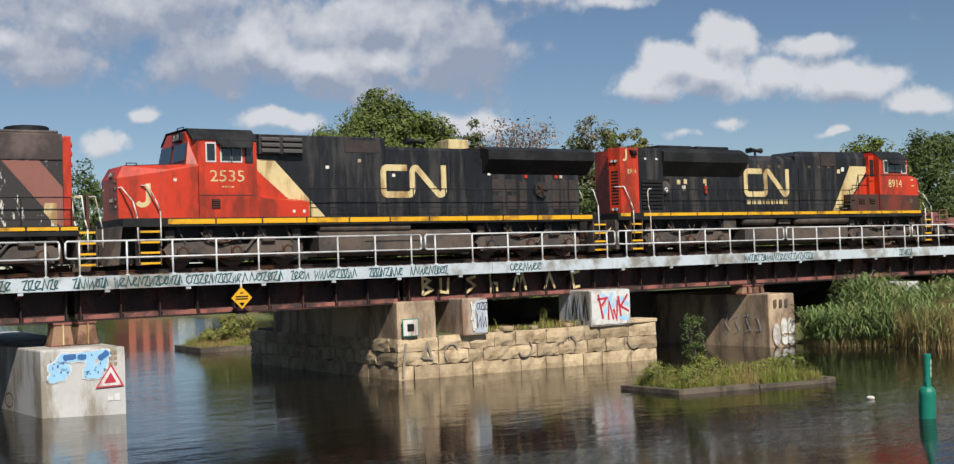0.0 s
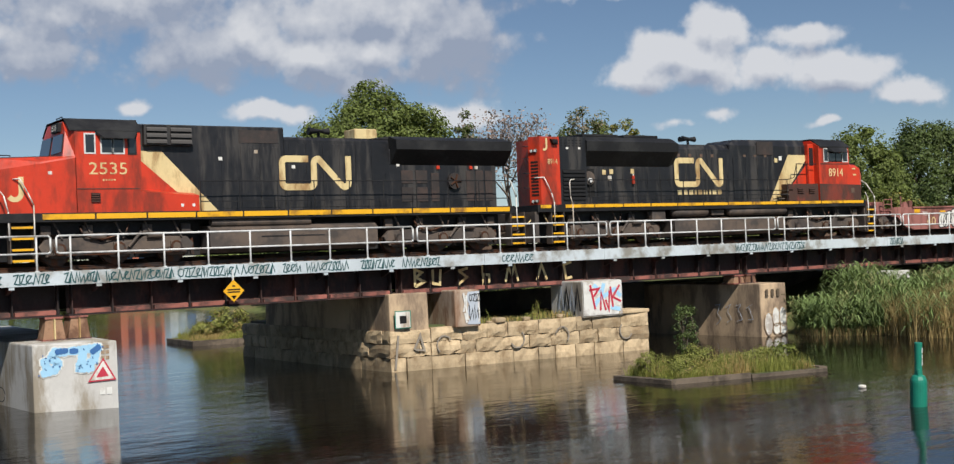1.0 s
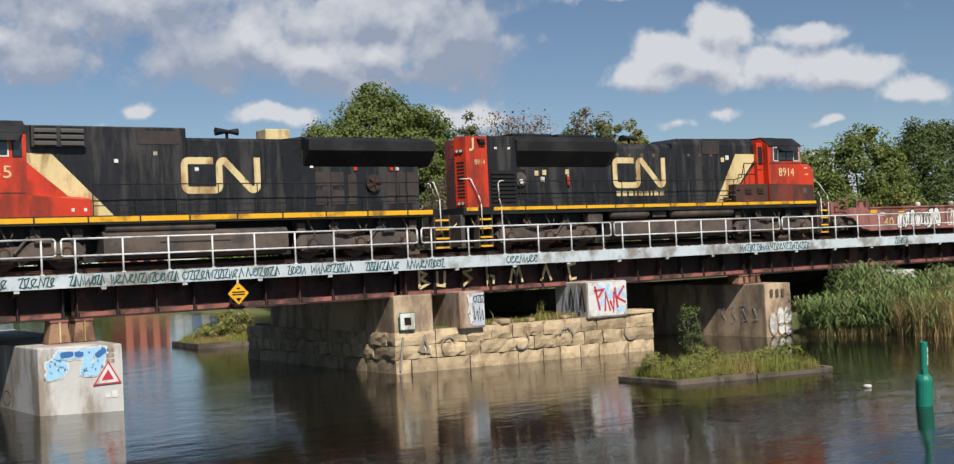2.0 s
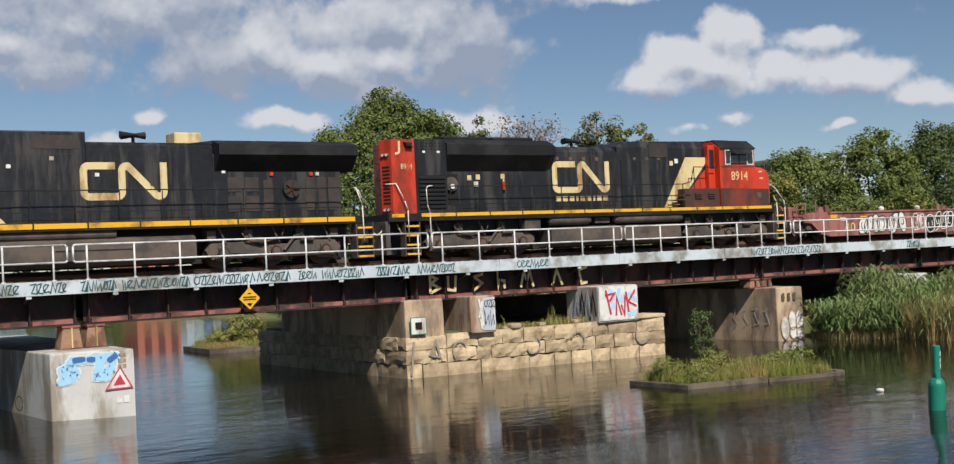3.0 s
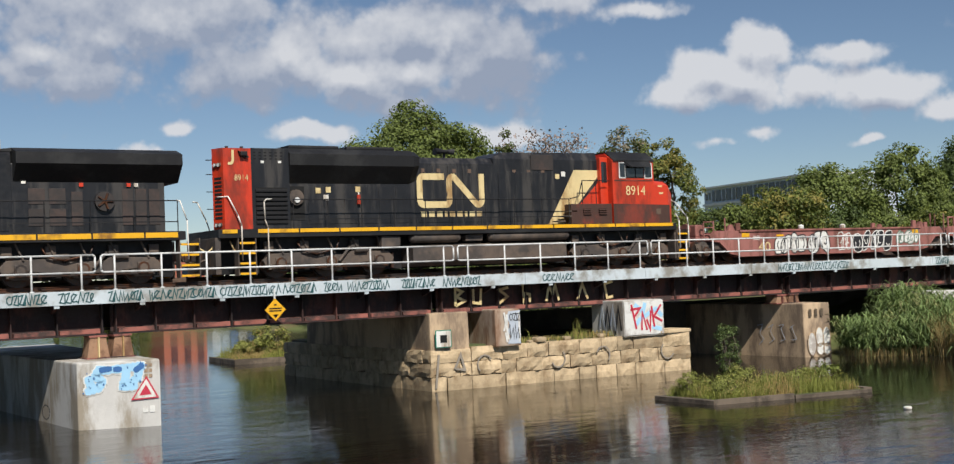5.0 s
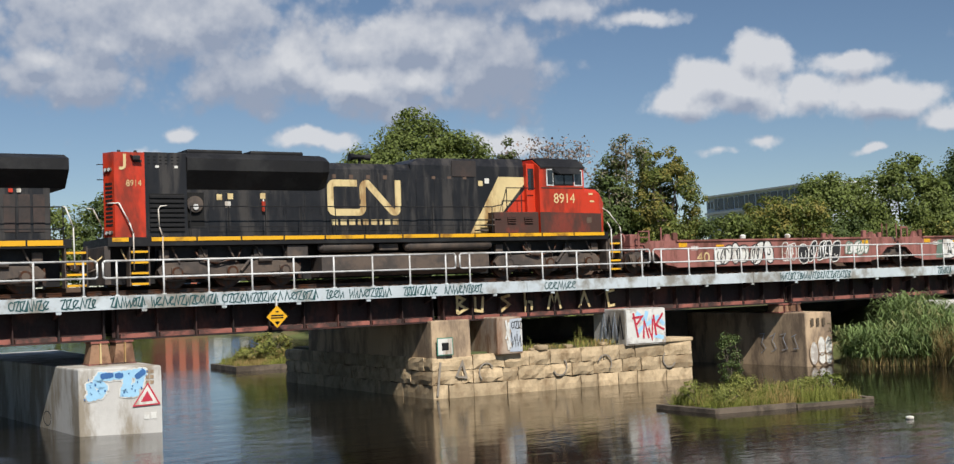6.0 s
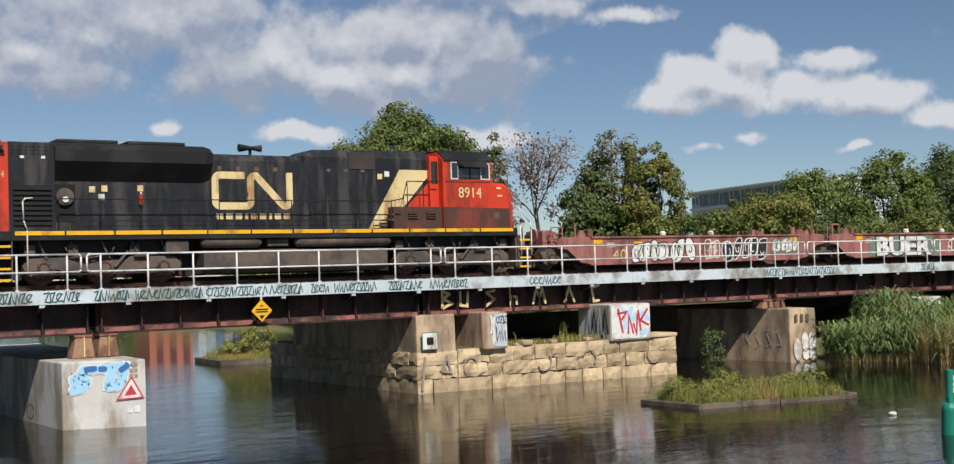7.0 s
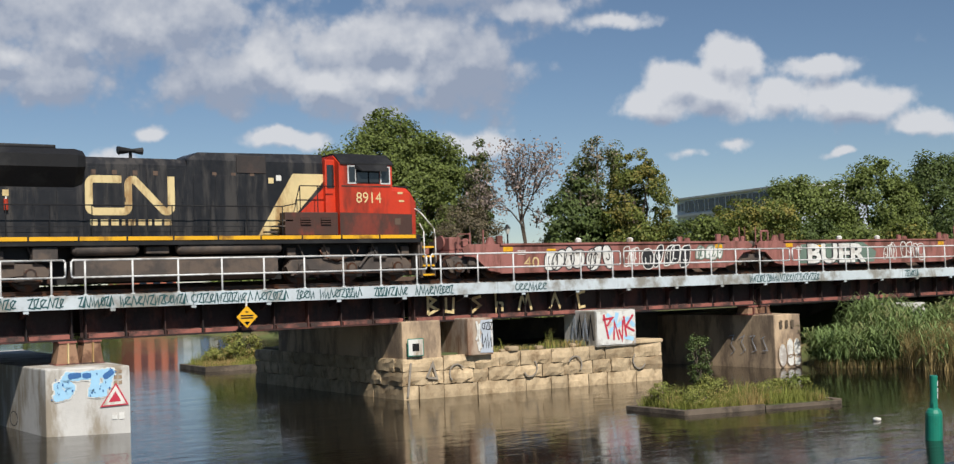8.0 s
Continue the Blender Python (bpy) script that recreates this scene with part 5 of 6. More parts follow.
def reed_leaves(name, seed, spots, height, material, label):
    """Leaning stalks with long arching leaves up their length."""
    rng = np.random.default_rng(seed)
    V, Fc = [], []
    for x, y, z in spots:
        h = height * rng.uniform(0.6, 1.05) * (0.95 + 0.5 * noise.noise(Vector((x * 0.45, y * 0.45, 1.0))))
        lx, ly = rng.normal(0.02, 0.16, 2) * h
        w = 0.008
        i = len(V)
        V += [(x - w, y, z - 0.1), (x + w, y, z - 0.1), (x + lx, y + ly, z + h)]
        Fc.append((i, i + 1, i + 2))
        for k in range(8):
            f = rng.uniform(0.22, 1.0)
            bx, by, bz = x + lx * f, y + ly * f, z + h * f
            a = rng.uniform(0, 2 * math.pi)
            l, up, w = rng.uniform(0.45, 0.9), rng.uniform(0.35, 1.0), rng.uniform(0.016, 0.032)
            ca, sa = math.cos(a), math.sin(a)
            px, py = -sa * w, ca * w
            mx, my, mz = bx + ca * l * 0.5, by + sa * l * 0.5, bz + l * up * 0.55
            tx, ty, tz = bx + ca * l, by + sa * l, bz + l * (up * 0.55 - rng.uniform(0.1, 0.5))
            i = len(V)
            V += [(bx - px * 0.5, by - py * 0.5, bz), (bx + px * 0.5, by + py * 0.5, bz), (mx - px, my - py, mz), (mx + px, my + py, mz), (tx, ty, max(tz, z + 0.02))]
            Fc += [(i, i + 1, i + 3, i + 2), (i + 2, i + 3, i + 4)]
    return tagged(mesh_of(name, V, Fc, material), label, name.replace("_", " "), "", "stuff")


def reeds():
    rng = np.random.default_rng(33)
    high, straw, foot = [], [], []
    for _ in range(5000):
        y = rng.uniform(-16.5, -4.6)
        e = 42.1 + 0.22 * (-4.6 - y) + 0.5 * math.sin(y * 1.3)
        x = e + rng.uniform(0, 1) ** 0.8 * 4.5
        z = max(0.0, bank_height(x, y))
        (straw if y < -8.4 and rng.uniform() < 0.72 else high).append((x, y, z))
        if x - e < 0.7:
            foot.append((x - 0.1, y, z))
    reed_leaves("reeds", 34, high, 1.75, REED, "dense green leafy reeds at the water's edge")
    blades("dry_reeds", 35, straw, 1.8, 0.012, STRAW, "straw-coloured dry reeds at the water's edge", 0.6, 7)
    blades("reed_stubble", 36, foot, 0.55, 0.010, STRAW, "dry straw stubble at the reeds' foot", 0.5, 3)


reeds()

# ---- middle pier: stone base, pedestals ----
def rough_stone(rng, x0, x1, z0, z1, depth, bulge):
    """A rock-faced block with its face to -y at y = 0, in a wall's own space."""
    bm = bmesh.new()
    nx, nz = 5, 3
    tilt = rng.normal(0, 0.012, 2)
    rows = []
    for j in range(nz + 1):
        row = []
        for i in range(nx + 1):
            u, v = i / nx, j / nz
            rim = i in (0, nx) or j in (0, nz)
            y = rng.normal(0, 0.018) if rim else -bulge * rng.uniform(0.7, 1.3) + tilt[0] * (u - 0.5) * 2 + tilt[1] * (v - 0.5) * 2
            row.append(bm.verts.new((x0 + (x1 - x0) * u + (0 if rim else rng.normal(0, 0.02)), y, z0 + (z1 - z0) * v + (rng.normal(0, 0.022) if 0 < i < nx else 0))))
        rows.append(row)
    for j in range(nz):
        for i in range(nx):
            bm.faces.new((rows[j][i], rows[j][i + 1], rows[j + 1][i + 1], rows[j + 1][i]))
    back = [bm.verts.new((x, depth, z)) for x, z in ((x0, z0), (x1, z0), (x1, z1), (x0, z1))]
    bm.faces.new((*rows[nz], back[2], back[3]))
    bm.faces.new((*rows[0][::-1], back[0], back[1]))
    bm.faces.new((*[r[0] for r in rows], back[3], back[0]))
    bm.faces.new((*[r[nx] for r in rows][::-1], back[1], back[2]))
    bmesh.ops.recalc_face_normals(bm, faces=bm.faces)
    return bm


def stone_wall(parent, p0, p1, courses, seed, mean=0.95, bulge=0.05):
    rng = np.random.default_rng(seed)
    m = wall_frame(p0, p1)
    L = (Vector(p1) - Vector(p0)).length
    for k, (z0, z1) in enumerate(courses):
        x = 0.0
        while x < L - 0.05:
            w = mean * rng.uniform(0.6, 1.5)
            if L - x - w < 0.45:
                w = L - x
            bm = rough_stone(rng, x + 0.012, x + w - 0.012, z0 + 0.012, z1 - 0.012, 0.35, bulge)
            push = rng.uniform(-0.03, 0.03)
            bm.transform(m @ Matrix.Translation((0, push, 0)))
            part("stone", bm, STONE, parent)
            x += w


def middle_base():
    base = thing("pier_base", 28, 0, 0, "coursed warm limestone pier base with rock-faced blocks", "pier base", "", "structure")
    A, B, C = (22.62, -3.34), (24.2, -3.56), (33.92, -4.45)
    fill = [(22.85, -3.1), (24.2, -3.3), (33.6, -4.2), (34.2, 8.8), (22.95, 9.3)]
    part("core", loft(bmesh.new(), [[(x, y, -1.5) for x, y in fill], [(x, y, 1.44) for x, y in fill]]), MORTAR, base)
    cs = ((-0.35, 0.48), (0.48, 0.98), (0.98, 1.46))
    stone_wall(base, (22.62, 9.4), A, cs, 2, 1.3, 0.03)
    stone_wall(base, A, B, cs, 3, 0.9, 0.03)
    stone_wall(base, B, C, ((-0.35, 0.47), (0.47, 0.97), (0.97, 1.50)), 4, 0.95, 0.05)
    stone_wall(base, C, (34.6, 8.8), ((-0.35, 0.47), (0.47, 0.97), (0.97, 1.5)), 6, 1.2, 0.05)
    part("coping", one(32.4, 34.0, -4.46, -3.2, 1.5, 1.64, 0.03), STONE, base)
    part("top_fill", loft(bmesh.new(), [[(x, y, 1.42) for x, y in fill], [(x, y + (0.3 if y < 0 else 0), 1.54) for x, y in fill]]), SOIL, base)
    rng = np.random.default_rng(8)
    blades("wall_weeds", 8, quad_spots(rng, ((25.9, -3.55), (30.6, -4.0), (30.8, -3.0), (26, -2.6)), 1.52, 260, 0.3), 0.28, 0.010, BLADE, "dry weeds on top of the stone wall", 0.5, 3)
    blades("tall_stalks", 9, [(28.9, -3.6, 1.5), (29.0, -3.5, 1.5), (28.8, -3.7, 1.5), (26.9, -3.5, 1.5), (29.1, -3.55, 1.5)], 0.75, 0.008, BLADE, "tall weed stalks on the stone wall", 0.5, 4)
    rng = np.random.default_rng(11)
    for k in range(9):
        x = 26.3 + 5.6 * rng.uniform()
        s = rng.uniform(0.08, 0.22)
        r = part("rubble", one(x - s, x + s, -3.7 - s, -3.7 + s, 1.5, 1.5 + s * 0.9, s * 0.3), STONE)
        tagged(r, "loose broken stone lying on the wall", "stone", "loose stones")


middle_base()
block("pedestal", ((25.06, -3.92), (26.12, -4.0), (26.5, -1.6), (25.12, -1.6)), 0.02, 1.45, 2.80, STAINED, "pale concrete girder pedestal with faded paint", "pedestal")
block("pedestal_right", ((30.73, -4.3), (32.62, -4.45), (32.9, -1.9), (30.78, -2.2)), 0.02, 1.45, 2.86, CONCRETE, "white-painted concrete pedestal with red graffiti", "pedestal")


# ---- bearings on the piers ----
RUSTB = mat("rusty_bearing_paint", (0.34, 0.20, 0.12), 0.75, 0, 0.3, 1.5, (0.14, 0.07, 0.04), 0.4, 1.5, 0.2)

def bearing(x, z, y=-2.7):
    g = thing("bearing", x, y, z, "rusty steel bridge bearing shoe", "bearing", "bridge bearings")
    part("base_plate", one(x - 0.75, x + 0.75, y - 0.4, y + 0.4, z, z + 0.05), FLANGE, g)
    for o in (-0.38, 0.38):
        part("shoe", prism(bmesh.new(), [(x + o - 0.34, z + 0.05), (x + o + 0.34, z + 0.05), (x + o + 0.24, 2.66), (x + o - 0.24, 2.66)], y - 0.32, y + 0.32), RUSTB, g)
        part("cap", one(x + o - 0.28, x + o + 0.28, y - 0.36, y + 0.36, 2.64, 2.70), FLANGE, g)
        part("rib", prism(bmesh.new(), [(x + o - 0.02, z + 0.05), (x + o + 0.02, z + 0.05), (x + o + 0.02, 2.64), (x + o - 0.02, 2.64)], y - 0.42, y - 0.32), CREAM if z < 2 else FLANGE, g)


bearing(11.35, 1.97)
bearing(41.0, 2.29)
part("bearing_pad", one(23.0, 24.0, -3.1, -2.2, 2.75, 2.705 + 0.06), TANCON, None)
tagged(bpy.data.objects["bearing_pad"], "flat bearing pad on the stone pier", "bearing")


# ---- buoys, signs ----
def lathe(prof, x, y, n=20):
    bm = bmesh.new()
    return loft(bm, [[(x + r * math.cos(2 * math.pi * k / n), y + r * math.sin(2 * math.pi * k / n), z) for k in range(n)] for r, z in prof])


def buoy():
    x, y = 25.84, -22.92
    g = thing("buoy", x, y, 0, "green plastic river buoy with a slim mast", "buoy")
    part("float", lathe([(0.19, -0.6), (0.20, 0.0), (0.20, 0.60), (0.19, 0.66), (0.15, 0.74), (0.09, 0.78)], x, y), GREEN_B, g, "", False)
    b = part("mast", lathe([(0.10, 0.76), (0.085, 1.0), (0.095, 1.52), (0.09, 1.55)], x, y), GREEN_B, g)
    for s in (-1, 1):
        part("lug", one(x - 0.02 + s * 0.10, x + 0.02 + s * 0.10, y - 0.02, y + 0.02, 0.70, 0.92, 0.01), GREEN_B, g)
    for z, h in ((1.0, 0.12), (1.16, 0.09), (1.3, 0.12)):
        part("lettering_bar", one(x - 0.04, x + 0.04, y - 0.102, y - 0.08, z, z + h, 0.0), WHITE, b)
    g.rotation_euler = (radians(2), radians(-2.5), radians(35))


buoy()
part("marker_float", lathe([(0.01, -0.03), (0.09, -0.01), (0.115, 0.03), (0.10, 0.075), (0.03, 0.09)], 28.11, -19.45, 16), WHITE, None, "", True)
tagged(bpy.data.objects["marker_float"], "small white float drifting on the water", "float")


def signs():
    d = thing("diamond_sign", 16.68, -3.5, 2.86, "yellow diamond clearance sign hung from the edge plate", "sign")
    c, r = Vector((16.68, 3.21)), 0.37
    part("board", flat(bmesh.new(), [(c.x, c.y - r), (c.x + r, c.y), (c.x, c.y + r), (c.x - r, c.y)], -3.47, 0.02), YELLOW, d)
    for k, (w, z) in enumerate(((0.05, 0.14), (0.22, 0.02), (0.22, -0.06), (0.06, -0.2))):
        part("marking_bar", one(c.x - w, c.x + w, -3.496, -3.49, c.y + z, c.y + z + 0.045), PIT, d)
    part("arrow", flat(bmesh.new(), [(c.x - 0.1, c.y - 0.16), (c.x, c.y - 0.28), (c.x + 0.1, c.y - 0.16)], -3.49, 0.006), PIT, d)
    part("hanger", one(c.x - 0.03, c.x + 0.03, -3.468, -3.43, 3.3, 3.9), ALU, d)
    s = thing("square_sign", 23.1, -3.4, 1.53, "white square sign with green border and black centre", "sign")
    m = wall_frame((22.62, -3.34), (24.2, -3.56))
    for nm, a, z0, z1, mt, o in (("border", 0.18, 1.54, 2.17, GREEN_B, 0.0), ("board", 0.21, 1.57, 2.14, WHITE, 0.012), ("centre", 0.36, 1.72, 1.99, PIT, 0.02)):
        bm = one(a, 0.98 - a, -0.09 - o, -0.08 - o, z0, z1)
        bm.transform(m)
        part(nm, bm, mt, s)


signs()


# ---- far buildings ----
WALLG = mat("pale_blue_grey_cladding", (0.44, 0.49, 0.55), 0.7, 0, 0.08, 0.5, None, 0, 1, 0.05)
WALLW = mat("white_cladding", (0.62, 0.63, 0.64), 0.7, 0, 0.08, 0.3, None, 0, 1, 0.05)
BRICKR = mat("red_brick_wall", (0.40, 0.13, 0.08), 0.85, 0, 0.15, 0.6, None, 0, 1, 0.1)
BLUEP = mat("blue_panel", (0.06, 0.15, 0.42), 0.6, 0, 0.12, 0.4, None, 0, 1, 0.05)
DARKGL = mat("dark_window_glass", (0.012, 0.020, 0.034), 0.15, 0, 0.2, 0.2, None, 0, 1, 0.0)


def office():
    a, b = spot(46.98, 200), spot(42.3, 178)
    g = thing("office_building", *a, 2.0, "pale grey flat-roofed office building with a band of dark windows", "building")
    m = wall_frame(a, b)
    L = (Vector(a) - Vector(b)).length
    top = EYE[2] + 200 * math.tan(radians(3.42))

    def put(nm, x0, x1, y0, y1, z0, z1, mt, par):
        bm = one(x0, x1, y0, y1, z0, z1)
        bm.transform(m)
        return part(nm, bm, mt, par)

    put("wall", 0, L + 1, 0, 14, 2.0, top - 0.25, WALLG, g)
    put("roof", -0.3, L + 1.3, -0.5, 14.3, top - 0.25, top, WALLW, g)
    put("ledge", 0, L + 1, -0.4, 0.0, top - 2.95, top - 2.6, WALLW, g)
    put("ledge", 0, L + 1, -0.4, 0.0, top - 5.9, top - 5.6, WALLW, g)
    for fl in range(2):
        z1 = top - 0.6 - 2.95 * fl
        n = 9
        for i in range(n):
            x0 = 2.3 + (L - 2) * i / n
            w = put("window", x0, x0 + (L - 2) / n - 0.4, -0.06, 0.05, z1 - 1.75, z1, DARKGL, g)
            put("mullion", x0 + 1.0, x0 + 1.08, -0.12, -0.06, z1 - 1.75, z1, WALLW, w)
        for x0 in (0.4, 1.3):
            put("window", x0, x0 + 0.5, -0.06, 0.05, z1 - 1.4, z1 - 0.3, DARKGL, g)


office()


def warehouses():
    """A brick hall and a white and blue shed on the distant bank, behind the trees there."""
    g = thing("brick_hall", *spot(70.8, 152), 0.5, "red brick hall on the distant bank", "building")
    x, y = spot(71.5, 150)
    x2, y2 = spot(69.6, 150)
    part("wall", one(x, x2 + 0.5, y, y + 9, 0.3, 7.0), BRICKR, g)
    part("roof", one(x - 0.2, x2 + 0.7, y - 0.2, y + 9.2, 7.0, 7.3), WALLG, g)
    for k in range(3):
        for z in (2.4, 4.8):
            part("window", one(x + 0.8 + k * 1.6, x + 1.6 + k * 1.6, y - 0.05, y + 0.05, z, z + 1.6), DARKGL, g)
    h = thing("panel_shed", *spot(68, 152), 0.5, "white and blue panelled shed on the distant bank", "building")
    n = 9
    for k in range(n):
        a = x2 + 0.6 + 9.8 * k / n
        part("wall_panel", one(a, a + 9.8 / n - 0.1, y2, y2 + 8, 0.3, 3.6), (WALLW, WALLG, BLUEP, WALLW, BLUEP, WALLW, WALLG, BLUEP, BLUEP)[k], h)
    part("roof", one(x2 + 0.6, x2 + 10.4, y2 - 0.2, y2 + 8.2, 3.6, 3.8), WALLG, h)


warehouses()


def lamp_post():
    x, y = spot(54.7, 92)
    z = bank_height(x, y)
    top = EYE[2] + 92 * math.tan(radians(2.55))
    g = thing("lamp_post", x, y, z, "dark lantern lamp post behind the railway", "street lamp")
    part("pole", rod(bmesh.new(), (x, y, z), (x, y, top - 0.7), 0.08, 8, 0.06), ROOF, g)
    part("lantern", lathe([(0.10, top - 0.7), (0.22, top - 0.35), (0.20, top - 0.3)], x, y, 8), WHITE, g)
    part("cap", lathe([(0.27, top - 0.3), (0.12, top - 0.1), (0.03, top)], x, y, 8), ROOF, g)


lamp_post()

# ---- the leading engine's tail ----
BROWN = mat("faded_brown_red_paint", (0.26, 0.105, 0.08), 0.7, 0, 0.12, 0.8, (0.16, 0.07, 0.055), 0.3, 0.8, 0.06)
FLAKE = mat("flaking_white_paint", (0.60, 0.57, 0.50), 0.65, 0, 0.1, 2.0, (0.03, 0.027, 0.025), 0.72, 2.2, 0.15, 20, 3.0, 0.5, 0, 0.03)
HOODBR = mat("sooty_brown_paint", (0.045, 0.034, 0.030), 0.65, 0, 0.35, 0.7, (0.12, 0.085, 0.075), 0.4, 0.8, 0.1)


def locomotive_lead():
    """Only its tail comes into view; it faces -x."""
    L = thing("locomotive", 2.0, 0, RAIL, "old diesel locomotive with flaking white and brown stripes", "locomotive", "train")
    F = 5.72
    part("underframe", one(-8.0, 12.0, -1.5, 1.5, 5.4, F, 0.01), ROOF, L)
    stripes(L, -7.5, 12.0, 5.58, 5.69, 1.05)
    part("hood", one(-7.5, 11.66, -1.1, 1.1, F, 7.9, 0.02), FLAKE, L, "flaking white hood")
    part("radiator_hood", one(-7.5, 11.66, -1.14, 1.14, 7.86, 8.72, 0.03), HOODBR, L)
    part("roof_edge", one(-7.5, 11.6, -0.95, 0.95, 8.72, 8.84, 0.05), HOODBR, L)
    part("hood_end", one(11.66, 11.95, -1.1, 1.1, F, 8.66, 0.05), RED, L, "orange red hood end")
    for z in (7.75, 8.1, 8.4):
        part("end_lamp", rod(bmesh.new(), (11.95, -0.75, z), (12.06, -0.75, z), 0.09, 12), RED, L)
    for a, b in ((10.15, 11.52), (8.4, 10.0)):
        part("radiator_fan", lathe([(0.70, 8.82), (0.70, 9.0), (0.66, 9.03)], (a + b) / 2, 0, 24), ROOF, L)
    for x in (9.8, 5.6, 1.4):
        part("diagonal_stripe", flat(bmesh.new(), [(x - 0.05, 7.84), (x + 1.12, 7.84), (x + 1.84, 6.98), (x + 1.84, F + 0.02), (x + 1.72, F + 0.02)] if x > 9 else [(x, 7.84), (x + 1.2, 7.84), (x + 2.9, F + 0.02), (x + 1.7, F + 0.02)], -1.102), BROWN, L, "faded brown diagonal stripe")
    part("pale_door", flat(bmesh.new(), [(11.06, 6.48), (11.44, 6.48), (11.44, F + 0.06), (11.36, F + 0.06), (11.02, 6.2)], -1.106), CREAM, L, "pale access door")
    side_rail(L, -7.0, 11.8, F - 0.1, 12)
    part("end_rail", rod(bmesh.new(), (11.8, -1.46, 6.64), (12.1, -1.46, 6.64), 0.022, 6), CREAM, L)
    grab(L, [(11.95, -1.3, 6.68), (12.12, -1.5, 6.68), (12.2, -1.52, 5.9), (12.28, -1.52, 5.6), (12.28, -1.52, 4.9)])
    grab(L, [(12.45, -1.05, 6.68), (12.62, -1.3, 6.68), (12.72, -1.4, 6.0), (12.8, -1.4, 5.6), (12.8, -1.4, 5.0)])
    part("end_post", one(12.35, 12.45, -1.2, -1.0, 5.5, 6.75), DULLRED, L)
    steps(L, 12.0, 12.55)
    coupler(L, 12.0, 1)
    part("centre_sill", one(-7.8, 12.0, -0.5, 0.5, 4.5, 5.4), UNDER, L)
    part("end_plate", one(11.95, 12.1, -1.4, 1.4, 4.6, 5.5, 0.02), UNDER, L)
    roll_truck(L, 9.2, 2.3, (7.5, 9.2, 10.9))
    part("fuel_tank", one(-1.0, 6.3, -1.4, 1.4, 4.55, 5.35, 0.1), UNDER, L)
    roll_truck(L, -4.5, 2.3, (-6.2, -4.5, -2.8))
    MOVING.append(L)


locomotive_lead()

# ---- well wagons ----
TAGW = mat("white_spray_paint", (0.68, 0.68, 0.64), 0.6, 0, 0.12, 2.0, (0.40, 0.36, 0.32), 0.3, 1.5, 0.03)
TAGK = mat("black_spray_paint", (0.02, 0.02, 0.022), 0.6, 0, 0.2, 2.0, None, 0, 1, 0.03)
TAGG = mat("grey_green_spray_paint", (0.13, 0.19, 0.15), 0.6, 0, 0.2, 2.0, None, 0, 1, 0.03)
TAGB = mat("light_blue_spray_paint", (0.34, 0.60, 0.80), 0.6, 0, 0.12, 2.0, None, 0, 1, 0.03)
TAGD = mat("dark_blue_spray_paint", (0.04, 0.14, 0.36), 0.6, 0, 0.15, 2.0, None, 0, 1, 0.03)
TAGT = mat("teal_marker", (0.012, 0.075, 0.08), 0.6, 0, 0.2, 2.0, None, 0, 1, 0.03)
TAGR = mat("crimson_spray_paint", (0.50, 0.03, 0.06), 0.6, 0, 0.15, 2.0, None, 0, 1, 0.03)


def bubble(rng, x0, x1, z0, z1, n, y, fill, line, parent, name="painted_shape"):
    """A row of fat rounded shapes with outlines: spray paint that spells nothing."""
    w = (x1 - x0) / n
    for i in range(n):
        cx, cz = x0 + w * (i + 0.5), (z0 + z1) / 2 + rng.normal(0, 0.02)
        hw, hh = w * rng.uniform(0.42, 0.75), (z1 - z0) / 2 * rng.uniform(0.70, 1.05)
        cx, cz = cx + rng.normal(0, 0.08), cz + rng.normal(0, 0.05)
        e = rng.uniform(0.45, 1.0)
        sh = rng.uniform(-0.25, 0.35)
        pts = [(cx + hw * math.copysign(abs(math.cos(a)) ** e, math.cos(a)) + sh * hh * math.sin(a), cz + hh * math.copysign(abs(math.sin(a)) ** e, math.sin(a)) + 0.06 * math.cos(a)) for a in (k * math.pi / 10 for k in range(20))]
        part(name, flat(bmesh.new(), pts, y - 0.002 * (i % 3), 0.004), fill, parent)
        ring = ribbon([*pts, pts[0]], 0.05, y - 0.008 - 0.002 * (i % 3))
        part("painted_outline", ring, line, parent)
        k = rng.integers(0, 3)
        a0 = rng.uniform(0, 360)
        inner = [(cx + (q - cx) * 1.0, cz + (p - cz) * 1.6) for q, p in arc(cx, cz, hw * rng.uniform(0.3, 0.5), a0, a0 + 110 + 60 * k, 6)]
        part("painted_stroke", ribbon(inner, 0.045, y - 0.008 - 0.002 * (i % 3)), line, parent)


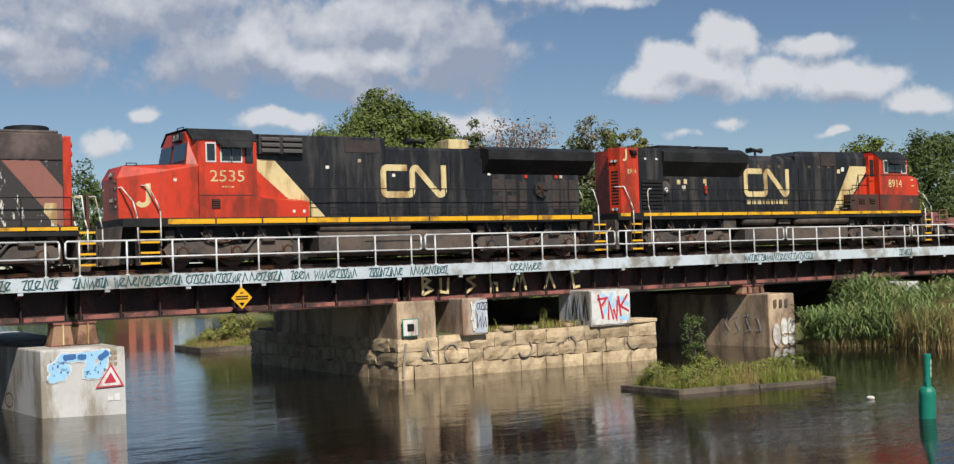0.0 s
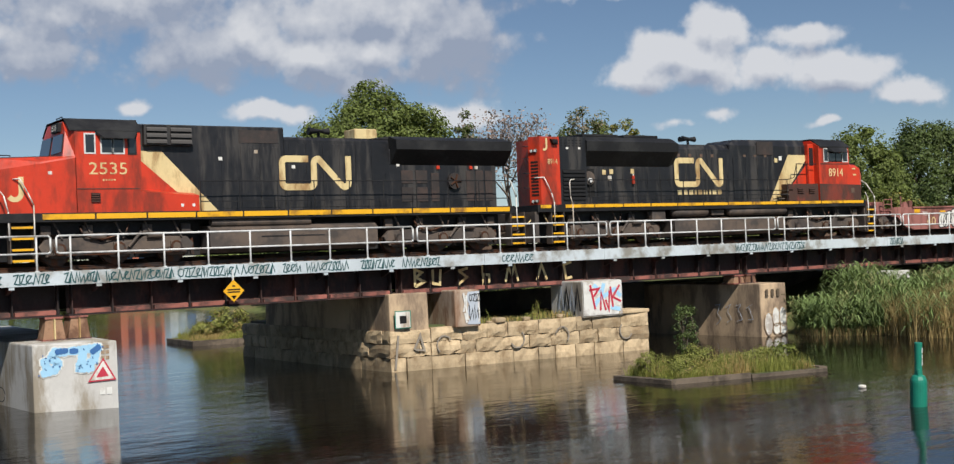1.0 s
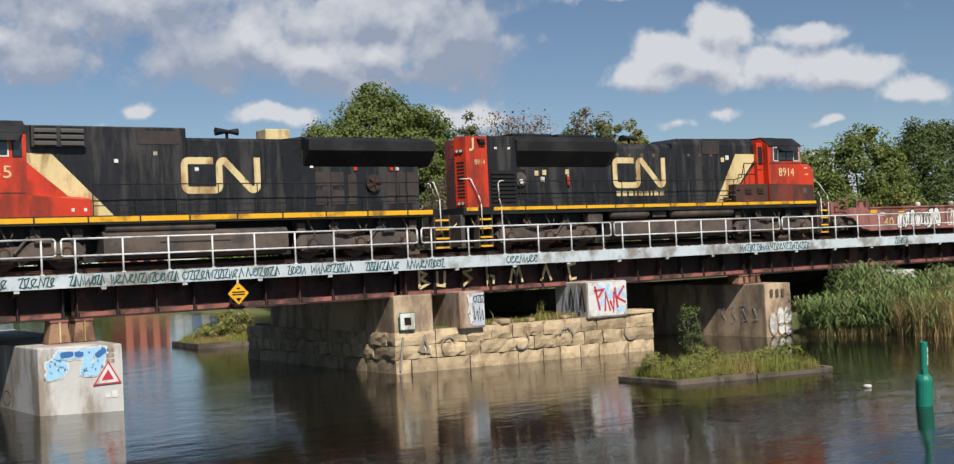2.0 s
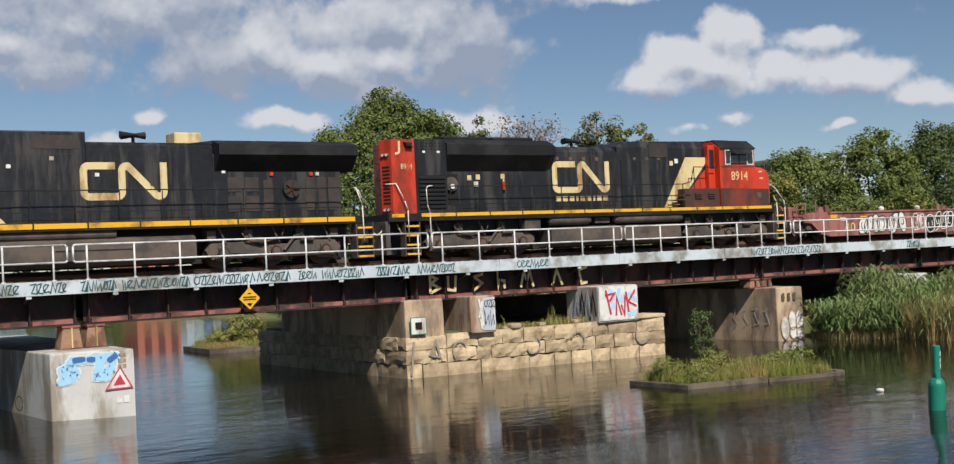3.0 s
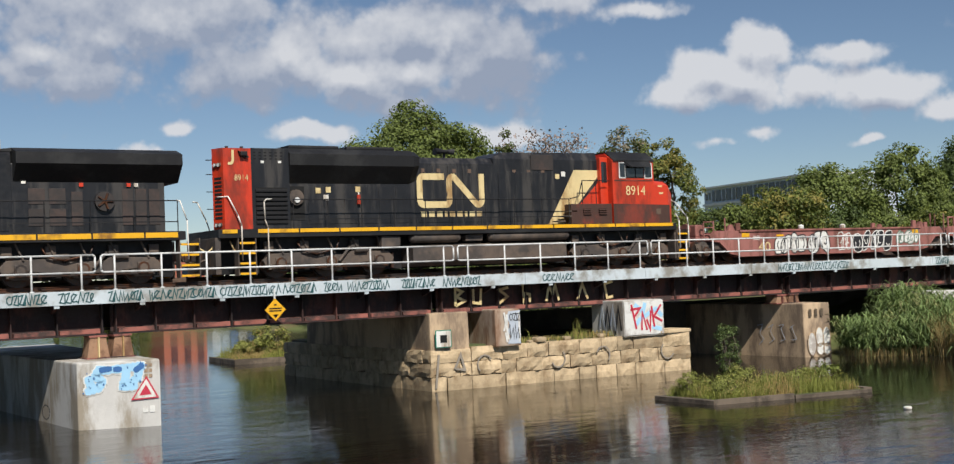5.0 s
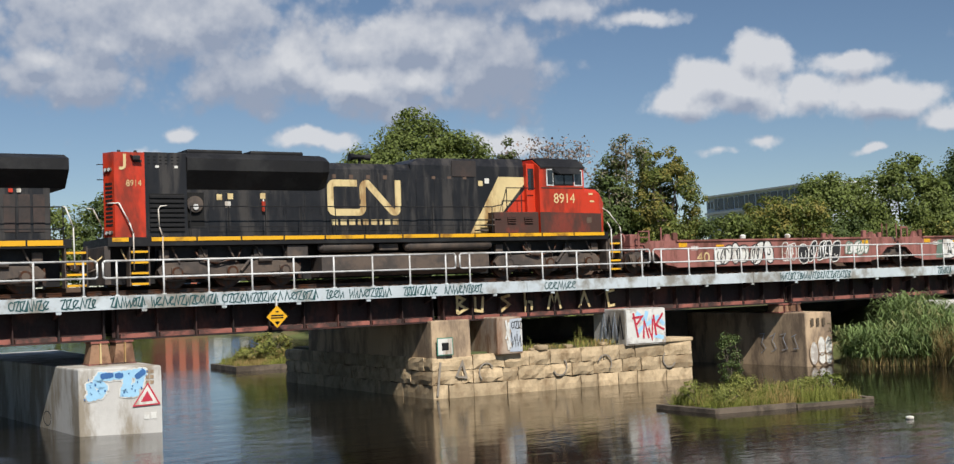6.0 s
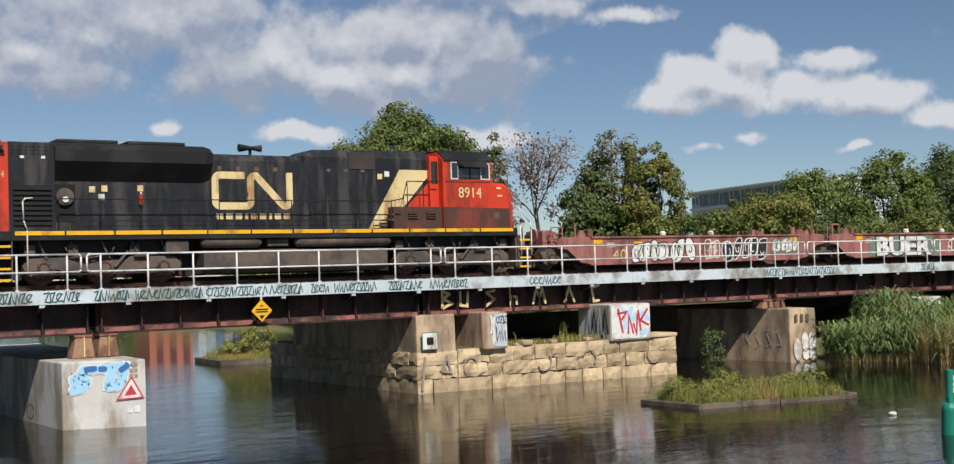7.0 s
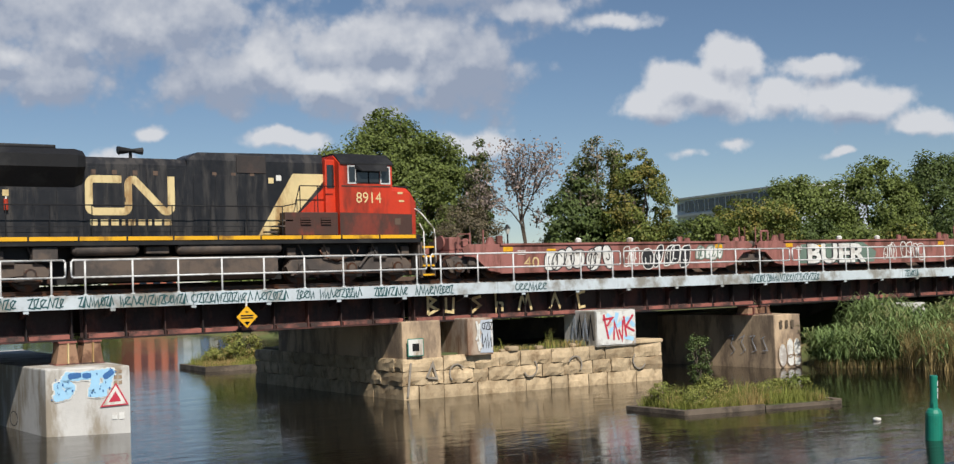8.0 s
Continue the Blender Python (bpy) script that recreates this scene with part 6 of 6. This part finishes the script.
def scribble(rng, x0, x1, z0, z1, n, w=0.03):
    """An unreadable scrawl as one wandering line in a wall's own space."""
    pts, x, h = [], x0, z1 - z0
    while x < x1:
        k, g = rng.integers(0, 4), rng.uniform(0.13, 0.24)
        if k == 0:
            pts += [(x + g * 0.5 + g * 0.45 * math.cos(a), z0 + h * 0.5 + h * 0.42 * math.sin(a)) for a in (0.9, 1.8, 2.7, 3.6, 4.5, 5.4)]
        elif k == 1:
            pts += [(x, z0), (x + g * 0.35, z1), (x + g * 0.7, z0 + h * 0.1)]
        elif k == 2:
            pts += [(x, z1), (x + g * 0.1, z0), (x + g * 0.6, z0 + h * 0.7), (x + g * 0.7, z0)]
        else:
            pts += [(x, z0 + h * 0.9), (x + g * 0.8, z1), (x + g * 0.2, z0 + h * 0.1), (x + g, z0)]
        x += g
    return ribbon(pts, w, -0.006, 0.004)


def well_car(x0, x1, seed, number, first):
    rng = np.random.default_rng(seed)
    c = thing("well_wagon", (x0 + x1) / 2, 0, RAIL, "faded oxide red container well wagon with graffiti", "railway wagon", "train")
    a, b = x0 + 1.9, x1 - 1.9
    y = 1.5
    for s in (-1, 1):
        side = [(s * y, 4.42), (s * y, 5.50), (s * (y + 0.06), 5.52), (s * (y + 0.06), 5.60), (s * (y - 0.14), 5.60), (s * (y - 0.14), 5.52), (s * (y - 0.06), 5.50), (s * (y - 0.06), 4.48), (s * (y - 0.2), 4.46), (s * (y - 0.2), 4.40)]
        part("side_sill", loft(bmesh.new(), [[(a, p, z) for p, z in side], [(b, p, z) for p, z in side]]), CARRED, c, "oxide red side wall")
        for e, d in ((a, -1), (b, 1)):
            part("sill_end", prism(bmesh.new(), [(e, 4.45), (e, 5.58), (e + d * 1.5, 5.58), (e + d * 1.75, 5.40), (e + d * 1.7, 5.12), (e + d * 1.2, 5.08), (e + d * 0.55, 4.55)], s * (y - 0.10), s * (y - 0.005), 0.01), CARRED, c)
        for k in range(7):
            q = a + (b - a) * (k + 0.5) / 7
            part("side_rib", one(q - 0.03, q + 0.03, s * (y - 0.2), s * (y - 0.06), 4.5, 5.5), CARRED, c)
    part("floor_frame", one(a, b, -1.42, 1.42, 4.42, 4.50), CARRED, c)
    for e, d in ((x0, 1), (x1, -1)):
        part("end_platform", one(min(e, e + d * 2.0), max(e, e + d * 2.0), -0.75, 0.75, 5.18, 5.36, 0.02), CARRED, c)
        part("bulkhead", one(min(e + d * 2.0, e + d * 2.15), max(e + d * 2.0, e + d * 2.15), -1.4, 1.4, 4.5, 5.58), CARRED, c)
        part("cross_beam", one(e + d * 1.1 - 0.12, e + d * 1.1 + 0.12, -1.45, 1.45, 5.2, 5.46, 0.02), CARRED, c)
        for yy in (-1.25, 1.25):
            part("guide_post", one(e + d * 2.05 - 0.13, e + d * 2.05 + 0.13, yy - 0.07, yy + 0.07, 5.58, 5.92, 0.03), CARRED, c)
            part("corner_stop", loft(bmesh.new(), [[(e + d * 1.6 - 0.2, yy - 0.1, 5.58), (e + d * 1.6 + 0.2, yy - 0.1, 5.58), (e + d * 1.6 + 0.2, yy + 0.1, 5.58), (e + d * 1.6 - 0.2, yy + 0.1, 5.58)], [(e + d * 1.6 - 0.06, yy - 0.06, 5.86), (e + d * 1.6 + 0.12, yy - 0.06, 5.86), (e + d * 1.6 + 0.12, yy + 0.06, 5.86), (e + d * 1.6 - 0.06, yy + 0.06, 5.86)]]), CARRED, c)
        part("brake_pipe", pipe(bmesh.new(), [(e + d * 0.3, -0.9, 5.3), (e + d * 0.9, -1.2, 5.1), (e + d * 1.7, -1.3, 5.05)], 0.03), UNDER, c)
    # end gear and truck
    xc = x0 + (0.95 if first else 0.0)
    roll_truck(c, xc + 0.0, 1.3, (xc - 0.88, xc + 0.88), 0.46, False)
    if first:
        for q, h, yy in ((x0 + 0.25, 0.85, -1.0), (x0 + 0.75, 0.95, -1.1), (x0 + 1.25, 1.05, -1.3)):
            part("standard", rod(bmesh.new(), (q, yy, 5.2), (q, yy, 5.1 + h), 0.035, 6), CARRED, c)
        for z in (5.45, 5.75, 6.0):
            part("ladder_rung", rod(bmesh.new(), (x0 + 0.25, -1.0, z), (x0 + 0.75, -1.1, z), 0.022, 6), CARRED, c)
        part("brake_stand", one(x0 + 0.05, x0 + 0.6, -0.7, 0.5, 5.36, 5.9, 0.06), CARRED, c)
        part("hand_brake", rod(bmesh.new(), (x0 - 0.02, -0.1, 5.7), (x0 + 0.05, -0.1, 5.7), 0.28, 18), CARRED, c)
        part("valve_box", one(x0 + 0.5, x0 + 1.4, -1.35, -0.85, 4.75, 5.12, 0.05), UNDER, c)
        coupler(c, x0 + 0.2, -1)
    else:
        for q in (x0 - 0.55, x0 - 0.2, x0 + 0.5):
            part("standard", rod(bmesh.new(), (q, -1.1, 5.2), (q, -1.1, 6.25), 0.03, 6), CARRED, c)
        part("tool_frame", pipe(bmesh.new(), [(x0 + 0.85, -1.1, 5.6), (x0 + 0.85, -1.1, 6.05), (x0 + 1.3, -1.1, 6.05), (x0 + 1.3, -1.1, 5.6)], 0.05), CARRED, c)
        part("reservoir", rod(bmesh.new(), (x0 - 0.7, -0.8, 5.45), (x0 + 0.6, -0.8, 5.45), 0.16, 12), UNDER, c)
    for q in (x0 + 2.05, x1 - 2.5):
        part("reflector", one(q, q + 0.46, -1.515, -1.5, 5.28, 5.46), YELLOW, c, "yellow reflector plate")
    part("reflector", one(a + 2.3, a + 2.75, -1.515, -1.5, 5.28, 5.36), YELLOW, c)
    for q in (a + 4.0, a + 6.8):
        part("white_lamp", lathe([(0.05, 5.6), (0.13, 5.62), (0.14, 5.74), (0.06, 5.8)], q, -1.42, 10), WHITE, c)
    if number:
        letters("40", 0.62, x0 + 3.05, -1.5, 4.62, CREAM, "numerals", c, 0.75)
    for k in range(4):
        part("stencil_bar", one(a + 0.85, a + 1.25, -1.504, -1.5, 5.30 - k * 0.05, 5.32 - k * 0.05), WHITE, c)
    MOVING.append(c)
    return c, rng


c1, rng1 = well_car(57.0, 73.1, 41, True, True)
bubble(rng1, 61.1, 64.6, 4.44, 5.48, 7, -1.5, TAGW, TAGK, c1)
bubble(rng1, 65.3, 66.2, 4.6, 5.4, 3, -1.5, CARRED, TAGW, c1)
bubble(rng1, 66.45, 69.0, 4.44, 5.48, 5, -1.5, TAGK, TAGW, c1)
bubble(rng1, 69.3, 71.1, 4.75, 5.45, 5, -1.5, TAGW, TAGG, c1)
c2, rng2 = well_car(73.1, 89.0, 43, False, False)
part("paint_ground", flat(bmesh.new(), [(76.0, 4.5), (76.2, 5.4), (80.6, 5.48), (81.6, 5.0), (81.4, 4.5)], -1.5, 0.002), TAGG, c2)
letters("BUER", 1.22, 76.55, -1.504, 4.52, TAGK, "painted_outline", c2, 4.3, "", 0.10)
letters("BUER", 1.22, 76.62, -1.512, 4.54, TAGW, "painted_letters", c2, 4.16, "fat white painted letters", 0.045)
bubble(rng2, 82.2, 83.2, 4.6, 5.4, 3, -1.5, CARRED, TAGW, c2)
bubble(rng2, 83.6, 85.2, 4.6, 5.45, 4, -1.5, CARRED, TAGW, c2)
c3, rng3 = well_car(89.0, 104.9, 45, False, False)

# ---- spray paint on the bridge ----
def graffiti():
    rng = np.random.default_rng(77)
    # scrawls along the edge plate
    g = thing("edge_scrawls", 16, -3.44, 3.7, "teal scrawls along the white edge plate", "graffiti")
    for x0, x1 in ((8.2, 9.2), (9.7, 10.7), (11.2, 12.3), (12.5, 13.8), (13.9, 14.7), (14.8, 15.6), (15.7, 16.9), (17.0, 18.2), (18.5, 19.2), (19.4, 21.0), (21.5, 22.8), (23.2, 24.8), (27.6, 28.9), (40.1, 41.0), (41.1, 43.0), (43.2, 44.4), (50.6, 51.6)):
        n = int((x1 - x0) * 9)
        bm = scribble(rng, x0, x1, 3.73, 4.03, n, 0.036)
        bm.transform(Matrix.Translation((0, -3.424, 0)))
        part("scrawl", bm, TAGT, g)
    # cream signs on the girder
    g = thing("girder_letters", 28.0, -2.93, 2.9, "faded cream painted signs along the girder", "graffiti")
    for x, shape in ((24.75, [(0, 0), (0, .75), (.3, .6), (.05, .4), (.4, .2), (0, 0)]), (25.55, [(0, .7), (0, .1), (.3, .05), (.35, .7)]), (26.7, [(.45, .7), (.05, .6), (.4, .3), (0, 0)]), (27.85, [(0, .8), (0, 0), (0.05, .4), (.3, .35), (.3, 0)]), (28.95, [(0, 0), (.15, .7), (.3, .3), (.45, .7), (.6, 0)]), (30.5, [(0, 0), (.25, .7), (.5, .0)]), (31.8, [(.5, .75), (.1, .65), (.2, .0), (.5, .05)])):
        bm = ribbon([(x * 0.9707 + u, 2.98 + v * 0.85) for u, v in shape], 0.10, -2.90)
        part("painted_sign", bm, CREAM, g)
    for x in (24.3, 26.05, 27.5, 28.4, 29.5):
        part("paint_patch", one(x - 0.25, x + 0.25, -2.95, -2.942, 2.70, 2.75), CREAM, g)
    # left pier
    P0, P1 = (9.9, -4.5), (12.12, -5.35)
    g = thing("pier_graffiti", 10.7, -5.0, 1.0, "light blue block graffiti with white outlines", "graffiti")
    def discs(path, r, out, material, nm):
        bm = bmesh.new()
        pts = [Vector(a).lerp(Vector(b), k / 6) for a, b in zip(path, path[1:]) for k in range(6)] + [Vector(path[-1])]
        d0, d1 = (pts[0] - pts[1]).normalized(), (pts[-1] - pts[-2]).normalized()
        pts = [pts[0] + d0 * r, pts[0] + d0 * r * 0.8, *pts, pts[-1] + d1 * r * 0.8, pts[-1] + d1 * r]
        rows = []
        for i, p in enumerate(pts):
            d = (pts[min(i + 1, len(pts) - 1)] - pts[max(i - 1, 0)]).normalized()
            w = r * (0.45 if i in (0, len(pts) - 1) else 0.8 if i in (1, len(pts) - 2) else 1 + 0.12 * math.sin(2.3 * i + 5 * p.x))
            n = Vector((-d.y, d.x)) * w
            rows.append([bm.verts.new((q.x, y, q.y)) for q in (p + n, p - n) for y in (-0.003, 0.0)])
        for a, b in zip(rows, rows[1:]):
            for k, m in ((0, 2), (2, 3), (3, 1), (1, 0)):
                bm.faces.new((a[k], a[m], b[m], b[k]))
        bmesh.ops.recalc_face_normals(bm, faces=bm.faces)
        part(nm, on_wall(bm, P0, P1, out), material, g)

    forms = ([(0.88, 1.72), (0.62, 1.74), (0.52, 1.55), (0.72, 1.42), (0.62, 1.22), (0.34, 1.14)], [(0.34, 1.45), (0.42, 1.2)], [(1.08, 1.74), (1.4, 1.76), (1.82, 1.80)], [(1.42, 1.74), (1.38, 1.45), (1.28, 1.22), (1.6, 1.22)], [(1.78, 1.72), (1.72, 1.45), (1.5, 1.3)])
    for k, f in enumerate(forms):
        discs(f, 0.165, 0.014 + 0.0005 * k, TAGW, "outline")
    for k, f in enumerate(forms):
        discs(f, 0.125, 0.022 + 0.0005 * k, TAGB, "fill")
    for k, f in enumerate(([(0.72, 1.74), (0.92, 1.76)], [(1.7, 1.7), (1.84, 1.8)], [(1.12, 1.74), (1.2, 1.74)])):
        discs(f, 0.085, 0.030 + 0.0005 * k, TAGD, "shade")
    for k in range(26):
        f = forms[k % 5]
        x, z = f[rng.integers(0, len(f))]
        x, z = x + rng.normal(0, 0.08), z + rng.normal(0, 0.08)
        part("speck", on_wall(one(x, x + rng.uniform(0.02, 0.05), -0.036, -0.033, z, z + rng.uniform(0.02, 0.07)), P0, P1), TAGD, g)
    for k in range(6):
        part("bar", on_wall(one(1.92 + 0.13 * (k % 2), 2.02 + 0.13 * (k % 2), -0.02, -0.014, 1.45 + 0.16 * (k // 2), 1.55 + 0.16 * (k // 2)), P0, P1), TAGR if k > 9 else TANCON, g)
    for k in range(2):
        part("bar", on_wall(one(1.85 + 0.2 * k, 2.0 + 0.2 * k, -0.02, -0.014, 0.42, 0.62), P0, P1), TAGW, g)
    s = thing("triangle_sign", 11.9, -5.3, 0.8, "white triangle sign with red border and red centre", "sign")
    part("border", on_wall(flat(bmesh.new(), [(1.52, 0.80), (2.33, 0.84), (1.98, 1.50)], 0.0, 0.01), P0, P1, 0.036), TAGR, s)
    part("board", on_wall(flat(bmesh.new(), [(1.59, 0.84), (2.26, 0.875), (1.97, 1.42)], 0.0, 0.004), P0, P1, 0.046), WHITE, s)
    part("centre", on_wall(flat(bmesh.new(), [(1.76, 0.93), (2.12, 0.95), (1.96, 1.25)], 0.0, 0.004), P0, P1, 0.050), TAGR, s)
    g = thing("side_scrawl", 9.7, -3.5, 0.3, "dark ring scrawled on the pier side", "graffiti")
    part("ring", on_wall(ribbon([(0.8 + 0.28 * math.cos(a), 0.42 + 0.22 * math.sin(a)) for a in (k * 0.55 for k in range(12))], 0.03, 0.0), (9.42, -1.5), P0, 0.02 + 1.0 * 0), TAGK, g)
    # pedestals
    g = thing("pedestal_graffiti", 31.6, -4.4, 1.6, "red, white and blue graffiti on the pedestal", "graffiti")
    Q0, Q1 = (30.73, -4.3), (32.62, -4.45)
    part("ground", on_wall(flat(bmesh.new(), [(0.03, 1.52), (1.86, 1.52), (1.86, 2.82), (0.03, 2.82)], 0.0, 0.01), Q0, Q1, 0.012), TAGW, g)
    for pts in ([(0.5, 2.7), (0.9, 2.4), (1.0, 2.75)], [(0.55, 1.9), (0.7, 2.1), (1.5, 2.5), (1.8, 2.2)], [(1.3, 1.8), (1.75, 1.7)]):
        part("blue_stroke", on_wall(ribbon(pts, 0.16, 0.0), Q0, Q1, 0.023), TAGB, g)
    for pts in ([(0.35, 2.7), (0.55, 1.75)], [(0.3, 2.5), (0.75, 2.55), (0.5, 2.25)], [(0.8, 1.7), (0.85, 2.4), (1.05, 1.7)], [(1.05, 2.1), (1.2, 1.7), (1.25, 2.45)], [(1.3, 2.6), (1.4, 1.8)], [(1.75, 2.65), (1.4, 2.2), (1.8, 2.0)]):
        part("red_stroke", on_wall(ribbon(pts, 0.085, 0.0), Q0, Q1, 0.030), TAGR, g)
    R0, R1 = (30.78, -2.2), (30.73, -4.3)
    for k in range(4):
        part("grey_stroke", on_wall(ribbon([(0.5 + k * 0.35, 1.55), (0.75 + k * 0.35, 2.6), (0.9 + k * 0.35, 1.7)], 0.10, 0.0), R0, R1, 0.022), TAGK if k % 2 else WALLG, g)
    g = thing("faded_graffiti", 25.6, -3.95, 1.6, "faded black and white graffiti on the small pedestal", "graffiti")
    S0, S1 = (25.06, -3.92), (26.12, -4.0)
    part("ground", on_wall(flat(bmesh.new(), [(0.48, 1.54), (0.6, 1.8), (0.5, 2.0), (0.58, 2.3), (0.46, 2.5), (0.55, 2.72), (1.03, 2.74), (1.03, 1.52)], 0.0, 0.006), S0, S1, 0.012), WALLG, g, "faded blue-grey paint ground")
    for pts in ([(0.36, 2.68), (0.42, 2.3), (0.34, 2.0)], [(0.48, 2.6), (0.46, 2.1), (0.52, 1.7)], [(0.4, 1.95), (0.46, 1.6)], [(0.98, 2.68), (0.99, 1.6)]):
        part("white_drip", on_wall(ribbon(pts, 0.075, 0.0), S0, S1, 0.018), TAGW, g)
    for z0, z1, w in ((2.36, 2.64, 0.03), (1.72, 2.24, 0.04)):
        part("scrawl", on_wall(scribble(rng, 0.58, 0.92, z0, z1, 4, w), S0, S1, 0.018), TAGK, g)
    # right pier
    g = thing("pier_tag", 41.3, -4.4, 1.0, "white rounded graffiti outlines on the pier", "graffiti")
    T0, T1 = (40.62, -4.27), (42.0, -4.5)
    for cx, cz, w, h in ((0.35, 0.55, 0.22, 0.5), (0.75, 0.85, 0.2, 0.42), (1.12, 0.85, 0.2, 0.42), (0.78, 0.32, 0.2, 0.25), (1.12, 0.3, 0.2, 0.25)):
        pts = [(cx + w * math.cos(a), cz + h * math.sin(a)) for a in (k * math.pi / 7 for k in range(15))]
        part("white_shape", on_wall(flat(bmesh.new(), pts[:-1], 0.0, 0.004), T0, T1, 0.018), TAGW, g)
        part("outline", on_wall(ribbon(pts, 0.035, 0.0), T0, T1, 0.026), TANCON, g)
    for k, x in enumerate((0.25, 0.55, 0.85)):
        part("bar", on_wall(one(x, x + 0.14, -0.02, -0.014, 1.72, 2.05), T0, T1), MORTAR, g)
    U0 = (39.8, 9.0)
    L = (Vector(U0) - Vector(T0)).length
    for k in range(4):
        x = L - 2.6 + 0.6 * k
        part("chalk_mark", on_wall(ribbon([(x, 1.35 - 0.1 * (k % 2)), (x + 0.3, 1.4), (x + 0.12, 1.0 + 0.1 * k), (x + 0.35, 0.75), (x + 0.05, 0.5 + 0.08 * k)], 0.022, 0.0), U0, T0, 0.016), WALLG, g)
    # grey scrawls on the stone wall
    g = thing("stone_scrawls", 27, -3.9, 0.8, "faded grey scrawls across the stone wall", "graffiti")
    B, C = (24.2, -3.56), (33.92, -4.45)
    for x in (0.5, 3.6, 5.6, 8.6):
        pts = [(x + 0.3 * math.cos(a + x), 0.85 + 0.33 * math.sin(a + x)) for a in (k * 0.5 for k in range(8))]
        part("scrawl", on_wall(ribbon(pts, 0.05, 0.0, 0.02), B, C, 0.075), GREYW, g)
    for pts in ([(0.15, 0.1), (0.3, 1.3)], [(0.9, 0.75), (1.15, 1.25), (1.3, 0.7), (0.95, 0.75)]):
        part("scrawl", on_wall(ribbon(pts, 0.08, 0.0, 0.02), (22.62, -3.34), (24.2, -3.56), 0.05), GREYW, g)


GREYW = mat("washed_grey_paint", (0.27, 0.235, 0.19), 0.9, 0, 0.2, 2.0, None, 0, 1, 0.05)
graffiti()


def motions():
    """The train rolls past at a steady pace, its wheels turning."""
    for ob in MOVING:
        o = ob.location.copy()
        walk(ob, [(k * 0.5, pose(o.x + SPEED * k * 0.5, o.y, o.z)) for k in range(17)])
    for w, at, r in WHEELS:
        turn = math.degrees(SPEED * 0.2 / r)
        walk(w, [(k * 0.2, pose(at.x, at.y, at.z, 0, turn * k, 0)) for k in range(41)])


motions()
